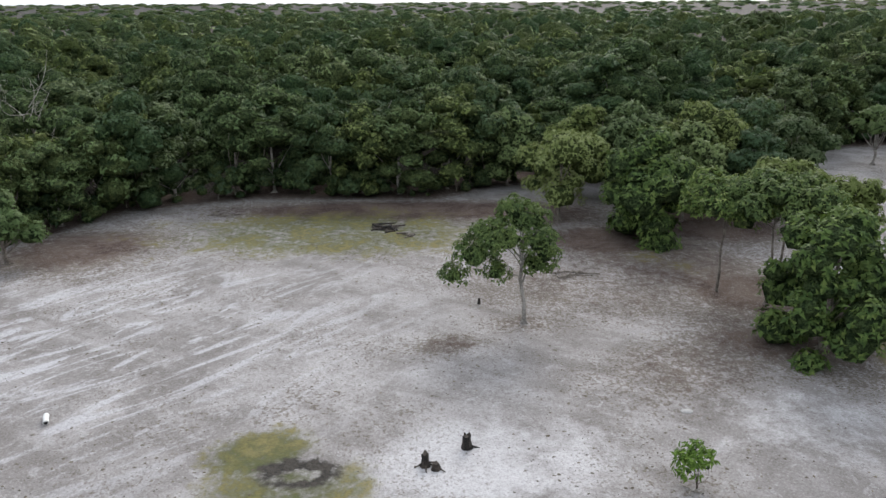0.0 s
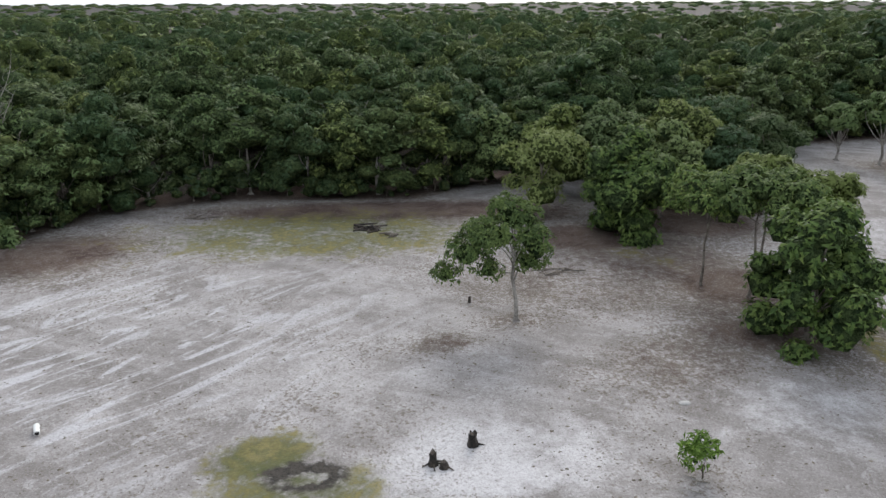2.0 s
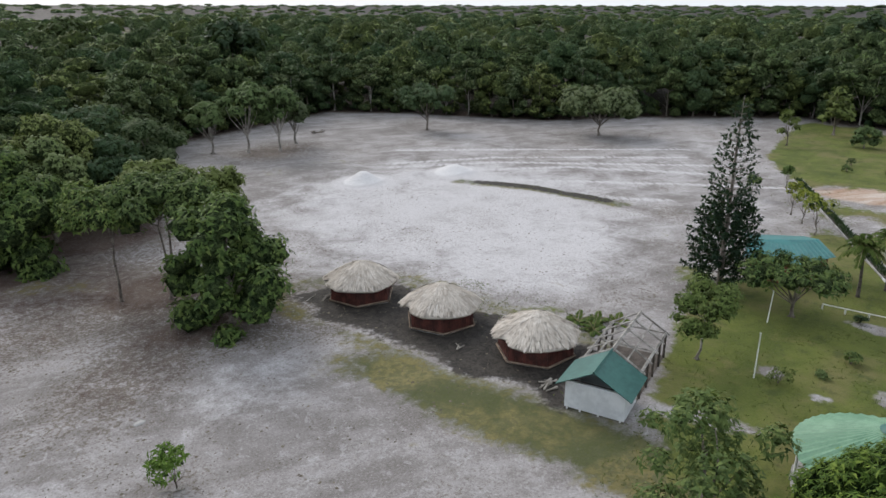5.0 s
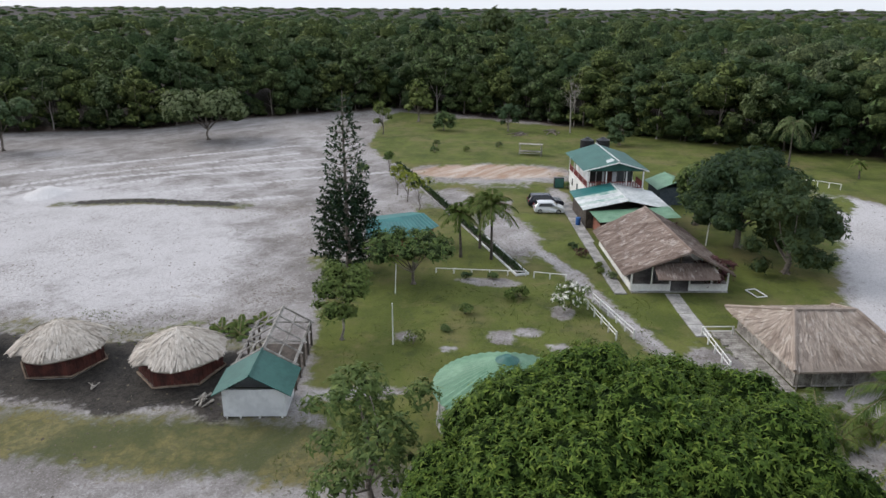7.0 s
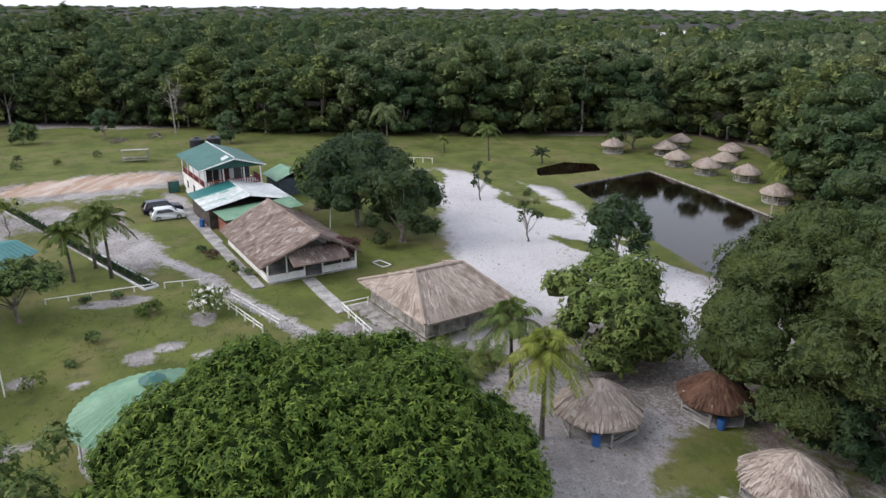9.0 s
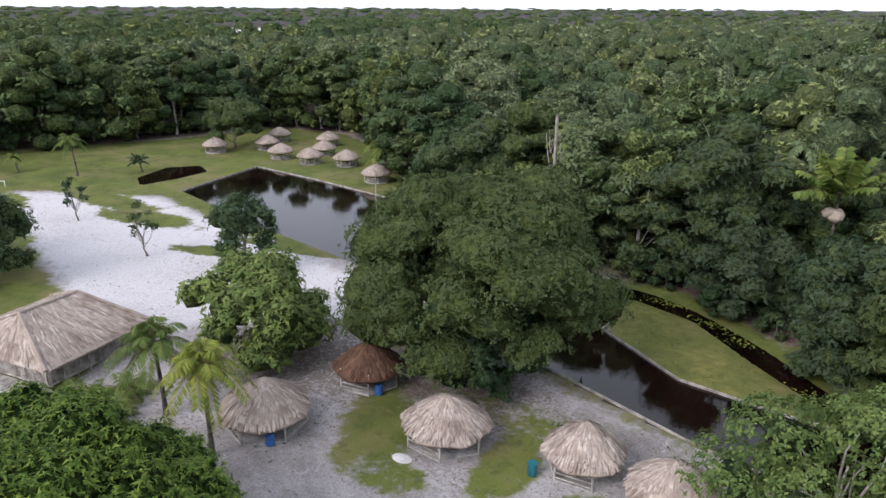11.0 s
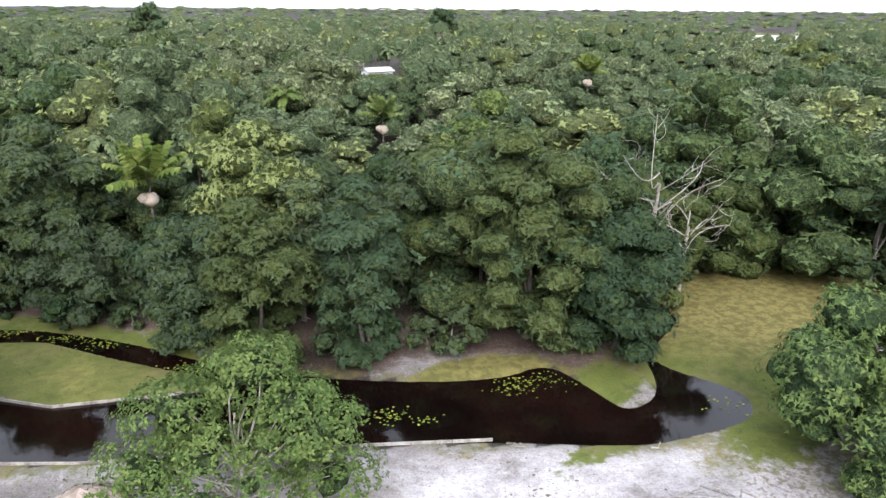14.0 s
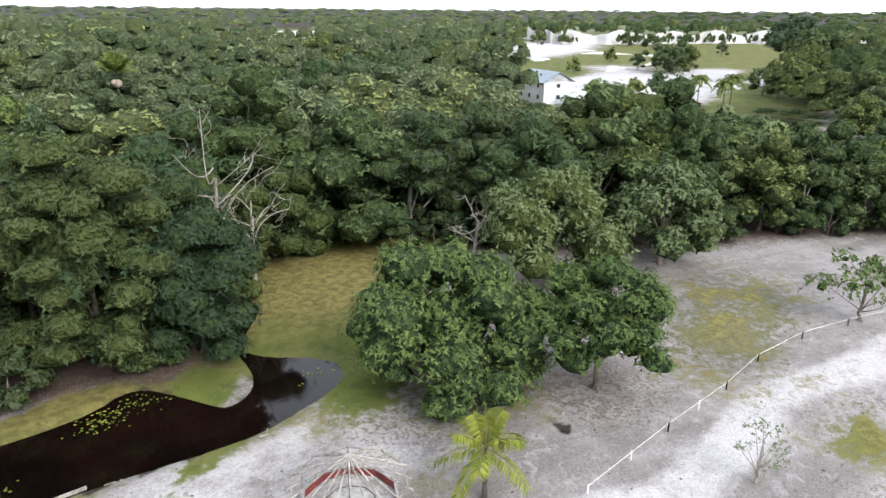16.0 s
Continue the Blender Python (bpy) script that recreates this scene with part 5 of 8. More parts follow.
def fir(x, y, H, R):
    root = thing("conifer", pose(x, y, 0), "tall slender dark conifer with tiered branches", "tree")
    g = np.random.default_rng(5)
    held(new("trunk", mesh_from("trunk", *tube([(0, 0, -0.1), (0.05, 0, H * 0.4), (0, 0.05, H * 0.75), (0, 0, H)], [0.26, 0.18, 0.1, 0.02], 8), M["bark"], True)), root)
    tiers, bs, ws, ns, wood = 26, [], [], [], []
    for i in range(tiers):
        z = 0.6 + (H - 1.0) * (i / tiers) ** 0.93
        k = i / tiers
        r = R * (1 - k) ** 0.74 * (0.8 + 0.35 * g.random()) + 0.22
        for j in range(7 if k < 0.8 else 5):
            an = j * 2 * math.pi / 7 + i * 0.7 + g.random() * 0.3
            d = np.array([math.cos(an), math.sin(an), 0.30])
            wood.append(tube([(0, 0, z), d * r * 0.6 + (0, 0, z), d * r + (0, 0, z + 0.12 * r)], [0.035, 0.025, 0.01], 4))
            m = int(6 + 12 * (1 - k)) if k < 0.5 else 4
            for q in np.linspace(0.3 if k < 0.5 else 0.72, 1.05, m):
                for _ in range(4 if k < 0.4 else 2):
                    bs.append(d * r * q + np.array([0, 0, z + 0.1 * r * q]))
                    ws.append(d * 0.5 + g.normal(size=3) * 0.75 + (0, 0, 0.2))
                    ns.append(np.array([0, 0, 1]) + g.normal(size=3) * 0.4)
    held(new("branch", mesh_from("branch", *join(wood), M["bark"])), root)
    v, q = kites(np.array(bs), unit(np.array(ws)), unit(np.array(ns)), 0.48, 0.22)
    held(new("needles", mesh_from("needles", v, q, M["leaf_fir"], tint=np.zeros(len(v)))), root)


fir(62.8, 18.2, 17.4, 2.9)


def palm_arrays(fronds, length, droop, seed, lift=0.9, leaflets=22, width=0.12, fan=1.45):
    """Feather fronds that arch from one point: (rachis verts, quads), (leaflet verts, quads)."""
    g = np.random.default_rng(seed)
    ribs, bs, ws, ns, ls = [], [], [], [], []
    for i in range(fronds):
        an = i * 2.39996 + g.random() * 0.3
        up = lift * (1 - fan * (i / fronds)) + g.normal() * 0.06
        L = length * (0.85 + 0.25 * g.random())
        k = np.linspace(0, 1, 8)
        out = np.cos(up) * k * L * (1 - 0.12 * k)
        z = np.sin(up) * k * L - droop * L * k ** 2.2
        p = np.c_[math.cos(an) * out, math.sin(an) * out, z]
        ribs.append(tube(p, np.linspace(0.035, 0.008, 8), 4))
        t = np.linspace(0.12, 0.99, leaflets)
        c = np.stack([np.interp(t, k, p[:, a]) for a in range(3)], 1)
        tan = unit(np.stack([np.interp(t, k, np.gradient(p[:, a])) for a in range(3)], 1))
        side = unit(np.cross(tan, (0, 0, 1.0)))
        nor = unit(np.cross(side, tan))
        for sgn in (1, -1):
            bs.append(c), ws.append(unit(side * sgn + tan * 0.55 - np.array([0, 0, 0.55]) + 0.12 * g.normal(size=c.shape)))
            ns.append(nor + 0.1 * g.normal(size=c.shape)), ls.append(length * 0.26 * (1 - 0.65 * np.abs(t - 0.4)) * (0.85 + 0.3 * g.random(len(t))))
    lv, lq = kites(np.concatenate(bs), np.concatenate(ws), unit(np.concatenate(ns)), np.concatenate(ls), width)
    return join(ribs), (lv, lq)


def palm(x, y, H, span, label, seed, leaf="palm", fronds=17, droop=0.55, trunk=0.13, fruit=False, name="palm_tree", lean=(0.4, 0.2), leaflets=20, lift=0.95, width=0.13):
    root = thing(name, pose(x, y, 0), label, "palm")
    if H > 0.4:
        pts = [(0, 0, -0.1), (lean[0] * 0.15, lean[1] * 0.15, H * 0.3), (lean[0] * 0.5, lean[1] * 0.5, H * 0.65), (lean[0], lean[1], H)]
        held(new("trunk", mesh_from("trunk", *tube(pts, [trunk * 1.5, trunk, trunk * 0.9, trunk * 0.8], 8), M["palm_bark"], True)), root)
    (rv, rq), (lv, lq) = palm_arrays(fronds, span, droop, seed, lift, leaflets, width, 0.8 if fruit else 1.25)
    top = np.array([lean[0], lean[1], H])
    held(new("frond_ribs", mesh_from("frond_ribs", rv + top, rq, M["palm_dry"])), root)
    held(new("fronds", mesh_from("fronds", lv + top, lq, M[leaf], tint=np.zeros(len(lv)))), root)
    if fruit:
        v, q = ball(top + (0, 0, -1.8), 0.68, 9, 12, 0.9, 0.1)
        v2, q2 = ball(top + (0.55, 0.2, -1.6), 0.5, 7, 10, 0.9, 0.1)
        held(new("flower_mass", mesh_from("flower_mass", *join([(v, q), (v2, q2)]), M["fruit"], True)), root, "pale hanging flower mass")
    return root


palm(68.4, 7.8, 4.8, 2.4, "coconut palm with pale drooping lower fronds on the lawn", 1, "palm", 18, 0.55, lift=1.25, leaflets=46, width=0.08, lean=(0.2, 0.3))
palm(68.1, 4.6, 5.8, 3.1, "coconut palm with a thick crown beside the planting bed", 2, "palm", 24, 0.5, lift=1.3, leaflets=46, width=0.08, lean=(0.3, 0.1))
palm(71.5, 6.1, 4.6, 2.9, "coconut palm beside the planting bed", 3, "palm", 20, 0.5, lift=1.3, leaflets=46, width=0.08)
palm(104.6, -52.1, 5.4, 2.8, "coconut palm on the far lawn", 4, "palm", 16, 0.6)
palm(114, -48, 2.4, 1.8, "young palm on the far lawn", 5, "palm", 12, 0.5)
palm(121.7, -40, 7.0, 3.8, "tall palm before the wood", 6, "leaf_pale", 18, 0.7)
palm(99.4, -59.4, 1.8, 2.0, "young palm beside the pool", 7, "leaf_dark", 14, 0.3)
palm(69, -80.8, 4.0, 4.2, "palm with long drooping fronds behind the huts", 8, "palm", 14, 0.65)
palm(36.2, -20.6, 4.9, 3.3, "coconut palm beside the thatched hall", 9, "palm", 22, 0.6, lift=1.45, leaflets=64, width=0.055, lean=(0.2, 0.1))
palm(30.4, -19.6, 5.6, 3.2, "coconut palm with yellow-green fronds", 10, "palm_yellow", 24, 0.62, lift=1.45, leaflets=64, width=0.055, lean=(0.1, 0))
for k, (x, y) in enumerate(((41.5, -18.6), (39.5, -17.2), (40.0, -21.0), (38.4, -18.8))):
    palm(x, y, 0.2, 2.6, "young palm clump with arching fronds", 20 + k, "palm", 16, 0.35, name="young_palm", leaflets=40, width=0.06)
palm(-24.8, -15.4, 3.1, 3.1, "short coconut palm with bright yellow-green fronds", 12, "palm_yellow", 14, 0.38, lean=(0.05, 0), leaflets=56, width=0.06, lift=1.5)
palm(6.4, -63, 9.9, 4.6, "forest palm with a pale hanging flower mass", 13, "palm", 17, 0.22, fruit=True, lean=(0, 0), width=0.34, leaflets=24, lift=1.35)
palm(-20.7, -91.8, 10.3, 3.8, "forest palm with a pale flower mass above the trees", 14, "palm", 15, 0.22, fruit=True, lean=(0, 0), width=0.45, leaflets=16, lift=1.35)
palm(-57.6, -104, 14.4, 3.8, "tall forest palm with a pale flower mass", 15, "palm", 15, 0.22, fruit=True, lean=(0, 0), width=0.45, leaflets=16, lift=1.35)
palm(-9.7, -109, 11.5, 4.2, "forest palm standing over the canopy", 16, "palm", 14, 0.5, lean=(0, 0), width=0.4, leaflets=14)
palm(33.8, -72, 10.5, 4.2, "forest palm standing over the canopy", 17, "palm", 14, 0.5, lean=(0, 0), width=0.35, leaflets=16)
palm(12.3, -83.5, 10.0, 3.4, "forest palm with greyish drooping fronds", 18, "leaf_pale", 10, 0.8, lean=(0, 0), width=0.35, leaflets=16)
palm(27.2, -69, 9.5, 3.6, "forest palm with grey drooping fronds behind the pond trees", 21, "leaf_pale", 11, 0.7, lean=(0, 0), width=0.3, leaflets=16)
palm(2.6, -75, 9.0, 3.4, "forest palm with grey drooping fronds in the wood", 22, "leaf_pale", 10, 0.8, lean=(0, 0), width=0.3, leaflets=16)
palm(-8.4, -44.2, 5.2, 2.4, "forest palm with grey hanging fronds over the creek", 19, "leaf_pale", 6, 0.75, lean=(0, 0), leaflets=20)


def dead_tree(x, y, H, label, seed, spread=0.5, r=0.12, limbs=9):
    root = thing("dead_tree", pose(x, y, 0), label, "tree")
    g = np.random.default_rng(seed)
    out = [tube([(0, 0, -0.1), (0.2, 0.1, H * 0.35), (0.1, 0.4, H * 0.7)], [r * 1.9, r * 1.4, r], 7)]
    for i in range(limbs):
        an, h = i * 2.4, H * (0.35 + 0.05 * i)
        a = np.array([0.1, 0.3 * h / H, h])
        b = a + np.array([math.cos(an) * H * spread * 0.55, math.sin(an) * H * spread * 0.55, H * (0.05 + 0.32 * g.random())])
        out.append(limb(a, b, r * 0.6, r * 0.22, g, 0.3, 7, 5))
        for _ in range(4):
            c = a + (b - a) * g.uniform(0.4, 1.0)
            out.append(limb(c, c + unit(b - a + g.normal(size=3) * 2.2) * H * 0.15, r * 0.25, 0.01, g, 0.3, 6, 4))
    held(new("trunk", mesh_from("trunk", *join(out), M["dead"], True)), root)


dead_tree(-32.5, -46.5, 15.5, "dead bleached tree with bare twisted branches", 3, 0.55)
dead_tree(-36.5, -47.5, 9.5, "dead bleached tree with tangled bare branches", 4, 0.6)
dead_tree(-49.5, -33, 8.5, "grey leafless tree at the wood's edge", 5, 0.5)
dead_tree(-52, 93, 15.5, "pale leafless tree that stands in the wood", 6, 0.35)
dead_tree(33, -66, 19.5, "pale bare dead trunk that stands in the wood", 7, 0.12, 0.16, 2)
for k, (x, y) in enumerate(((160, -14), (163, -20), (150, -5), (158, -6))):
    dead_tree(x, y, 11.5, "pale slender bare tree at the wood's edge", 8 + k, 0.2, 0.09)


def heap(x, y, n, span, label, mat, seed, name="log_pile", rr=0.10):
    root = thing(name, pose(x, y, 0), label, "wood pile")
    g = np.random.default_rng(seed)
    for i in range(n):
        a = g.random() * 3.14
        L = span * g.uniform(0.3, 0.75)
        c = Vector((g.normal() * span * 0.22, g.normal() * span * 0.14, 0.06 + 0.25 * g.random() * (1 if i > n / 2 else 0)))
        d = Vector((math.cos(a), math.sin(a) * 0.6, g.normal() * 0.10)) * L / 2
        part("log", bar(c - d, c + d, rr * g.uniform(0.5, 1.2), 6, rr * 0.5), M[mat], root)


def shrub(x, y, H, R, label, seed, leaf="leaf_fresh", clusters=120, length=0.3, width=0.16, name="shrub", n=8, flowers=0, stem=0.05):
    root = thing(name, pose(x, y, 0), label, "shrub")
    lob = make_lobes(n, R, stem, H, 0.42, seed, -0.5)
    held(new("stem", mesh_from("stem", *trunk_arrays(lob, H * 0.7, 0.035, seed, 0.2, roots=False), M["bark"], True)), root)
    held(new("foliage", crown_mesh("foliage", crown_arrays(lob, clusters, 5, length, width, seed, core=(4, 6), core_size=0.35), M[leaf])), root)
    if flowers:
        lv, lq, cv, cq = crown_arrays(lob, flowers, 4, 0.14, 0.14, seed + 9, -0.1, (3, 4), 0.1)
        held(new("blossom", mesh_from("blossom", lv + np.array([0, 0, 0.06]), lq, M["flower"])), root, "white blossom")
    return root


shrub(15.3, 30.6, 2.3, 1.15, "bright green sapling with large leaves on the sand", 1, "leaf_bright", 100, 0.36, 0.13, stem=0.8)
heap(15.0, 30.2, 6, 1.6, "cut stems lying round the sapling", "dead", 14, rr=0.04)
shrub(14.0, 25.6, 1.6, 0.8, "small bright green sapling on the sand", 2, "leaf_bright", 60, 0.3, 0.11, stem=0.5)
shrub(56.8, -3.3, 2.3, 1.7, "frangipani bush covered with white blossom", 3, "leaf_fresh", 180, 0.3, 0.14, flowers=170)
shrub(64.0, -16.6, 3.0, 2.0, "bush with reddish purple leaves beside the hall", 4, "leaf_red", 260, 0.25, 0.12)
shrub(58.2, 1.5, 1.0, 1.0, "low clipped green shrub on the lawn", 5, "leaf_fresh", 130, 0.22, 0.1)
shrub(54.0, 5.6, 0.9, 0.6, "low round shrub on the lawn", 6, "leaf_fresh", 90, 0.2, 0.1)
for k, (x, y, h) in enumerate(((47.8, 8.9, 1.2), (43.3, 3.9, 0.8), (62.6, 4.0, 0.6), (62.3, 6.5, 0.6), (70.5, -4.6, 0.9), (73, -3.8, 0.7), (66, -6.4, 0.5), (67.5, -6.2, 0.5), (64.4, -7.2, 0.6), (50.5, 6.8, 0.5), (129.5, 20, 1.3), (126, 14, 0.9), (131, 8.5, 1.1), (124, 19.5, 1.0), (100.5, -3.6, 0.9), (55.5, -23, 0.7))):
    shrub(x, y, h, h * 0.75, "low garden shrub in the grass", 20 + k, "leaf_red" if k in (1, 4) else "leaf", 60, 0.2, 0.1)
for k, (x, y) in enumerate(((46.6, 22.4), (48.3, 23.0), (47.2, 24.2), (49.2, 21.6))):
    palm(x, y, 0.15, 1.5, "low plant with broad arching leaves behind the hut", 40 + k, "palm", 11, 0.35, name="fern_plant", leaflets=12, width=0.2)


# ---- thatch ----
def strips(points, downs, normals, length, width, g):
    """Flat overlapping palm leaves that follow the slope."""
    n = len(points)
    side = unit(np.cross(downs, normals))
    way = unit(downs + side * g.normal(size=(n, 1)) * 0.13 + normals * (g.random((n, 1)) * 0.05 - 0.015))
    L, W = (length * (0.82 + 0.34 * g.random(n)))[:, None], (width * (0.6 + 0.8 * g.random(n)))[:, None]
    tilt = unit(normals + side * g.normal(size=(n, 1)) * 0.10)
    half = unit(np.cross(way, tilt)) * W / 2
    mid, end = points + way * L * 0.7, points + way * L
    v = np.stack([points + half * 0.8, points - half * 0.8, mid - half, end - half * 0.25, end + half * 0.25, mid + half], 1).reshape(-1, 3)
    at = 6 * np.arange(n)[:, None]
    return v, np.concatenate([at + [0, 1, 2, 5], at + [5, 2, 3, 4]])


def thatch_face(a, b, c, d, g, per=13.0, length=1.0, width=0.26):
    """Strips of thatch over the quad a b (eave) c d (ridge)."""
    a, b, c, d = [np.asarray(p, float) for p in (a, b, c, d)]
    nor = unit(np.cross(b - a, d - a))
    if nor[2] < 0:
        nor = -nor
    area = 0.5 * np.linalg.norm(np.cross(c - a, d - b))
    n = int(area * per)
    u, v = g.random(n), np.sort(g.random(n))
    if np.linalg.norm(c - d) < 0.5 * np.linalg.norm(b - a):
        v = 1 - np.sqrt(1 - v * 0.985)
    p = (a + (b - a) * u[:, None]) * (1 - v[:, None]) + (d + (c - d) * u[:, None]) * v[:, None]
    down = unit(((a + (b - a) * u[:, None]) - (d + (c - d) * u[:, None])))
    back = np.minimum(length * 0.85, (1 - v) * np.linalg.norm((a + b - c - d) / 2))[:, None]
    return strips(p + nor * (0.02 + 0.05 * g.random((n, 1))) - down * back, down, np.tile(nor, (n, 1)), length, width, g)


def cone_roof(R, z0, z1, sides, g, per=34.0, notch=None, dome=0.11, length=0.46, width=0.11):
    """Core and strips of a many-sided thatched cone with a soft bulge."""
    def surf(an, k):
        k2 = np.mod(an, 2 * math.pi / sides) - math.pi / sides
        r = R * (1 - k) * (math.cos(math.pi / sides) / np.cos(k2)) ** 0.6
        return np.stack([np.cos(an) * r, np.sin(an) * r, z0 + (z1 - z0) * (k + dome * np.sin(k * math.pi))], -1)

    rows, cols = 7, 40
    an = np.linspace(0, 2 * math.pi, cols, endpoint=False)
    rim = 0.965 + 0.012 * np.sin(an * 7 + g.random() * 6) + 0.008 * g.normal(size=cols)
    cut = np.zeros(cols)
    if notch is not None:
        cut = np.clip(1 - np.abs((an - notch + math.pi) % (2 * math.pi) - math.pi) / 0.16, 0, 1) * 0.15
    ring = []
    for k in np.linspace(0, 0.985, rows):
        p = surf(an, np.full(cols, k) + cut * (k < 0.05))
        p[:, :2] *= (1 + (rim[:, None] - 1) * (1 - k))
        ring.append(p)
    low = ring[0].copy() * np.array([0.97, 0.97, 1]) - np.array([0, 0, 0.16])
    inner = np.stack([low * np.array([0.1, 0.1, 1]) + np.array([0, 0, (z1 - z0) * 0.75])], 0)
    v = np.concatenate([inner[0], low] + ring)
    q = []
    for i in range(len(v) // cols - 1):
        for j in range(cols):
            q.append((i * cols + j, i * cols + (j + 1) % cols, (i + 1) * cols + (j + 1) % cols, (i + 1) * cols + j))
    n = int(math.pi * R * math.hypot(R, z1 - z0) * per)
    k = 1 - np.sqrt(1 - g.random(n) * 0.99)
    a = g.random(n) * 2 * math.pi
    if notch is not None:
        ok = ~((np.abs((a - notch + math.pi) % (2 * math.pi) - math.pi) < 0.12) & (k < 0.2))
        a, k = a[ok], k[ok]
        n = len(a)
    p = surf(a, k)
    e = surf(a, np.maximum(k - 0.02, -0.02))
    down = unit(e - surf(a, np.maximum(k - 0.02, -0.02) + 0.02))
    nor = unit(np.cross(np.stack([-np.sin(a), np.cos(a), 0 * a], -1), down))
    nor = np.where(nor[:, 2:] < 0, -nor, nor)
    s = strips(p + nor * (0.015 + 0.035 * g.random((n, 1))) - down * np.minimum(0.42, 0.9 * math.hypot(R, z1 - z0) * (1 - k))[:, None], down, nor, length, width, g)
    return (v, np.array(q)), s


def hut(m, R, eave, top, sides, wall, label, seed, roof="thatch_cream", walls="boards", notch=None, group="", per=42.0, name="thatched_hut"):
    root = thing(name, m, label, "hut", group)
    g = np.random.default_rng(seed)
    core, s = cone_roof(R, eave, top, sides, g, per, notch)
    held(new("roof", mesh_from("roof", *core, M[roof], True)), root)
    ob = held(new("thatch", mesh_from("thatch", *s, M[roof])), root)
    corners = [Vector((math.cos(a) * wall, math.sin(a) * wall, 0)) for a in [(i + 0.5) * 2 * math.pi / sides for i in range(sides)]]
    if walls == "boards":
        bm = bmesh.new()
        w = (corners[1] - corners[0]).length
        n = 11
        box(bm, 0.008, w / n - 0.008, -0.02, 0.02, 0.12, eave + 0.25)
        me = bpy.data.meshes.new("board")
        bm.to_mesh(me)
        bm.free()
        me.materials.append(M["red_wood"])
        for i in range(sides):
            a, b = corners[i], corners[(i + 1) % sides]
            ang = math.atan2(b.y - a.y, b.x - a.x)
            for k in range(n):
                o = held(new("board", me), root)
                p = a + (b - a) * (k / n)
                o.matrix_local = pose(p.x, p.y, 0, 0, 0, math.degrees(ang)) @ pose(0, (k % 2) * 0.012, 0)
            part("sill_beam", bar((a.x * 1.05, a.y * 1.05, 0.1), (b.x * 1.05, b.y * 1.05, 0.1), 0.09), M["brown_wood"], root)
        # solid near-black block, added in place of the unlit room
        c = [(p.x * 0.94, p.y * 0.94, eave + 0.1) for p in corners]
        part("inner_wall", slab(c, eave), M["shade"], root)
        part("footing", slab([(p.x * 1.04, p.y * 1.04, 0.08) for p in corners], 0.2), M["concrete"], root)
    else:
        for p in corners:
            part("post", bar((p.x, p.y, -0.05), (p.x, p.y, eave + 0.35), 0.06, 6), M["grey_wood"], root)
        for i in range(sides):
            a, b = corners[i], corners[(i + 1) % sides]
            if i == 1 and walls == "rails":
                continue
            for z in (0.25, 0.55, 0.85):
                part("rail", bar((a.x, a.y, z), (b.x, b.y, z), 0.045), M["grey_wood"], root)
        part("floor", slab([(p.x * 1.0, p.y * 1.0, 0.1) for p in corners], 0.2), M["concrete"], root)
        part("table", slab([(math.cos(k) * wall * 0.35, math.sin(k) * wall * 0.35, 0.75) for k in np.linspace(0, 2 * math.pi, 9)[:-1]], 0.06), M["brown_wood"], root)
        part("table_post", bar((0, 0, 0.08), (0, 0, 0.72), 0.09, 6), M["brown_wood"], root)
        part("centre_post", bar((0, 0, 0.75), (0, 0, top - 0.2), 0.07, 6), M["brown_wood"], root)
    return root


for k, (x, y) in enumerate(((40.6, 42.3), (41.0, 33.4), (41.2, 24.4))):
    hut(pose(x, y, 0, 0, 0, 8 + 6 * k), 3.55, 1.55, 3.25, 6, 2.85, "hexagonal hut with red-brown board walls and cream palm thatch", 10 + k, notch=radians(140), group="board huts in a row")
for k, (x, y, R, rf, tz) in enumerate(((30.4, -23.5, 3.0, "thatch_tan", 3.2), (20.7, -28.6, 2.85, "thatch_tan", 3.0), (13.0, -30.7, 2.5, "thatch_tan", 3.05), (8.0, -30.2, 2.6, "thatch_tan", 2.9))):
    hut(pose(x, y, 0, 0, 0, 15 + 11 * k), R, 1.2, tz - 0.1, 6, R * 0.82, "open hexagonal hut with tan palm thatch and wooden rails", 20 + k, rf, "rails", group="open huts by the creek")
hut(pose(28.9, -31.2, 0, 0, 0, 40), 2.6, 1.2, 2.8, 6, 2.1, "open hut with old dark red-brown thatch under a tree", 26, "thatch_red", "rails", group="open huts by the creek")
first = None
for k, (x, y) in enumerate(((103.7, -76.3), (98.5, -83.4), (103.2, -90.6), (90.3, -79.2), (92.5, -92.6), (86.4, -85.4), (83.5, -79.2), (77.6, -81.5), (66.6, -75.9))):
    m = pose(x, y, 0, 0, 0, 37 * k)
    if first is None:
        first = hut(m, 2.35, 1.35, 2.65, 8, 1.75, "small open hut with pale palm thatch on the far lawn", 30, "thatch_tan", "rails", group="far huts beside the pond", per=14)
    else:
        copy_thing(first, m)


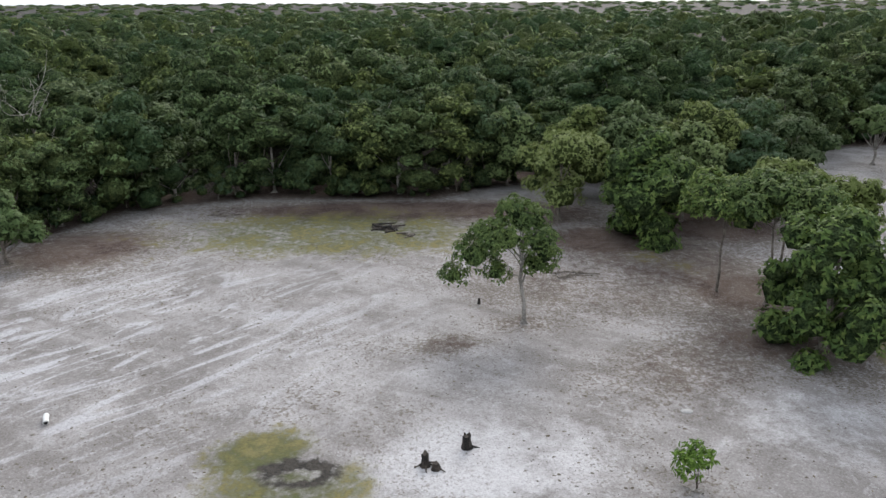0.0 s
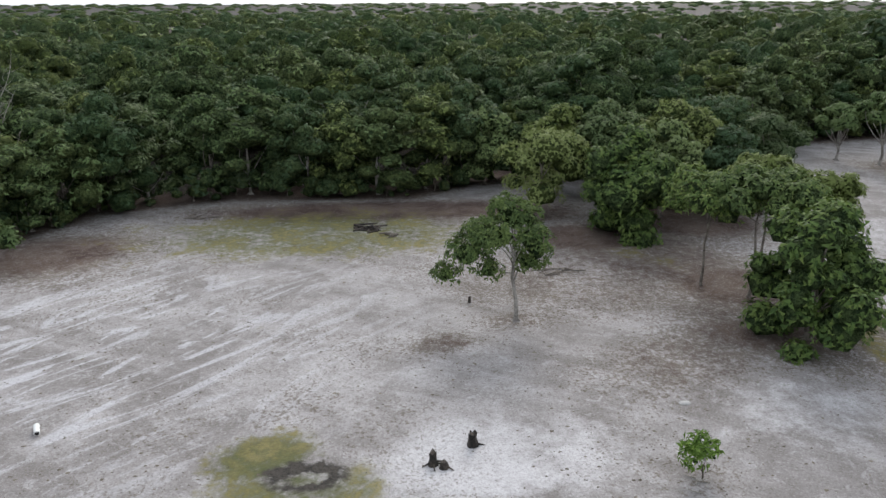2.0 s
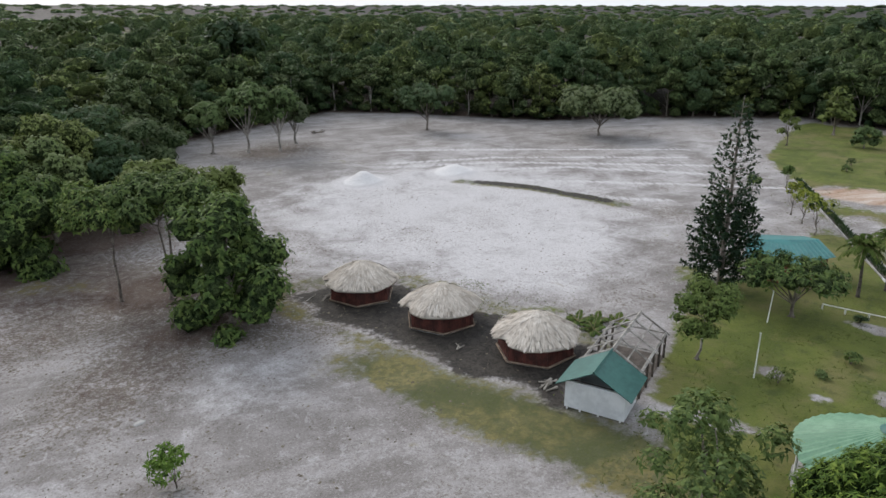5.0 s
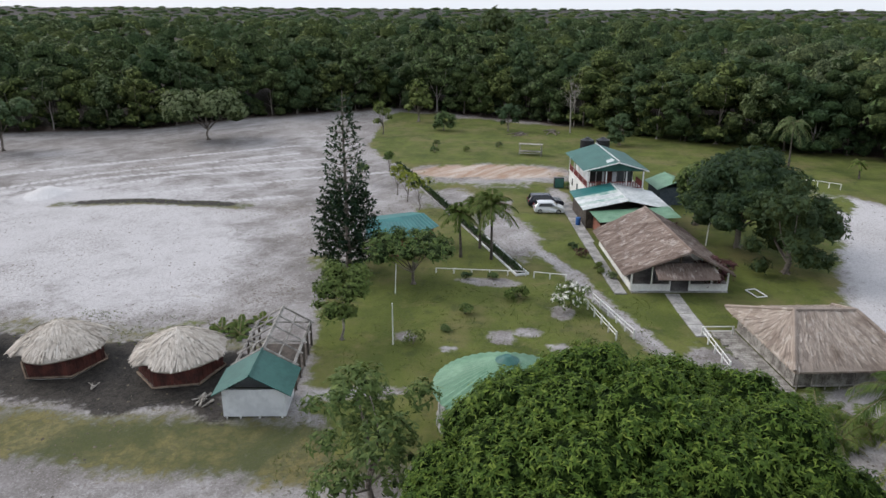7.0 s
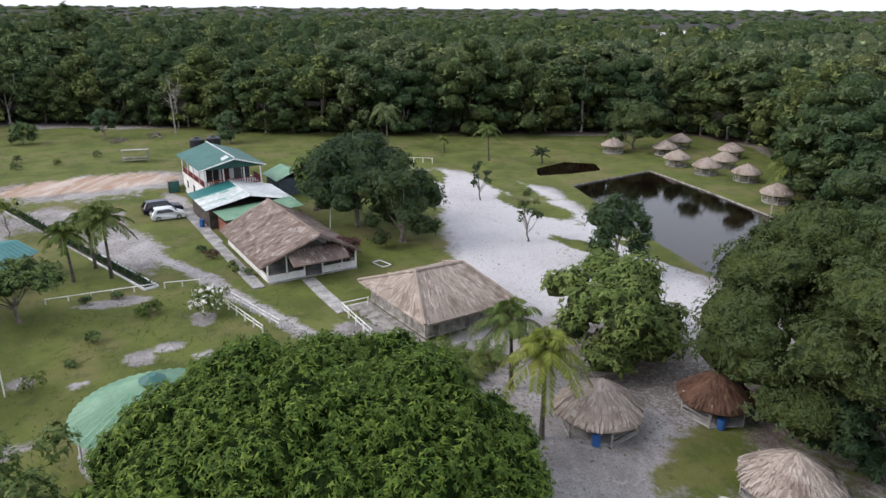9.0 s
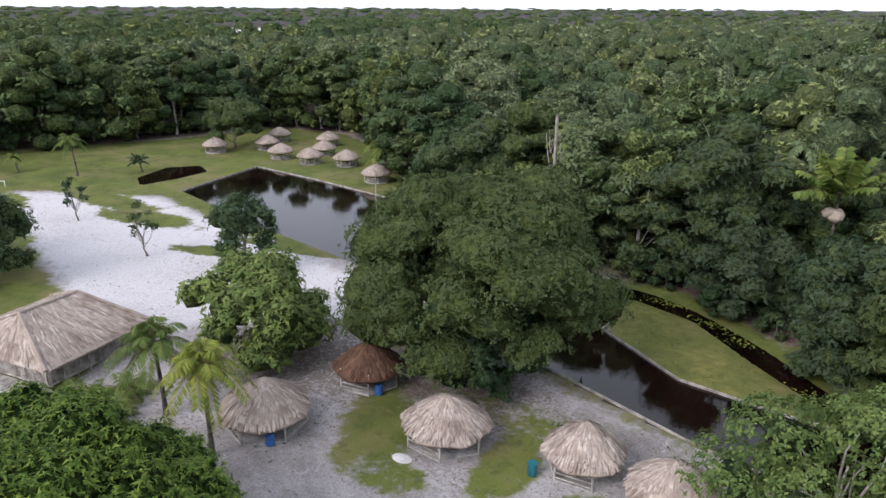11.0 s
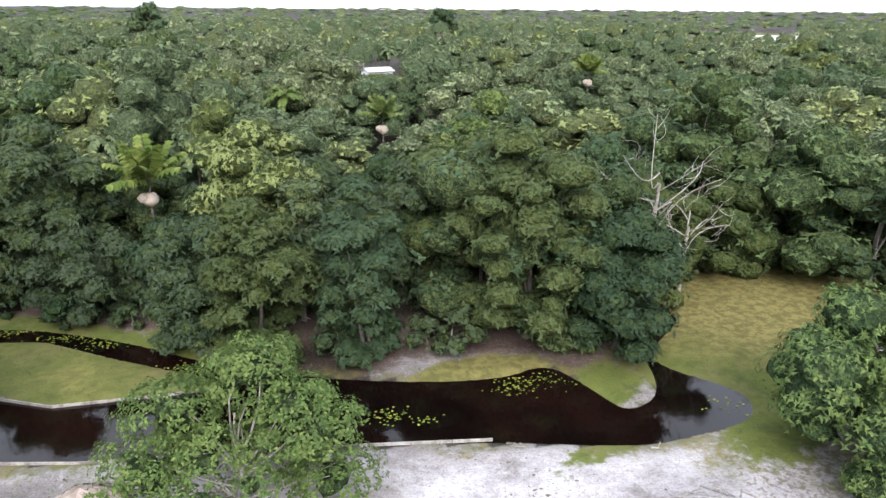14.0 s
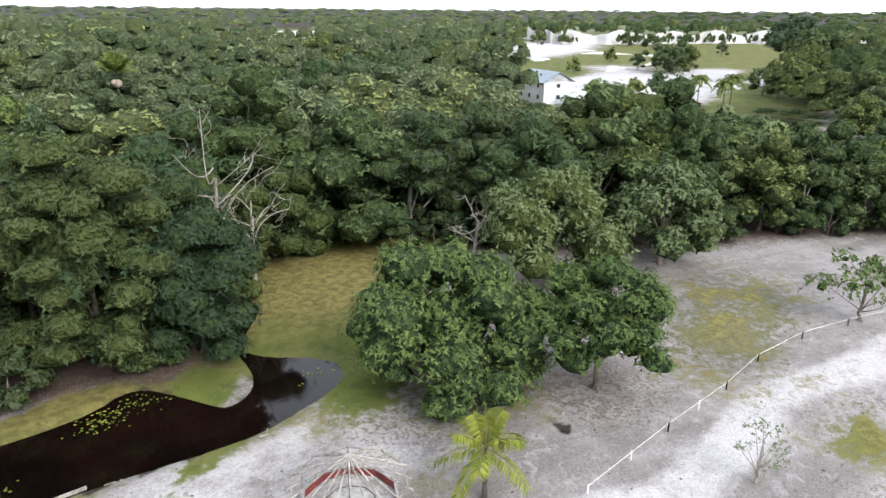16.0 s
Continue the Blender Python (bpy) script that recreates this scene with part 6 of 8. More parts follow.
# ---- timber shed with a green roof and a bare roof frame ----
def shed():
    root = thing("shed", pose(35.95, 16.75, 0, 0, 0, 9.5), "white shed with green sheet roof and bare timber roof frame behind", "shed")
    hw, eave, ridge = 1.95, 2.0, 3.2
    bm = bmesh.new()
    for x0, x1, y0, y1 in ((0, 0.12, -hw, hw), (2.7, 2.82, -hw, hw), (0.12, 2.7, -hw, -hw + 0.12), (0.12, 2.7, hw - 0.12, hw)):
        box(bm, x0, x1, y0, y1, 0.12, eave)
    part("wall", bm, M["wall_white"], root)
    for s in (1, -1):
        part("roof_sheet", slab([(-0.55, 0, ridge + 0.06), (3.1, 0, ridge + 0.06), (3.1, s * 2.45, eave - 0.12), (-0.55, s * 2.45, eave - 0.12)], 0.05), M["green_roof"], root)
    part("ridge_cap", bar((-0.58, 0, ridge + 0.09), (3.12, 0, ridge + 0.09), 0.09), M["green_roof"], root)
    # thin dark strip added for the shade under the gable
    part("gable_shadow_board", slab([(0.3, -hw, eave), (0.3, hw, eave), (0.32, hw, eave + 0.01), (0.32, -hw, eave + 0.01)], 0.05), M["dark_wood"], root)
    for y in (-1.7, -0.3, 0.9, 1.75):
        part("foot_post", bar((0.0, y, -0.05), (0.0, y, 0.2), 0.07, 6), M["white"], root)
    part("ridge_beam", bar((3.0, 0, ridge), (10.2, 0, ridge), 0.14), M["grey_wood"], root)
    for s in (1, -1):
        part("wall_plate", bar((2.9, s * hw, eave), (10.2, s * hw, eave), 0.11), M["grey_wood"], root)
        part("purlin", bar((3.0, s * hw * 0.5, (eave + ridge) / 2 + 0.05), (10.2, s * hw * 0.5, (eave + ridge) / 2 + 0.05), 0.06), M["grey_wood"], root)
        for x in (3.4, 5.1, 6.8, 8.5, 10.1):
            part("rafter", bar((x, 0, ridge + 0.04), (x, s * (hw + 0.3), eave - 0.1), 0.075), M["grey_wood"], root)
            part("post", bar((x, s * hw, -0.05), (x, s * hw, eave), 0.09), M["dark_wood"], root)
    for x in (3.4, 6.8, 10.1):
        part("tie_beam", bar((x, -hw, eave), (x, hw, eave), 0.07), M["grey_wood"], root)
    part("floor", boxed(2.9, 10.3, -hw, hw, -0.1, 0.07), M["dark_wood"], root)


shed()


def sheet_cone(name, x, y, R, z0, z1, label, mat):
    root = thing(name, pose(x, y, 0), label, "gazebo")
    n = 96
    bm = bmesh.new()
    rim = [bm.verts.new((math.cos(a) * R, math.sin(a) * R, z0 + (0.10 if i % 2 else 0))) for i, a in enumerate([k * 2 * math.pi / n for k in range(n)])]
    mid = [bm.verts.new((math.cos(a) * R * 0.5, math.sin(a) * R * 0.5, z0 + (z1 - z0) * 0.56 + (0.06 if i % 2 else 0))) for i, a in enumerate([k * 2 * math.pi / n for k in range(n)])]
    top = [bm.verts.new((math.cos(a) * 0.35, math.sin(a) * 0.35, z1)) for a in [k * 2 * math.pi / n for k in range(n)]]
    for i in range(n):
        j = (i + 1) % n
        bm.faces.new((rim[i], rim[j], mid[j], mid[i]))
        bm.faces.new((mid[i], mid[j], top[j], top[i]))
    roof = part("roof", bm, M[mat], root)
    sol = roof.modifiers.new("thickness", "SOLIDIFY")
    sol.thickness = 0.02
    bm = bmesh.new()
    bmesh.ops.create_cone(bm, cap_ends=True, segments=24, radius1=0.75, radius2=0.25, depth=0.3, matrix=Matrix.Translation((0, 0, z1 + 0.08)))
    part("roof_cap", bm, M["green_roof"], root)
    for i in range(8):
        a = i * math.pi / 4 + 0.2
        part("post", bar((math.cos(a) * R * 0.9, math.sin(a) * R * 0.9, -0.05), (math.cos(a) * R * 0.9, math.sin(a) * R * 0.9, z0 + 0.2), 0.08, 8), M["white"], root)
    part("floor", slab([(math.cos(a) * R * 0.95, math.sin(a) * R * 0.95, 0.14) for a in [k * math.pi / 12 for k in range(24)]], 0.3), M["concrete"], root)


sheet_cone("gazebo", 38.2, 1.2, 4.6, 2.35, 4.25, "round gazebo with a pale green corrugated roof", "pale_green_roof")


# ---- house ----
def corrugated(a, b, c, d, n, h=0.035, thick=0.03):
    """A ribbed sheet between eave a-b and ridge d-c."""
    a, b, c, d = [Vector(p) for p in (a, b, c, d)]
    up = (b - a).cross(d - a).normalized()
    up = -up if up.z < 0 else up
    bm = bmesh.new()
    rows = []
    for i in range(n + 1):
        k = i / n
        off = up * (h if i % 2 else 0)
        rows.append([bm.verts.new(a.lerp(b, k) + off), bm.verts.new(d.lerp(c, k) + off), bm.verts.new(a.lerp(b, k) + off - up * thick), bm.verts.new(d.lerp(c, k) + off - up * thick)])
    for p, q in zip(rows, rows[1:]):
        bm.faces.new((p[0], q[0], q[1], p[1]))
        bm.faces.new((p[2], p[3], q[3], q[2]))
        bm.faces.new((p[0], p[2], q[2], q[0]))
        bm.faces.new((p[1], q[1], q[3], p[3]))
    bmesh.ops.recalc_face_normals(bm, faces=bm.faces[:])
    return bm


def window(parent, x, y, z, w, h, axis="y", glass="window_glass"):
    """A framed window whose face looks along -x (axis y) or +y (axis x)."""
    if axis == "y":
        f = part("window", boxed(x - 0.05, x + 0.02, y - w / 2, y + w / 2, z, z + h), M["white"], parent)
        part("pane", boxed(x - 0.062, x - 0.045, y - w / 2 + 0.07, y - 0.03, z + 0.07, z + h - 0.07), M[glass], f)
        part("pane", boxed(x - 0.062, x - 0.045, y + 0.03, y + w / 2 - 0.07, z + 0.07, z + h - 0.07), M[glass], f)
    else:
        f = part("window", boxed(x - w / 2, x + w / 2, y - 0.02, y + 0.05, z, z + h), M["white"], parent)
        part("pane", boxed(x - w / 2 + 0.07, x + w / 2 - 0.07, y + 0.045, y + 0.062, z + 0.07, z + h - 0.07), M[glass], f)


def house():
    root = thing("house", pose(90.4, -9.3, 0, 0, 0, 10), "two-storey white house with green sheet roof and red balcony rail", "house")
    L, hw, fl, ev, rg = 11.2, 3.6, 2.55, 5.1, 6.4
    bm = bmesh.new()
    box(bm, 0.3, L, -hw, hw, 0, fl)
    part("lower_wall", bm, M["white"], root)
    bm = bmesh.new()
    box(bm, 1.6, L, -hw + 0.9, hw - 0.9, fl + 0.18, ev + 0.35)
    part("upper_wall", bm, M["wall_white"], root)
    part("balcony_floor", boxed(-0.3, L, -hw - 0.1, hw + 0.1, fl, fl + 0.18), M["white"], root)
    for s in (1, -1):
        part("roof_sheet", corrugated((-0.4, s * 4.25, ev - 0.05), (L + 0.5, s * 4.25, ev - 0.05), (L + 0.3, 0, rg), (-1.4, 0, rg), 40), M["green_roof"], root)
        part("fascia", bar((-0.38, s * 4.2, ev - 0.12), (-1.38, 0, rg - 0.1), 0.09), M["white"], root)
    part("ridge_cap", bar((-1.4, 0, rg + 0.08), (L + 0.3, 0, rg + 0.08), 0.10), M["zinc"], root)
    part("roof_patch", slab([(-0.2, 0.3, rg - 0.03), (1.2, 0.3, rg - 0.03), (1.0, 1.1, rg - 0.28), (-0.4, 1.3, rg - 0.34)], 0.02), M["zinc"], root)
    part("rear_gable", slab([(L, 0, rg - 0.1), (L, 3.5, ev), (L + 0.02, -3.5, ev)], 0.02), M["wall_white"], root)
    part("gable_board", slab([(-0.3, 0, rg - 0.3), (-0.3, 3.7, ev - 0.05), (-0.28, -3.7, ev - 0.05)], 0.02), M["green_roof"], root)
    part("ceiling_board", boxed(-0.3, L, -3.9, 3.9, ev - 0.14, ev - 0.08), M["dark_wood"], root)
    for y in (-3.55, -1.4, 1.2, 3.55):
        part("post", boxed(-0.22, -0.08, y - 0.07, y + 0.07, fl + 0.18, ev - 0.1), M["white"], root)
    for x in (3, 6, 9, 12):
        part("post", boxed(x - 0.9, x - 0.78, 3.52, 3.65, fl + 0.18, ev - 0.1), M["white"], root)
    rail = thing_part("balcony_rail", root)
    for a, b in (((-0.15, -3.6), (-0.15, 3.6)), ((-0.15, 3.6), (L, 3.6)), ((-0.15, -3.6), (3.0, -3.6))):
        for z in (fl + 0.28, fl + 1.0):
            part("rail_bar", bar((*a, z), (*b, z), 0.06), M["red_rail"], rail)
        n = int(max(abs(a[0] - b[0]), abs(a[1] - b[1])) / 0.32)
        for i in range(n + 1):
            k = i / n
            x, y = a[0] + (b[0] - a[0]) * k, a[1] + (b[1] - a[1]) * k
            part("baluster", boxed(x - 0.04, x + 0.04, y - 0.04, y + 0.04, fl + 0.28, fl + 1.0), M["red_rail"], rail)
    part("door", boxed(1.52, 1.6, 0.0, 1.0, fl + 0.2, fl + 2.25), M["red_wood"], root)
    window(root, 1.6, -1.6, fl + 0.5, 2.2, 1.6)
    # these panes are painted with the dark of the room behind
    window(root, 1.6, 2.1, fl + 0.4, 1.7, 1.8, glass="shade")
    for x in (2.4, 5.4, 8.6):
        window(root, x, hw, 1.0, 0.9, 1.1, "x")
    part("chair", boxed(0.5, 1.0, 1.6, 2.2, fl + 0.18, fl + 0.75), M["brown_wood"], root)


def thing_part(name, parent):
    """A small mesh that other pieces of a part hang on."""
    return part(name, boxed(-0.20, -0.10, -0.05, 0.05, 2.75, 2.85), M["red_rail"], parent)


house()


def annex():
    root = thing("kitchen_annex", pose(81.4, -10.3, 0, 0, 0, 9), "low annex with weathered and green sheet roofs", "building")
    bm = bmesh.new()
    box(bm, 0.4, 8.6, -4.8, 4.9, 0, 2.2)
    part("wall", bm, M["dark_wood"], root)
    # sheets of several ages laid side by side, from the eave to the ridge
    for k, (x0, x1, mat) in enumerate(((-0.2, 1.5, "zinc"), (1.5, 2.6, "old_roof"), (2.6, 4.2, "zinc"), (4.2, 5.4, "old_roof"), (5.4, 9.0, "blue_roof"))):
        part("roof_sheet", corrugated((x0, 5.4, 2.35 + 0.004 * (k % 2)), (x1, 5.4, 2.35 + 0.004 * (k % 2)), (x1, 0.2, 3.45 + 0.004 * (k % 2)), (x0, 0.2, 3.45 + 0.004 * (k % 2)), 8), M[mat], root)
    part("roof_sheet", corrugated((-0.2, -5.2, 2.35), (9.0, -5.2, 2.35), (9.0, 0.2, 3.45), (-0.2, 0.2, 3.45), 30), M["zinc"], root)
    part("ridge_cap", bar((-0.25, 0.2, 3.5), (9.05, 0.2, 3.5), 0.1), M["zinc"], root)
    part("lean_to_roof", corrugated((-4.6, 4.4, 2.15), (0.1, 4.6, 2.15), (0.1, -4.6, 2.75), (-4.6, -4.6, 2.75), 26), M["pale_green_roof"], root)
    for y in (4.2, 1.5, -1.5, -4.2):
        part("post", bar((-4.4, y, 0), (-4.4, y, 2.2), 0.07), M["red_wood"], root)
    part("lean_to_wall", boxed(-4.3, 0.4, 3.9, 4.0, 0, 1.4), M["brick"], root)
    part("apron", boxed(-5.0, 12, 4.9, 6.2, -0.1, 0.05), M["concrete"], root)


annex()
back = thing("outbuilding", pose(93.5, -17.6, 0, 0, 0, 10), "low outbuilding with dull green roof and dark walls", "building")
part("wall", boxed(0, 5, -2.2, 2.2, 0, 2.3), M["slate_wall"], back)
for s in (1, -1):
    part("roof_sheet", slab([(-0.4, 0, 3.3), (5.4, 0, 3.3), (5.4, s * 2.7, 2.2), (-0.4, s * 2.7, 2.2)], 0.05), M["pale_green_roof"], back)


def barn():
    root = thing("thatched_hall", pose(62.0, -13.1, 0, 0, 0, 9), "long hall with brown palm thatch and low white walls", "hall")
    g = np.random.default_rng(8)
    L, hw, ev, rg, x0 = 13.2, 4.4, 1.95, 4.55, -1.3
    roof = []
    for s in (1, -1):
        a, b, c, d = (x0 + 1.4, s * 5.1, ev - 0.35), (L + 0.7, s * 5.1, ev - 0.35), (L - 0.4, 0, rg), (x0 - 0.7, 0, rg)
        part("roof", slab([a, b, c, d], 0.14), M["thatch_brown"], root)
        roof.append(thatch_face(a, b, c, d, g, 30, 1.0, 0.13))
    held(new("thatch", mesh_from("thatch", *join(roof), M["thatch_brown"])), root)
    part("ridge_roll", bar((x0 - 0.75, 0, rg + 0.06), (L - 0.4, 0, rg + 0.06), 0.13, 6), M["thatch_brown"], root)
    porch = [(-1.9, 2.6, 1.95), (-1.9, -2.9, 1.95), (0.1, -2.9, 2.75), (0.1, 2.6, 2.75)]
    part("porch_roof", slab(porch, 0.1), M["thatch_brown"], root)
    held(new("porch_thatch", mesh_from("porch_thatch", *thatch_face(*porch, g, 30, 0.5, 0.13), M["thatch_brown"])), root)
    part("floor", boxed(-0.2, L, -hw, hw, -0.15, 0.12), M["concrete"], root)
    part("low_wall", boxed(0, 0.15, 0.9, hw, 0.1, 0.75), M["white"], root)
    part("low_wall", boxed(0, 0.15, -hw, -0.9, 0.1, 0.75), M["white"], root)
    for s in (1, -1):
        part("low_wall", boxed(0.16, L, s * hw - 0.07, s * hw + 0.07, 0.1, 0.75), M["white"], root)
        for x in np.arange(0.1, L, 2.2):
            part("post", boxed(x, x + 0.12, s * hw - 0.08, s * hw + 0.08, 0.1, ev - 0.12), M["white"], root)
    for y in (-2.9, -0.9, 0.9, 2.6):
        part("post", boxed(-0.02, 0.12, y - 0.06, y + 0.06, 0.1, 2.6), M["white"], root)
    part("gable_post", boxed(0.3, 0.42, -0.06, 0.06, 2.0, rg - 0.2), M["brown_wood"], root)
    part("back_wall", boxed(L - 0.2, L, -hw, hw, 0.1, ev), M["dark_wood"], root)
    part("path_kerb", boxed(-0.5, L + 4, hw + 0.5, hw + 1.6, -0.1, 0.06), M["concrete"], root)


barn()


def hall_two():
    root = thing("thatched_hall", pose(45.2, -17.3, 0, 0, 0, 11), "square hall with hipped tan thatch and dark reed walls", "hall")
    g = np.random.default_rng(9)
    x0, x1, y0, y1, ev, rg = -1.1, 9.8, 0.0, -8.8, 1.75, 4.2
    p, q = (3.4, -1.9, rg), (3.2, -6.3, rg)
    c = [(x0, y0, ev), (x0, y1, ev), (x1, y1, ev), (x1, y0, ev)]
    faces = [(c[0], c[1], q, p), (c[2], c[3], p, q), (c[3], c[0], p, p), (c[1], c[2], q, q)]
    parts = []
    for a, b, d, e in faces:
        pts = [a, b, d, e] if d != e else [a, b, d]
        part("roof", slab(pts, 0.14), M["thatch_tan"], root)
        parts.append(thatch_face(a, b, d, e, g, 30, 0.95, 0.13))
    held(new("thatch", mesh_from("thatch", *join(parts), M["thatch_tan"])), root)
    for a, b in ((p, q), (c[0], p), (c[1], q), (c[3], p), (c[2], q)):
        part("hip_roll", bar((a[0], a[1], a[2] + 0.08), (b[0], b[1], b[2] + 0.08), 0.14, 6), M["thatch_tan"], root)
    # added solid block whose black colour gives the hall's dark inside
    part("inner_wall", boxed(0.1, 9.0, -7.9, -0.9, 0.1, 1.9), M["shade"], root)
    bm = bmesh.new()
    box(bm, -0.03, 0.03, 0.012, 0.108, 0.05, 1.9)
    me = bpy.data.meshes.new("stave")
    bm.to_mesh(me)
    bm.free()
    me.materials.append(M["grey_wood"])
    for k in range(60):
        o = held(new("stave", me), root)
        o.matrix_local = pose(0.0, -8.0 + k * 0.12, 0.0, 0, g.normal() * 0.6, 0)
    for k in range(74):
        o = held(new("stave", me), root)
        o.matrix_local = pose(0.1 + k * 0.12, -0.8, 0, 0, 0, -90) @ pose(0, 0, 0, 0, g.normal() * 0.6, 0)
    part("sill", bar((-0.1, -8.1, 0.12), (-0.1, -0.7, 0.12), 0.09), M["grey_wood"], root)
    part("sill", bar((-0.1, -0.7, 0.12), (9, -0.7, 0.12), 0.09), M["grey_wood"], root)
    for k in range(27):
        part("deck_board", boxed(-0.8 + k * 0.36, -0.8 + k * 0.36 + 0.33, -0.55, 1.3 + 0.1 * g.normal(), -0.1, 0.06 + 0.012 * g.random()), M["grey_wood"], root)
    for k in range(8):
        part("post", bar((-0.35, -0.75 - k * 1.0, -0.05), (-0.35, -0.75 - k * 1.0, 1.75), 0.05, 6), M["grey_wood"], root)


hall_two()


def blue_building():
    root = thing("outbuilding", pose(0, 0, 0), "low brick outbuilding with two teal sheet roof slopes", "building")
    part("roof_sheet", corrugated((67.0, 12.9, 2.2), (71.9, 10.6, 2.2), (74.0, 12.7, 3.0), (70.7, 14.8, 2.7), 18), M["blue_roof"], root)
    part("roof_sheet", corrugated((66.2, 17.4, 2.2), (67.0, 13.0, 2.2), (70.7, 14.8, 2.75), (69.8, 18.0, 3.0), 18), M["blue_roof"], root)
    part("roof_sheet", slab([(74.0, 12.7, 2.98), (70.7, 14.8, 2.68), (69.8, 18.0, 2.98), (73.5, 19.5, 2.3), (76.5, 14.5, 2.3)], 0.04), M["blue_roof"], root)
    part("wall", slab([(67.5, 13.2, 2.1), (71.7, 11.2, 2.1), (75.6, 14.4, 2.1), (73, 18.8, 2.1), (67.0, 17.0, 2.1)], 2.15), M["brick"], root)


blue_building()


# ---- fences, beds and paths ----
def rail_fence(pts, label, height=0.75, gap=2.0, mat="white", r=0.045, rails=(0.72,), name="rail_fence", stout=1.3):
    root = thing(name, pose(pts[0][0], pts[0][1], 0), label, "fence")
    ox, oy = pts[0]
    for (ax, ay), (bx, by) in zip(pts, pts[1:]):
        n = max(1, round(math.hypot(bx - ax, by - ay) / gap))
        for i in range(n + 1):
            x, y = ax + (bx - ax) * i / n - ox, ay + (by - ay) * i / n - oy
            part("post", boxed(x - r * stout, x + r * stout, y - r * stout, y + r * stout, -0.08, height), M[mat], root)
        for z in rails:
            part("rail", bar((ax - ox, ay - oy, z), (bx - ox, by - oy, z), r), M[mat], root)
    return root


rail_fence([(63.4, 9.6), (63.9, 0.9)], "low white rail fence across the lawn", 0.5, 1.8, rails=(0.48,))
rail_fence([(63.6, 0.1), (63.3, -2.9)], "low white rail beside the drive", 0.6, 1.5, rails=(0.58,))
rail_fence([(58.2, -4.2), (50.9, -6.6)], "white rail fence along the drive", 0.75, 1.6, rails=(0.4, 0.72))
rail_fence([(58.6, -5.2), (51.4, -8.0)], "white rail fence along the drive", 0.75, 1.6, rails=(0.4, 0.72))
rail_fence([(52.8, -13.4), (47.0, -14.2)], "white rail fence beside the hall", 0.8, 1.6, rails=(0.4, 0.78))
rail_fence([(52.8, -13.5), (53.2, -15.8)], "white rail fence beside the hall", 0.8, 1.6, rails=(0.4, 0.78))
rail_fence([(108.5, -38.6), (106.0, -42.5)], "white gate rails on the far sand", 0.9, 1.4, rails=(0.85,))
rail_fence([(-28.3, -11.4), (-36.5, -10.2), (-43.6, -8.9), (-49.1, -8.3), (-55.1, -6.6), (-59.9, -4.2), (-64.5, -1.6), (-80, 6)], "low rope fence on thin pale posts beside the track", 0.62, 4.2, "white", 0.015, (0.55,), stout=2.6)


def bed(ax, ay, bx, by, w):
    """A long planting bed between two white kerbs."""
    ang = math.atan2(by - ay, bx - ax)
    L = math.hypot(bx - ax, by - ay)
    root = thing("planting_bed", pose(ax, ay, 0, 0, 0, math.degrees(ang)), "long narrow planting bed between white kerbs, dark leafy plants", "planting bed")
    n = int(L / 3)
    for i in range(n):
        for s in (0, 1):
            part("kerb", boxed(i * 3 + 0.03, i * 3 + 2.97, s * w - 0.06, s * w + 0.06, -0.1, 0.2), M["wall_white" if i < 4 else "concrete"], root)
    part("kerb", boxed(-0.15, -0.02, -0.06, w + 0.06, -0.1, 0.2), M["wall_white"], root)
    part("soil", boxed(0, n * 3, 0.1, w - 0.1, -0.1, 0.1), M["dark_wood"], root)
    g = np.random.default_rng(3)
    k = int(L * 26)
    p = np.c_[g.random(k) * n * 3, 0.2 + g.random(k) * (w - 0.4), 0.1 + 0 * g.random(k)]
    up = unit(np.c_[g.normal(size=(k, 2)) * 0.5, np.ones(k)])
    v, q = kites(p, up, unit(np.cross(up, g.normal(size=(k, 3)))), 0.35 + 0.3 * g.random(k), 0.14)
    held(tagged(new("foliage", mesh_from("foliage", v, q, M["leaf_dark"], tint=np.zeros(len(v)))), kind="stuff"), root)


bed(64.4, 0.7, 116, 24.6, 1.25)


def plank_walk(pts, w, label):
    root = thing("footpath", pose(pts[0][0], pts[0][1], 0), label, "path")
    ox, oy = pts[0]
    for (ax, ay), (bx, by) in zip(pts, pts[1:]):
        d = Vector((bx - ax, by - ay, 0))
        n = d.normalized().cross(Vector((0, 0, 1))) * w / 2
        k = max(1, int(d.length / 1.6))
        for i in range(k):
            a, b = Vector((ax - ox, ay - oy, 0.03)) + d * (i / k) * 0.999, Vector((ax - ox, ay - oy, 0.03)) + d * ((i + 0.97) / k)
            part("paving_slab", slab([a - n, b - n, b + n, a + n], 0.14), M["concrete"], root)


plank_walk([(61.4, -12.4), (57, -12.9), (52.6, -13.6)], 1.3, "straight concrete footpath to the hall")
def pole(x, y, h, label, r=0.06, mat="white", lean=0.0):
    root = thing("pole", pose(x, y, 0, lean, lean, 0), label, "pole")
    part("shaft", bar((0, 0, -0.1), (0, 0, h), r, 8, r * 0.8), M[mat], root)
    part("cap", bar((0, 0, h), (0, 0, h + 0.05), r * 1.2, 8), M[mat], root)


pole(47.4, 10.4, 3.4, "slim white pole on the lawn", 0.05)
pole(57.5, 12.4, 2.8, "slim white pole on the lawn", 0.05, lean=2)
pole(57.2, -64.9, 4.4, "pale leaning pole at the edge of the pond", 0.09, "dead", 4)
pole(76.4, -18.2, 4.5, "white utility pole beside the hall", 0.07, "white", 3)
pole(-173, -150, 13, "pale dead pole far off in the wood", 0.2, "dead")


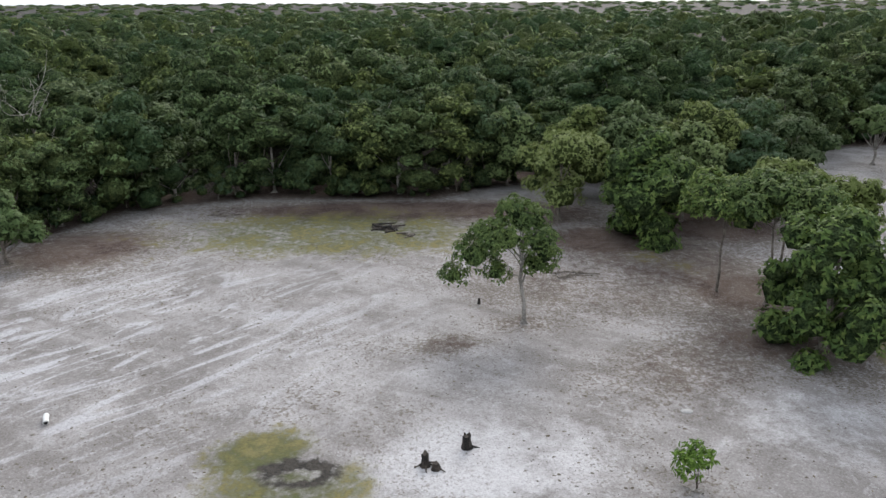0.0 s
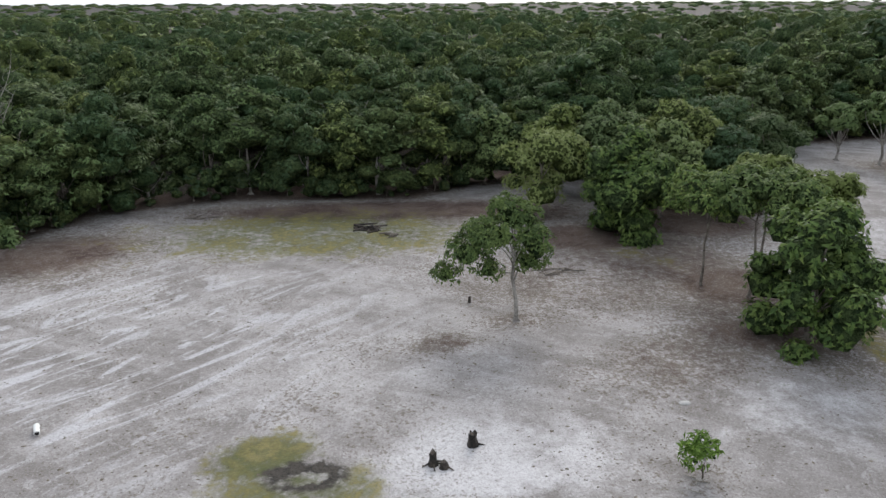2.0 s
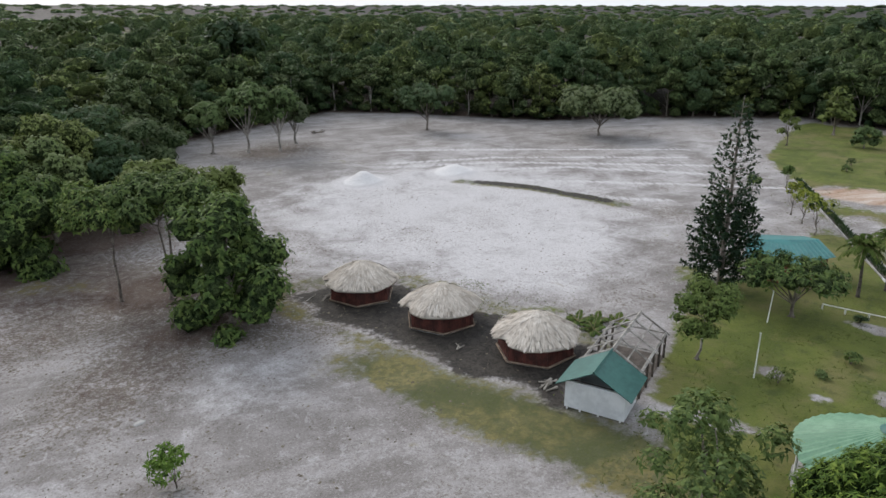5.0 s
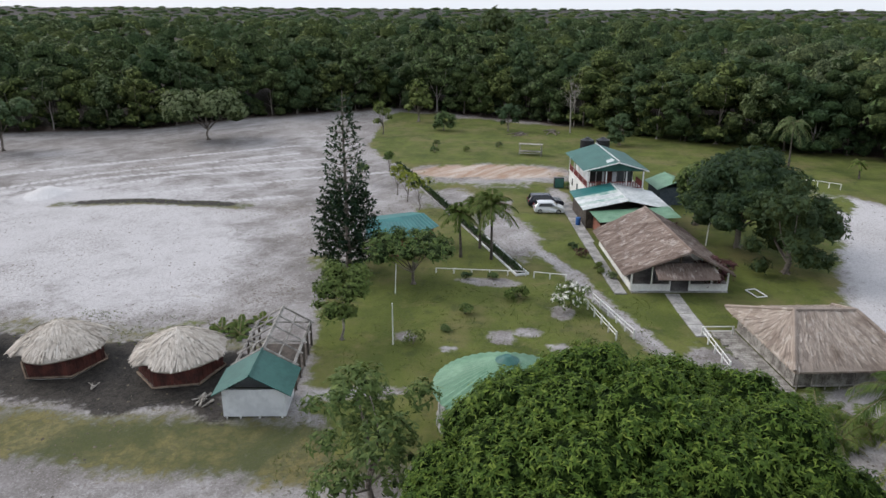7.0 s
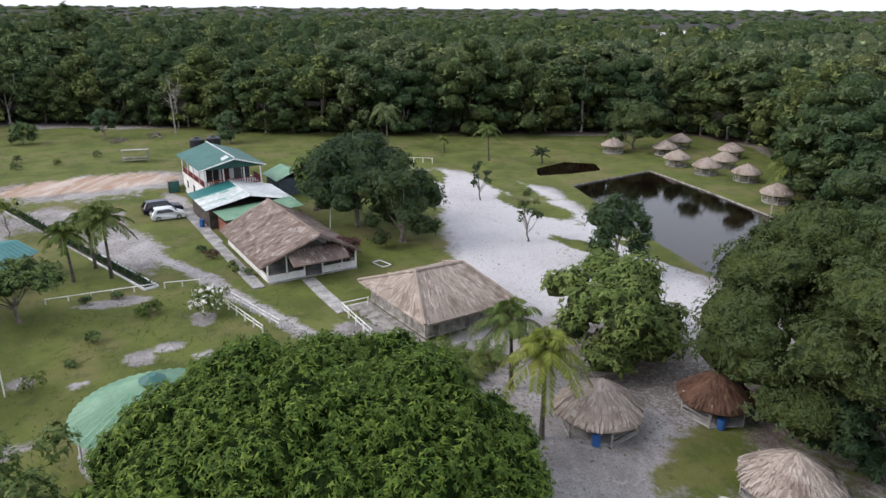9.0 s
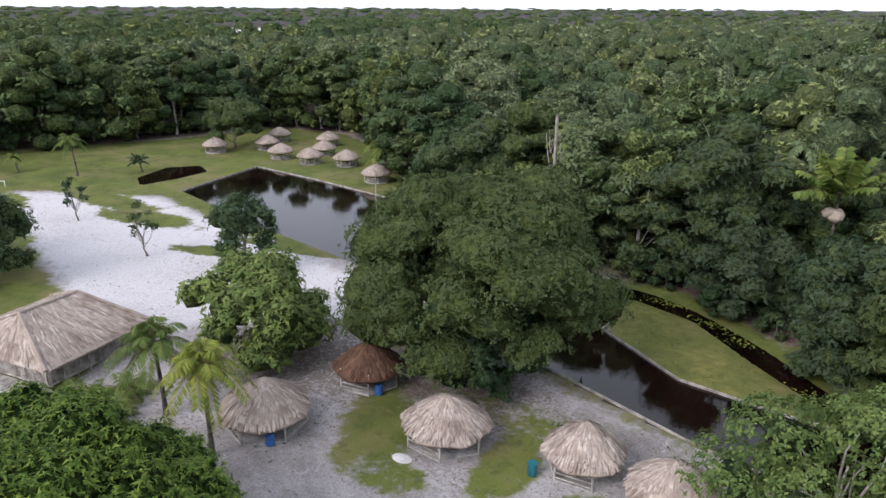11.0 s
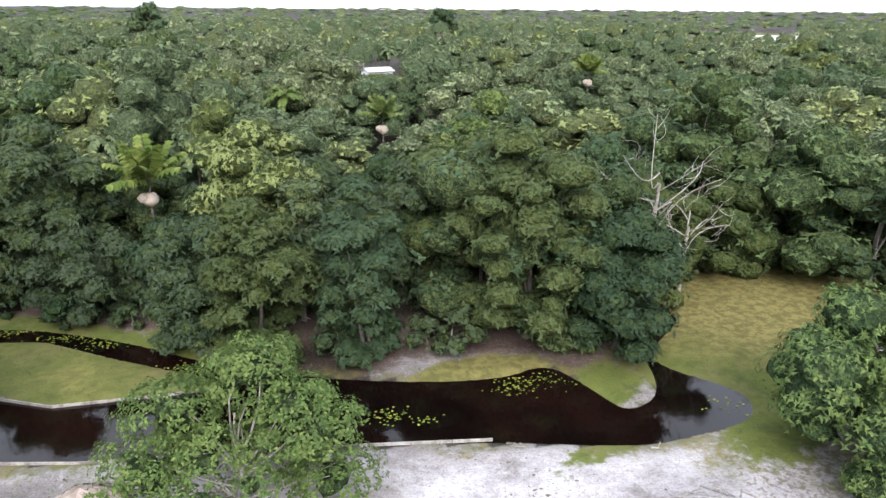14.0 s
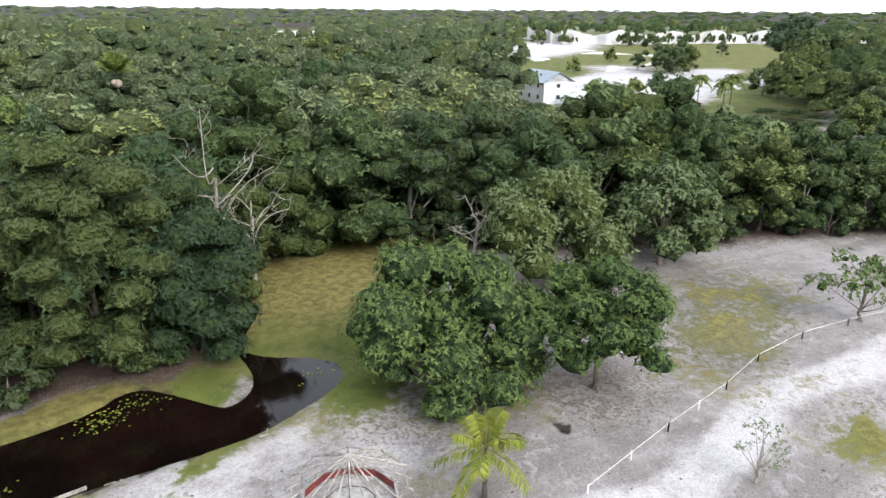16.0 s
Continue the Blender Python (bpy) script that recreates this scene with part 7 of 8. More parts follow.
# ---- vehicles ----
def car(m, L, W, H, paint, label, hatch=True):
    root = thing("car", m, label, "car")
    hl = L / 2
    prof = [(-hl, 0.35), (-hl + 0.02, 0.80), (-hl + 0.10, 0.98), (-hl + (0.45 if hatch else 0.9), H - 0.04), (-hl + 0.9, H), (0.1, H + 0.02), (0.55, H - 0.05), (1.05, 1.0), (hl - 0.35, 0.86), (hl - 0.05, 0.70), (hl, 0.40), (hl - 0.1, 0.22), (-hl + 0.1, 0.22)]
    bm = bmesh.new()
    rows = []
    for y, k in ((-W / 2, 0), (-W / 2 + 0.12, 1), (W / 2 - 0.12, 1), (W / 2, 0)):
        row = []
        for x, z in prof:
            inset = max(0.0, (z - 0.95) * 0.30) * (1 if y > 0 else -1)
            row.append(bm.verts.new((x * (0.985 if not k else 1), y - inset, z if k or z < 0.5 else z - 0.05)))
        rows.append(row)
    n = len(prof)
    for a, b in zip(rows, rows[1:]):
        for i in range(n):
            j = (i + 1) % n
            bm.faces.new((a[i], b[i], b[j], a[j]))
    bm.faces.new(rows[0][::-1])
    bm.faces.new(rows[-1])
    bmesh.ops.recalc_face_normals(bm, faces=bm.faces[:])
    body = part("body", bm, M[paint], root, smooth=False)
    for s in (1, -1):
        y = s * (W / 2 - 0.02)
        pts = [(-hl + 0.5, 0.98), (-hl + 0.75, H - 0.14), (0.15, H - 0.10), (0.85, 1.0)]
        bm = bmesh.new()
        f = [bm.verts.new((x, y - s * max(0, (z - 0.95) * 0.30) + s * 0.03, z - 0.02)) for x, z in pts]
        b = [bm.verts.new((x, y - s * max(0, (z - 0.95) * 0.30) - s * 0.02, z - 0.02)) for x, z in pts]
        bm.faces.new(f), bm.faces.new(b[::-1])
        for i in range(4):
            bm.faces.new((f[i], b[i], b[(i + 1) % 4], f[(i + 1) % 4]))
        bmesh.ops.recalc_face_normals(bm, faces=bm.faces[:])
        part("side_window", bm, M["car_glass"], root)
        for x in (-hl + 0.72, hl - 0.75):
            bm = bmesh.new()
            bmesh.ops.create_cone(bm, cap_ends=True, segments=20, radius1=0.31, radius2=0.31, depth=0.2, matrix=pose(x, s * (W / 2 - 0.10), 0.31, 90, 0, 0))
            tyre = part("wheel", bm, M["rubber"], root)
            bm = bmesh.new()
            bmesh.ops.create_cone(bm, cap_ends=True, segments=16, radius1=0.19, radius2=0.16, depth=0.03, matrix=pose(x, s * (W / 2 + 0.012), 0.31, 90, 0, 0))
            part("rim", bm, M["rim"], tyre)
        part("headlight", boxed(hl - 0.22, hl - 0.02, s * (W / 2 - 0.28) - 0.14, s * (W / 2 - 0.28) + 0.14, 0.58, 0.72, 0.03), M["wall_white"], root)
        part("tail_light", boxed(-hl - 0.01, -hl + 0.10, s * (W / 2 - 0.16) - 0.10, s * (W / 2 - 0.16) + 0.10, 0.72, 0.95, 0.02), M["lamp_red"], root)
        part("mirror", boxed(0.72, 0.88, s * (W / 2 + 0.06) - 0.07, s * (W / 2 + 0.06) + 0.07, 0.95, 1.07, 0.02), M[paint], root)
    part("windscreen", slab([(0.60, -W / 2 + 0.24, H - 0.06), (0.60, W / 2 - 0.24, H - 0.06), (1.04, W / 2 - 0.14, 1.03), (1.04, -W / 2 + 0.14, 1.03)], 0.02), M["car_glass"], root)
    part("rear_window", slab([(-hl + 0.40, -W / 2 + 0.26, H - 0.10), (-hl + 0.40, W / 2 - 0.26, H - 0.10), (-hl + 0.11, W / 2 - 0.2, 1.02), (-hl + 0.11, -W / 2 + 0.2, 1.02)], 0.02), M["car_glass"], root)


car(pose(87.2, -1.1, 0, 0, 0, -84), 3.8, 1.68, 1.48, "silver", "silver hatchback car parked on the grass")
car(pose(90.4, -0.6, 0, 0, 0, -80), 4.7, 1.8, 1.6, "navy", "dark blue estate car parked beside the house")


# ---- yard things ----
def tank(x, y, z, r, h):
    root = thing("water_tank", pose(x, y, z), "black plastic water tank on a stand", "tank")
    bm = bmesh.new()
    for k in range(5):
        bmesh.ops.create_cone(bm, cap_ends=True, segments=24, radius1=r * (1 if k % 2 else 0.97), radius2=r * (1 if k % 2 else 0.97), depth=h / 5, matrix=Matrix.Translation((0, 0, h * (k + 0.5) / 5)))
    bmesh.ops.create_cone(bm, cap_ends=True, segments=24, radius1=r * 0.95, radius2=r * 0.3, depth=h * 0.18, matrix=Matrix.Translation((0, 0, h * 1.09)))
    part("body", bm, M["tank"], root)
    bm = bmesh.new()
    for a, b in ((-1, -1), (-1, 1), (1, -1), (1, 1)):
        beam(bm, (a * r * 0.6, b * r * 0.6, -z - 0.05), (a * r * 0.6, b * r * 0.6, 0), 0.08)
    part("stand", bm, M["dark_wood"], root)
    part("lid", bar((0, 0, h * 1.16), (0, 0, h * 1.24), r * 0.28, 12), M["tank"], root)


tank(111.0, -6.6, 3.6, 1.1, 1.7)
tank(111.6, -9.0, 3.6, 1.1, 1.7)


def shelter(x, y, turn):
    root = thing("picnic_shelter", pose(x, y, 0, 0, 0, turn), "low wooden picnic table with a pale roof", "shelter")
    for a, b in ((-1.9, -0.8), (-1.9, 0.8), (1.9, -0.8), (1.9, 0.8)):
        part("post", bar((a, b, 0), (a, b, 1.9), 0.06), M["grey_wood"], root)
    part("roof", slab([(-2.1, -1.1, 1.9), (2.1, -1.1, 1.9), (2.1, 1.1, 2.1), (-2.1, 1.1, 2.1)], 0.06), M["grey_wood"], root)
    part("table", boxed(-1.9, 1.9, -0.4, 0.4, 0.68, 0.76), M["grey_wood"], root)
    for s in (-0.75, 0.75):
        part("bench", boxed(-1.9, 1.9, s - 0.15, s + 0.15, 0.4, 0.46), M["grey_wood"], root)


shelter(124.4, 2.4, 85)


def drum(x, y, h, r, label, mat, name="barrel"):
    root = thing(name, pose(x, y, 0), label, "bin")
    bm = bmesh.new()
    for k, (a, b) in enumerate(((0.9, 1.0), (1.0, 0.97), (0.97, 1.0), (1.0, 0.95))):
        bmesh.ops.create_cone(bm, cap_ends=True, segments=20, radius1=r * a, radius2=r * b, depth=h / 4, matrix=Matrix.Translation((0, 0, h * (k + 0.5) / 4)))
    part("body", bm, M[mat], root)
    bm = bmesh.new()
    bmesh.ops.create_cone(bm, cap_ends=True, segments=20, radius1=r * 1.06, radius2=r * 1.06, depth=0.05, matrix=Matrix.Translation((0, 0, h)))
    part("rim", bm, M[mat], root)


drum(15.0, -28.6, 0.75, 0.27, "teal plastic bin beside the hut", "teal_plastic")
drum(28.6, -22.2, 0.8, 0.28, "blue plastic barrel in the hut", "blue_plastic")
drum(27.2, -30.2, 0.7, 0.26, "blue plastic barrel beside the dark hut", "blue_plastic")
drum(82.2, -4.6, 0.9, 0.3, "blue plastic barrel beside the annex", "blue_plastic")
box_ = thing("cabinet", pose(100.8, -2.4, 0, 0, 0, 10), "dark green metal cabinet beside the drive", "cabinet")
part("body", boxed(-0.4, 0.4, -0.7, 0.7, 0, 1.5, 0.04), M["tank"], box_)
part("door", boxed(-0.43, -0.41, -0.62, 0.62, 0.1, 1.4), M["green_roof"], box_)
seat = thing("garden_frame", pose(62.7, -20, 0, 0, 0, 20), "low white timber frame on the grass", "frame")
for a, b in (((-0.9, -0.5), (0.9, -0.5)), ((0.9, -0.5), (0.9, 0.5)), ((0.9, 0.5), (-0.9, 0.5)), ((-0.9, 0.5), (-0.9, -0.5))):
    part("bar", bar((*a, 0.06), (*b, 0.06), 0.06), M["white"], seat)


def stump(x, y, h, r, seed, label):
    root = thing("tree_stump", pose(x, y, 0), label, "stump")
    g = np.random.default_rng(seed)
    n = 12
    bm = bmesh.new()
    rings = []
    for z, k in ((-0.1, 1.5), (0.12, 1.1), (h * 0.5, 0.9), (h * 0.85, 0.85)):
        rings.append([bm.verts.new((math.cos(a) * r * k * g.uniform(0.8, 1.15), math.sin(a) * r * k * g.uniform(0.8, 1.15), z + (g.uniform(-0.15, 0.2) * h if z == h * 0.85 else 0))) for a in [i * 2 * math.pi / n for i in range(n)]])
    for a, b in zip(rings, rings[1:]):
        for i in range(n):
            bm.faces.new((a[i], a[(i + 1) % n], b[(i + 1) % n], b[i]))
    bm.faces.new(rings[-1])
    part("wood", bm, M["char"], root)
    for i in range(3):
        a = g.random() * 6.28
        part("root", bar((math.cos(a) * r, math.sin(a) * r, 0.12), (math.cos(a) * r * 2.8, math.sin(a) * r * 2.8, 0.0), 0.07, 5, 0.02), M["char"], root)


stump(3.35, 34.4, 0.95, 0.28, 1, "charred black tree stump on the sand")
stump(1.0, 32.8, 0.9, 0.24, 2, "charred mossy tree stump on the sand")
stump(1.6, 32.5, 0.4, 0.22, 3, "low charred stump on the sand")
stump(5.1, 55, 0.6, 0.12, 4, "thin burnt stump below the lone tree")


heap(-4.6, 77.0, 22, 4.2, "pile of dark burnt logs on grey ash", "char", 1, rr=0.16)
heap(-1.7, 74.0, 12, 2.2, "small pile of dark brushwood", "bark", 2)
heap(-25, 82.5, 10, 3.0, "scattered dark logs by the wood", "bark", 3)
heap(14.2, 61.5, 12, 4.2, "thin scatter of old branches on the sand", "bark", 4, rr=0.07)
heap(95.5, 111, 9, 3.5, "dark fallen branches at the wood's edge", "bark", 5)
heap(-14.2, -31.1, 7, 1.0, "little heap of dry twigs on the bank", "dead", 7, rr=0.03)
heap(-21.6, -28.7, 3, 1.4, "pale driftwood branch on the bank", "dead", 8, rr=0.04)
heap(150, -1, 12, 6, "long scatter of felled trunks on the far lawn", "bark", 9, rr=0.14)
heap(146, 6, 10, 6, "long scatter of felled trunks on the far lawn", "bark", 10, rr=0.14)
heap(38.0, 44.5, 5, 2.6, "old grey timber lying beside the hut", "dead", 11, rr=0.06)
heap(37.6, 29.0, 3, 2.2, "old grey timber lying in the wet yard", "dead", 12, rr=0.06)
heap(37.2, 21.0, 9, 2.2, "rubble and old timber beside the hut", "dead", 13, rr=0.09)
post = thing("pipe", pose(-22.4, 37.4, 0.17, 0, 0, 115), "short white pipe lying on the sand", "pipe")
part("tube", bar((-0.42, 0, 0), (0.42, 0, 0.06), 0.17, 12), M["white"], post)
# dark disc on the pipe's end paints the shade of its bore
part("hollow", bar((-0.425, 0, 0), (-0.40, 0, 0), 0.13, 12), M["shade"], post)
stone = thing("stone", pose(17.2, 38.0, 0), "pale stone lying on the sand", "stone")
bm = bmesh.new()
bmesh.ops.create_icosphere(bm, subdivisions=2, radius=0.32, matrix=Matrix.Diagonal((1.4, 0.9, 0.55, 1)))
part("rock", bm, M["concrete"], stone)
plate = thing("sand_mound", pose(21.6, -25.6, 0), "small white sand mound on the grass", "mound")
bm = bmesh.new()
bmesh.ops.create_uvsphere(bm, u_segments=16, v_segments=8, radius=0.55, matrix=Matrix.Diagonal((1.2, 0.8, 0.22, 1)))
part("sand", bm, M["sand_heap"], plate)


# ---- bare hut frame by the creek ----
def bare_frame():
    root = thing("hut_frame", pose(-20.4, -20.5, 0, 0, 0, 10), "unthatched round hut frame over a low red wall", "hut")
    n, R, z1 = 10, 2.35, 2.95
    pts = [Vector((math.cos(k * 2 * math.pi / n), math.sin(k * 2 * math.pi / n), 0)) for k in range(n)]
    part("floor", slab([p * R + Vector((0, 0, 0.12)) for p in pts], 0.25), M["concrete"], root)
    for a, b in zip(pts, pts[1:] + pts[:1]):
        bm = bmesh.new()
        q = [a * R, b * R, b * (R + 0.18), a * (R + 0.18)]
        lo = [bm.verts.new(p) for p in q]
        hi = [bm.verts.new(p + Vector((0, 0, 0.55))) for p in q]
        bm.faces.new(hi)
        for i in range(4):
            bm.faces.new((lo[i], lo[(i + 1) % 4], hi[(i + 1) % 4], hi[i]))
        bmesh.ops.recalc_face_normals(bm, faces=bm.faces[:])
        part("low_wall", bm, M["red_rail"], root)
        part("wall_cap", slab([p + Vector((0, 0, 0.60)) for p in q], 0.045), M["concrete"], root)
        part("eave_pole", bar(a * 2.95 + Vector((0, 0, 1.35)), b * 2.95 + Vector((0, 0, 1.35)), 0.035, 5), M["dead"], root)
    for k, a in enumerate(pts):
        part("rafter", bar(a * 3.2 + Vector((0, 0, 1.25)), Vector((0, 0, z1)), 0.05, 5), M["grey_wood"], root)
        mid = (a + pts[(k + 1) % n]) * 0.5
        part("rafter", bar(mid * 3.25 + Vector((0, 0, 1.2)), Vector((0, 0, z1 - 0.05)), 0.035, 5), M["grey_wood"], root)
        if k % 2 == 0:
            part("post", bar(a * (R + 0.1), a * (R + 0.1) + Vector((0, 0, 1.5)), 0.05, 6), M["grey_wood"], root)
        part("web", bar(a * 1.3 + Vector((0, 0, 0.16)), pts[(k + 1) % n] * 1.3 + Vector((0, 0, 0.16)), 0.025, 4), M["dark_wood"], root)
    part("centre_post", bar((0, 0, 0.1), (0, 0, z1), 0.06, 6), M["dark_wood"], root)
    for k in range(5):
        a = k * 1.1
        part("pole", bar((math.cos(a) * -1.8, math.sin(a) * -1.8, 1.95 + 0.05 * k), (math.cos(a) * 1.9, math.sin(a) * 1.9, 2.35), 0.03, 4), M["dead"], root)


bare_frame()


# ---- water's edge ----
def edging(pts, label):
    root = thing("bank_edging", pose(pts[0][0], pts[0][1], 0), label, "edging")
    ox, oy = pts[0]
    for (ax, ay), (bx, by) in zip(pts, pts[1:]):
        d = Vector((bx - ax, by - ay, 0))
        k = max(1, round(d.length / 2.4))
        n = d.normalized().cross(Vector((0, 0, 1))) * 0.035
        for i in range(k):
            a, b = Vector((ax - ox, ay - oy, 0.03)) + d * (i / k), Vector((ax - ox, ay - oy, 0.03)) + d * ((i + 0.985) / k)
            part("board", slab([a - n, b - n, b + n, a + n], 0.5), M["grey_wood"], root)


edging([(24, -41), (19, -39.7), (9.5, -36.9), (2, -35.5), (-6.2, -33.9), (-13.2, -32.3)], "grey timber boards along the creek bank")
edging([(21.8, -52.4), (19.8, -52.8), (19.4, -51.3), (19.6, -48.3), (12.0, -43.8), (5.0, -43.2), (1.0, -43.3)], "grey timber boards round the grassy island")
edging([(84.6, -56), (88.8, -72.8), (75, -71.8), (59.4, -69.9)], "timber boards along the edge of the pond")


def lilies():
    g = np.random.default_rng(4)
    P = []
    for x, y, rx, ry, n in ((-7.9, -36.7, 1.2, 0.8, 60), (-10.2, -35.6, 0.7, 0.7, 22), (-19.2, -38.2, 2.4, 1.3, 80), (-16.8, -37.6, 1.5, 0.8, 50), (4.5, -46.8, 2.5, 1.0, 90), (10, -52.6, 3.0, 1.0, 90), (21.0, -55.6, 1.2, 1.0, 70), (-33, -42.4, 1.2, 1.0, 40), (-29.0, -31.6, 1.2, 0.9, 25), (0, -45.5, 2, 1, 60), (20.6, -53.6, 0.8, 1.6, 160), (16, -57, 2.5, 0.8, 200), (12, -54.5, 2.5, 0.8, 160)):
        P.append(np.c_[x + g.normal(size=n) * rx * 0.6, y + g.normal(size=n) * ry * 0.6])
    p = np.concatenate(P)
    p = p[water_sdf(p[:, 0], p[:, 1]) < -0.1]
    k = 8
    an = np.arange(k) * 2 * math.pi / k
    r = 0.04 + 0.06 * g.random(len(p))
    v = np.stack([p[:, :1] + np.cos(an) * r[:, None], p[:, 1:] + np.sin(an) * r[:, None], np.full((len(p), k), WATER_Z + 0.012) + 0.01 * g.random((len(p), k))], -1).reshape(-1, 3)
    me = mesh_from("lily_pads", v, np.arange(len(v)).reshape(-1, k), M["lily"], tint=np.zeros(len(v)))
    tagged(new("lily_pads", me), "yellow-green lily pads floating on the dark creek", "water plants", kind="stuff")


lilies()


def grass_tufts():
    """Blades that roughen the lawns and dot the sand near the camera's side."""
    g = np.random.default_rng(12)
    P = []
    for x0, x1, y0, y1, n in ((31, 62, -10, 14, 5200), (36, 62, 14, 20, 500), (29, 37, 8, 14, 300), (2, 20, -56, -42, 2200), (-50, -30, -50, -30, 2200), (8, 30, -36, -22, 1500), (-16, -4, -42, -38, 700), (48, 62, -48, -38, 500), (62, 120, -5, 30, 2500), (60, 120, -100, -40, 2500), (44, 50, 20, 40, 900), (82.5, 85.5, 41, 59, 900), (42, 46, 42, 47, 300)):
        P.append(np.c_[g.uniform(x0, x1, n), g.uniform(y0, y1, n)])
    p = np.concatenate(P)
    p = p[(water_sdf(p[:, 0], p[:, 1]) > 0.6) & (wobble(p[:, 0], p[:, 1], 0.9) + 0.6 * g.normal(size=len(p)) > 0.1)]
    n = len(p)
    base = np.repeat(np.c_[p, np.zeros(n) - 0.03], 3, 0) + np.c_[g.normal(size=(3 * n, 2)) * 0.07, np.zeros(3 * n)]
    way = unit(np.c_[g.normal(size=(3 * n, 2)) * 0.6, np.ones(3 * n)])
    v, q = kites(base, way, unit(np.cross(way, g.normal(size=(3 * n, 3)))), 0.08 + 0.10 * g.random(3 * n), 0.05)
    tagged(new("grass", mesh_from("grass", v, q, M["grass_blade"], tint=np.zeros(len(v)))), "short tufts of olive green grass", "grass", kind="stuff")


grass_tufts()


def litter():
    """Fallen leaves, tufts and crumbs of wood strewn over the sand in loose patches."""
    g = np.random.default_rng(21)
    P = []
    for x0, x1, y0, y1, n in ((-40, 38, 24, 60, 8500), (-36, 40, 60, 90, 5000), (36, 76, 22, 75, 5000), (-60, -12, -34, 4, 2400), (-14, 40, -36, -14, 3500), (40, 90, -48, -20, 1500)):
        P.append(np.c_[g.uniform(x0, x1, n), g.uniform(y0, y1, n)])
    p = np.concatenate(P)
    w = water_sdf(p[:, 0], p[:, 1])
    ok = (w > 0.8) & (poly_sdf(p[:, 0], p[:, 1], CLEARING) < 0) & (wobble(p[:, 0], p[:, 1], 0.24, 4.0) + 0.7 * wobble(p[:, 0], p[:, 1], 0.8, 1.0) + 0.8 * g.normal(size=len(p)) > 0.35)
    p, w = p[ok], w[ok]
    n, k = len(p), 6
    an = np.arange(k) * 2 * math.pi / k + g.random((n, 1)) * 6.28
    r = (0.03 + 0.13 * g.random((n, 1)) ** 3) * (0.5 + g.random((n, k)))
    squeeze = 0.45 + 0.55 * g.random((n, 1))
    rim = np.stack([p[:, :1] + np.cos(an) * r, p[:, 1:] + np.sin(an) * r * squeeze, np.repeat(ground_z(p[:, 0], p[:, 1], w)[:, None], k, 1) - 0.01], -1)
    tip = np.c_[p, ground_z(p[:, 0], p[:, 1], w) + 0.03 + 0.05 * g.random(n)]
    v = np.concatenate([rim.reshape(-1, 3), tip])
    i = np.arange(n)[:, None] * k
    f = np.stack([i + np.arange(k), i + (np.arange(k) + 1) % k, np.repeat(n * k + np.arange(n)[:, None], k, 1)], -1).reshape(-1, 3)
    tagged(new("leaf_litter", mesh_from("leaf_litter", v, f, M["litter"])), "dark fallen leaves and tufts strewn on the sand", "litter", kind="stuff")


litter()


# ---- far things ----
def far_house(x, y, turn, L, W, h, rise, roof, wall, label, windows=True):
    root = thing("house", pose(x, y, 0, 0, 0, turn), label, "house")
    part("wall", boxed(-L / 2, L / 2, -W / 2, W / 2, -0.2, h), M[wall], root)
    for s in (1, -1):
        part("roof", slab([(-L / 2 - 0.6, 0, h + rise), (L / 2 + 0.6, 0, h + rise), (L / 2 + 0.6, s * (W / 2 + 0.7), h - 0.1), (-L / 2 - 0.6, s * (W / 2 + 0.7), h - 0.1)], 0.08), M[roof], root)
    for s in (1, -1):
        part("gable", slab([(s * L / 2, -W / 2, h), (s * L / 2, W / 2, h), (s * L / 2, 0, h + rise - 0.1)], 0.02), M[wall], root)
    if windows:
        for z in ((1.0, 4.0) if h > 5 else (1.0,)):
            for k in (-0.3, 0.0, 0.3):
                for s in (1, -1):
                    f = part("window", boxed(k * L - 0.6, k * L + 0.6, s * W / 2 - 0.03, s * W / 2 + 0.06, z, z + 1.3), M["white"], root)
                    part("pane", boxed(k * L - 0.5, k * L + 0.5, s * W / 2 - 0.08, s * W / 2 + 0.09, z + 0.1, z + 1.2), M["window_glass"], f)
            for s in (1, -1):
                f = part("window", boxed(s * L / 2 - 0.05, s * L / 2 + 0.06, -0.7, 0.7, z, z + 1.3), M["white"], root)
                part("pane", boxed(s * L / 2 - 0.08, s * L / 2 + 0.09, -0.6, 0.6, z + 0.1, z + 1.2), M["window_glass"], f)


far_house(-176, -96.5, 62, 14, 9, 5.6, 2.6, "house_roof", "wall_white", "two-storey grey-white house with a grey-blue sheet roof")
far_house(-171, -82.5, 60, 7, 6, 2.8, 1.2, "zinc", "wall_white", "low white house with a bright zinc roof")
far_house(-166, -66, 55, 11, 7, 2.6, 1.5, "pale_green_roof", "wall_white", "low house with a pale green roof")
far_house(-172, -57, 50, 8, 6, 3.0, 1.4, "orange_roof", "dark_wood", "low house with a faded orange roof")
far_house(-56, -254, 20, 10, 6, 3.0, 1.2, "zinc", "wall_white", "far house with a bright zinc roof in the woods")


for k, (x, y, H) in enumerate(((-64, -268, 9.5), (-72, -262, 7.5), (-76, -272, 8.5), (-58, -270, 10), (-84, -290, 11), (-69, -256, 6.5), (-112, -268, 10))):
    palm(x, y, H, 4.6, "tall coconut palm among the trees round the far house", 60 + k, "leaf_pale", 15, 0.6, leaflets=10, width=0.7)


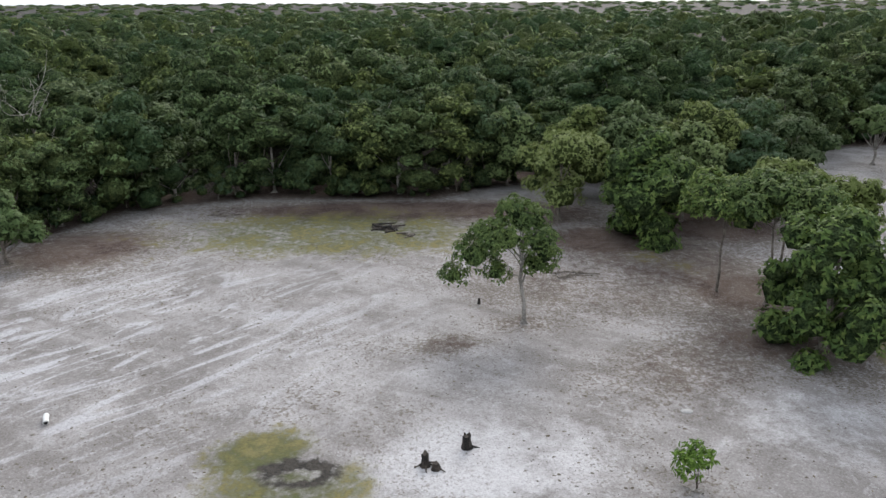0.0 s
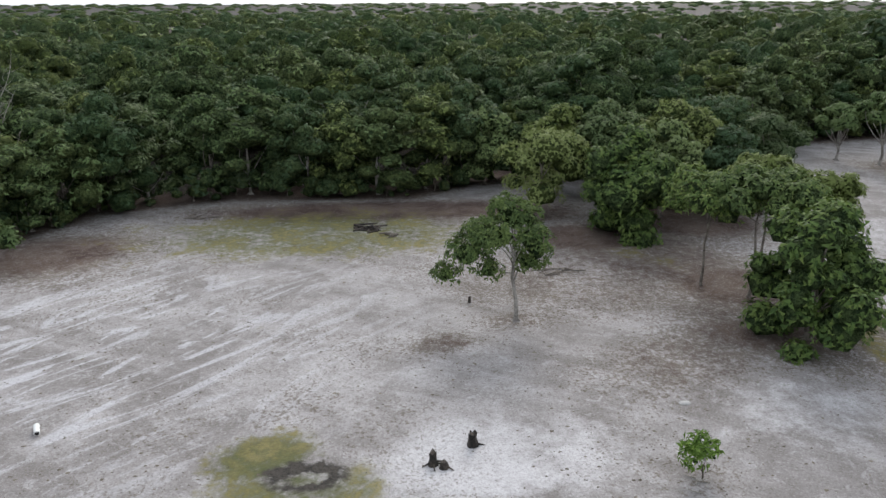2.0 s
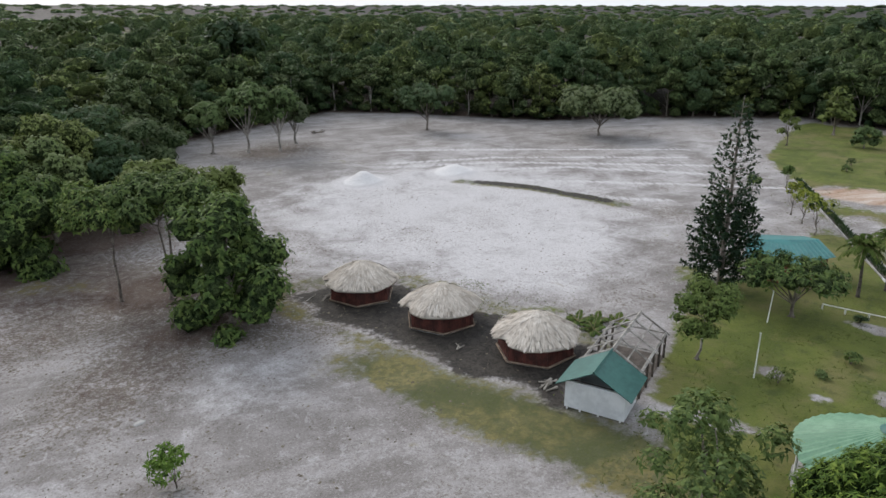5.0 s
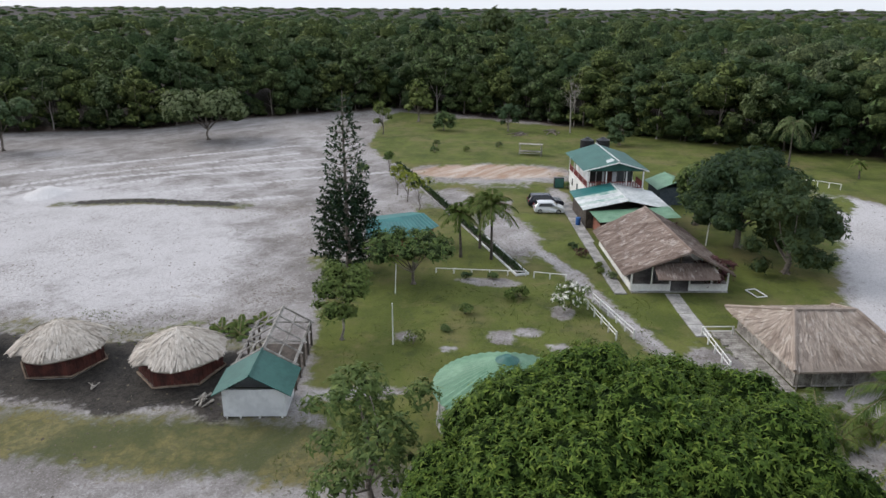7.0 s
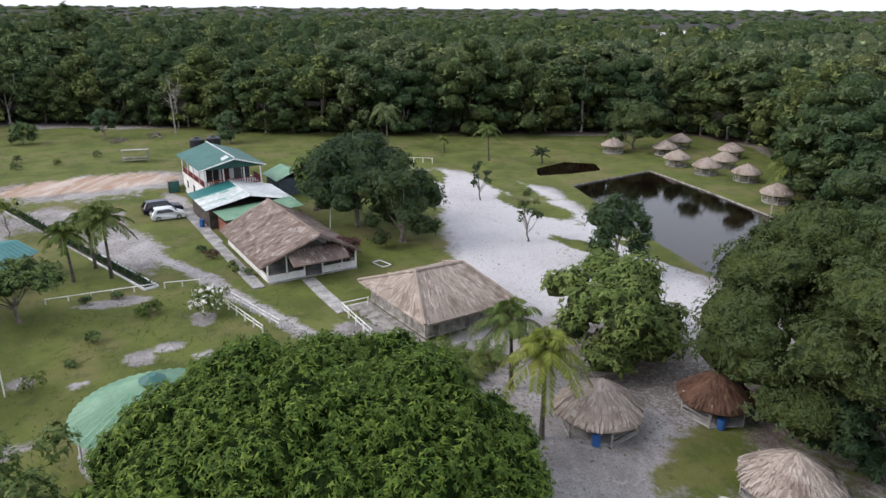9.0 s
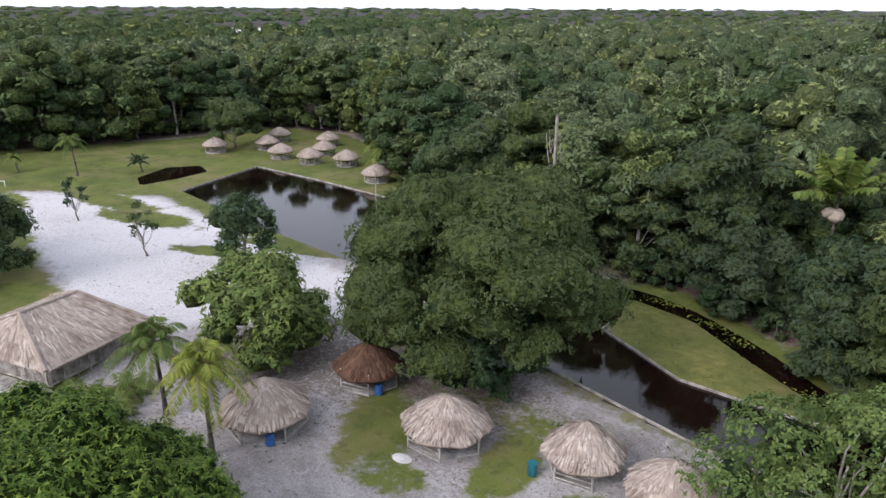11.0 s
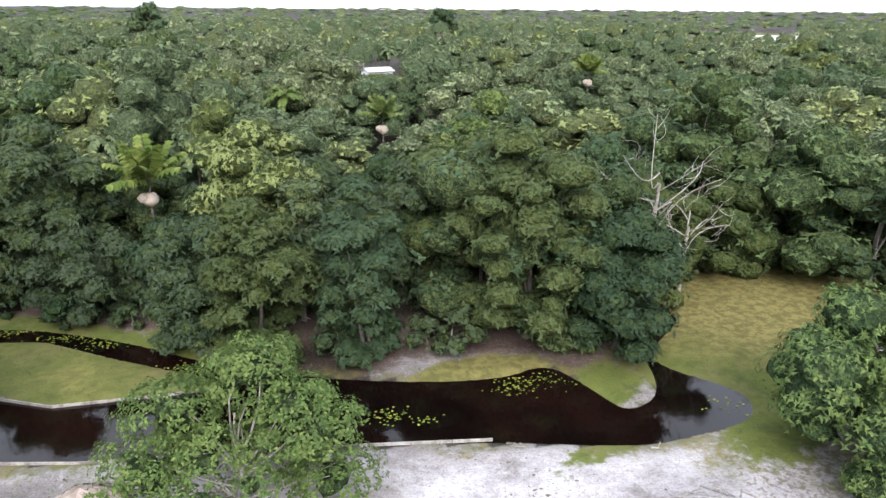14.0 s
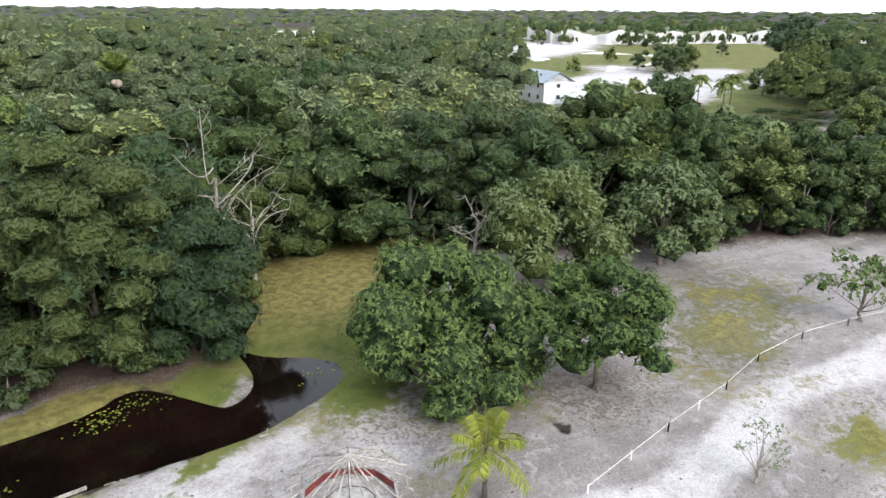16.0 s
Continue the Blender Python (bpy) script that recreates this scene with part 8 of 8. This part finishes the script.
def sand_bank(x, y, rx, ry, h, turn, seed, label="white sand bank of a far pit"):
    g = np.random.default_rng(seed)
    n, k = 22, 16
    v = []
    for i in range(n):
        for j in range(k):
            a, r = i * 2 * math.pi / n, (j / (k - 1))
            f = 1 + 0.22 * math.sin(3 * a + seed) + 0.12 * math.sin(7 * a + 2 * seed)
            z = h * max(0.0, 1 - r ** 1.5) * (1 + 0.25 * math.sin(5 * a + 9 * r + seed)) - 0.25 * r + 0.12
            v.append((math.cos(a) * r * rx * f, math.sin(a) * r * ry * f, z))
    q = [(i * k + j, ((i + 1) % n) * k + j, ((i + 1) % n) * k + j + 1, i * k + j + 1) for i in range(n) for j in range(k - 1)]
    ob = new("sand_bank", mesh_from("sand_bank", v, q, M["sand_heap"], True))
    ob.matrix_world = pose(x, y, 0, 0, 0, turn)
    tagged(ob, label, "sand bank", "sand banks of the far pit")


for k, (x, y, rx, ry, h, t) in enumerate(((-212, -82, 16, 22, 0.12, -20), (-194, -104, 8, 10, 0.25, 0), (-330, -185, 14, 6, 0.8, 30), (-400, -182, 5, 16, 1.0, 25), (-418, -215, 6, 18, 1.4, 30), (-400, -150, 4, 12, 0.8, 15),
                                         (-432, -250, 7, 12, 1.6, 30), (-252, -70, 10, 4, 1.8, 40), (-268, -62, 10, 4, 2.0, 30), (-300, -130, 20, 5, 0.3, 20), (-345, -128, 24, 6, 0.3, 10))):
    sand_bank(x, y, rx, ry, h, t, k)
for k, (x, y, s) in enumerate(((-300, -120, 0.8), (-290, -104, 1.4), (-284, -98, 1.3), (-301, -98, 1.3), (-268, -134, 0.7), (-340, -150, 0.8), (-420, -120, 1.0), (-308, -104, 1.5), (-296, -110, 1.4), (-198, -72, 0.9), (-183, -74, 0.8), (-190, -88, 0.6), (-230, -52, 1.0), (-222, -46, 1.1), (-245, -48, 1.2), (-500, -210, 1.2), (-470, -180, 1.2), (-460, -260, 1.3))):
    std_tree(x, y, 8.5 * s, 4.4 * s, 0.2, "scattered tree in the open land beyond the woods", 500 + k, n=8, clusters=120, length=0.9, width=0.55)
for k, (x, y) in enumerate(((-188, -58), (-179, -49), (-196, -52))):
    palm(x, y, 7.5, 4.0, "coconut palm among the far houses", 60 + k, "palm", 14, 0.6, width=0.4, leaflets=14)


def escarpment():
    """The white cut face of the far pit with a flat scrub-grown top."""
    g = np.random.default_rng(31)
    line = np.array([(-690, -430), (-619, -376), (-520, -292), (-502, -262), (-540, -214), (-592, -184), (-640, -140), (-700, -80)], float)
    t = np.linspace(0, len(line) - 1, 150)
    px, py = np.interp(t, np.arange(len(line)), line[:, 0]), np.interp(t, np.arange(len(line)), line[:, 1])
    out = unit(np.c_[px, py])
    prof = ((-2, -0.5), (1.5, 1.5), (4, 4.2), (6.5, 7.5), (8, 10.2), (12, 11.6), (60, 12.0), (190, 12.5), (260, -1.0))
    prof = tuple((d, 0.86 * z) for d, z in prof)
    v, q = [], []
    for i in range(len(t)):
        gully = 5 * math.sin(i * 0.55) + 4 * math.sin(i * 1.37 + 1) + g.normal() * 1.6
        low = 0.62 + 0.38 * math.sin(i * 0.21 + 0.6) ** 2
        for k, (d, z) in enumerate(prof):
            d2 = d + (gully + g.normal() * 0.7 if k < 6 else 0)
            v.append((px[i] + out[i, 0] * d2, py[i] + out[i, 1] * d2, z * low + (0.3 * g.normal() if 0 < k < 6 else 0)))
    m = len(prof)
    for i in range(len(t) - 1):
        for k in range(m - 1):
            q.append((i * m + k, (i + 1) * m + k, (i + 1) * m + k + 1, i * m + k + 1))
    me = mesh_from("sand_cliff", v, q, M["sand_heap"])
    me.materials.append(M["grey_grass"])
    me.polygons.foreach_set("material_index", np.array([1 if k > 4 else 0 for i in range(len(t) - 1) for k in range(m - 1)], np.int32))
    tagged(new("sand_cliff", me), "white cut sand cliff of the far pit with a scrub-grown top", "sand cliff", kind="structure")
    n = 420
    k = g.uniform(0, len(t) - 1, n)
    d = 10 + 175 * g.random(n) ** 1.6
    ox, oy = np.interp(k, np.arange(len(t)), out[:, 0]), np.interp(k, np.arange(len(t)), out[:, 1])
    x, y = np.interp(k, np.arange(len(t)), px) + ox * d, np.interp(k, np.arange(len(t)), py) + oy * d
    canopy("cliff_scrub", x, y, scrub_models, g.uniform(0.3, 0.85, n), "dense green scrub on the top of the far sand cliff", 3.5)
    # scrub at the foot of the cliff and woods that frame the open land
    n = 420
    k = g.uniform(0, len(t) - 1, n)
    d = 6 - 30 * g.random(n)
    ox, oy = np.interp(k, np.arange(len(t)), out[:, 0]), np.interp(k, np.arange(len(t)), out[:, 1])
    x, y = np.interp(k, np.arange(len(t)), px) + ox * d, np.interp(k, np.arange(len(t)), py) + oy * d
    keep = (np.sin(k * 0.32) > 0.35) | ((k > 78) & (np.sin(k * 0.9) > -0.75))
    canopy("cliff_scrub", x[keep], y[keep], scrub_models, g.uniform(0.2, 0.5, keep.sum()), "green scrub at the foot of the far sand cliff", -1.5)


escarpment()


def lake(a0, a1, r0, r1, label):
    pts = [(r * math.sin(radians(a)), r * math.cos(radians(a)), 0.4) for r, aa in ((r0, (a0, (a0 + a1) / 2, a1)), (r1, (a1, (a0 + a1) / 2, a0))) for a in aa]
    # white sand colour stands for the sky's glare on the lake
    part_ob = part("water", slab(pts, 0.3), M["sand_heap"])
    tagged(part_ob, label, "sand flat", kind="structure")


lake(150.0, 156.2, 790, 1080, "far lake between the woods, sky glare given by white sand")
lake(128.5, 132, 760, 960, "far lake between the woods, sky glare given by white sand")
lake(217, 223.5, 640, 860, "far lake between the woods, sky glare given by white sand")
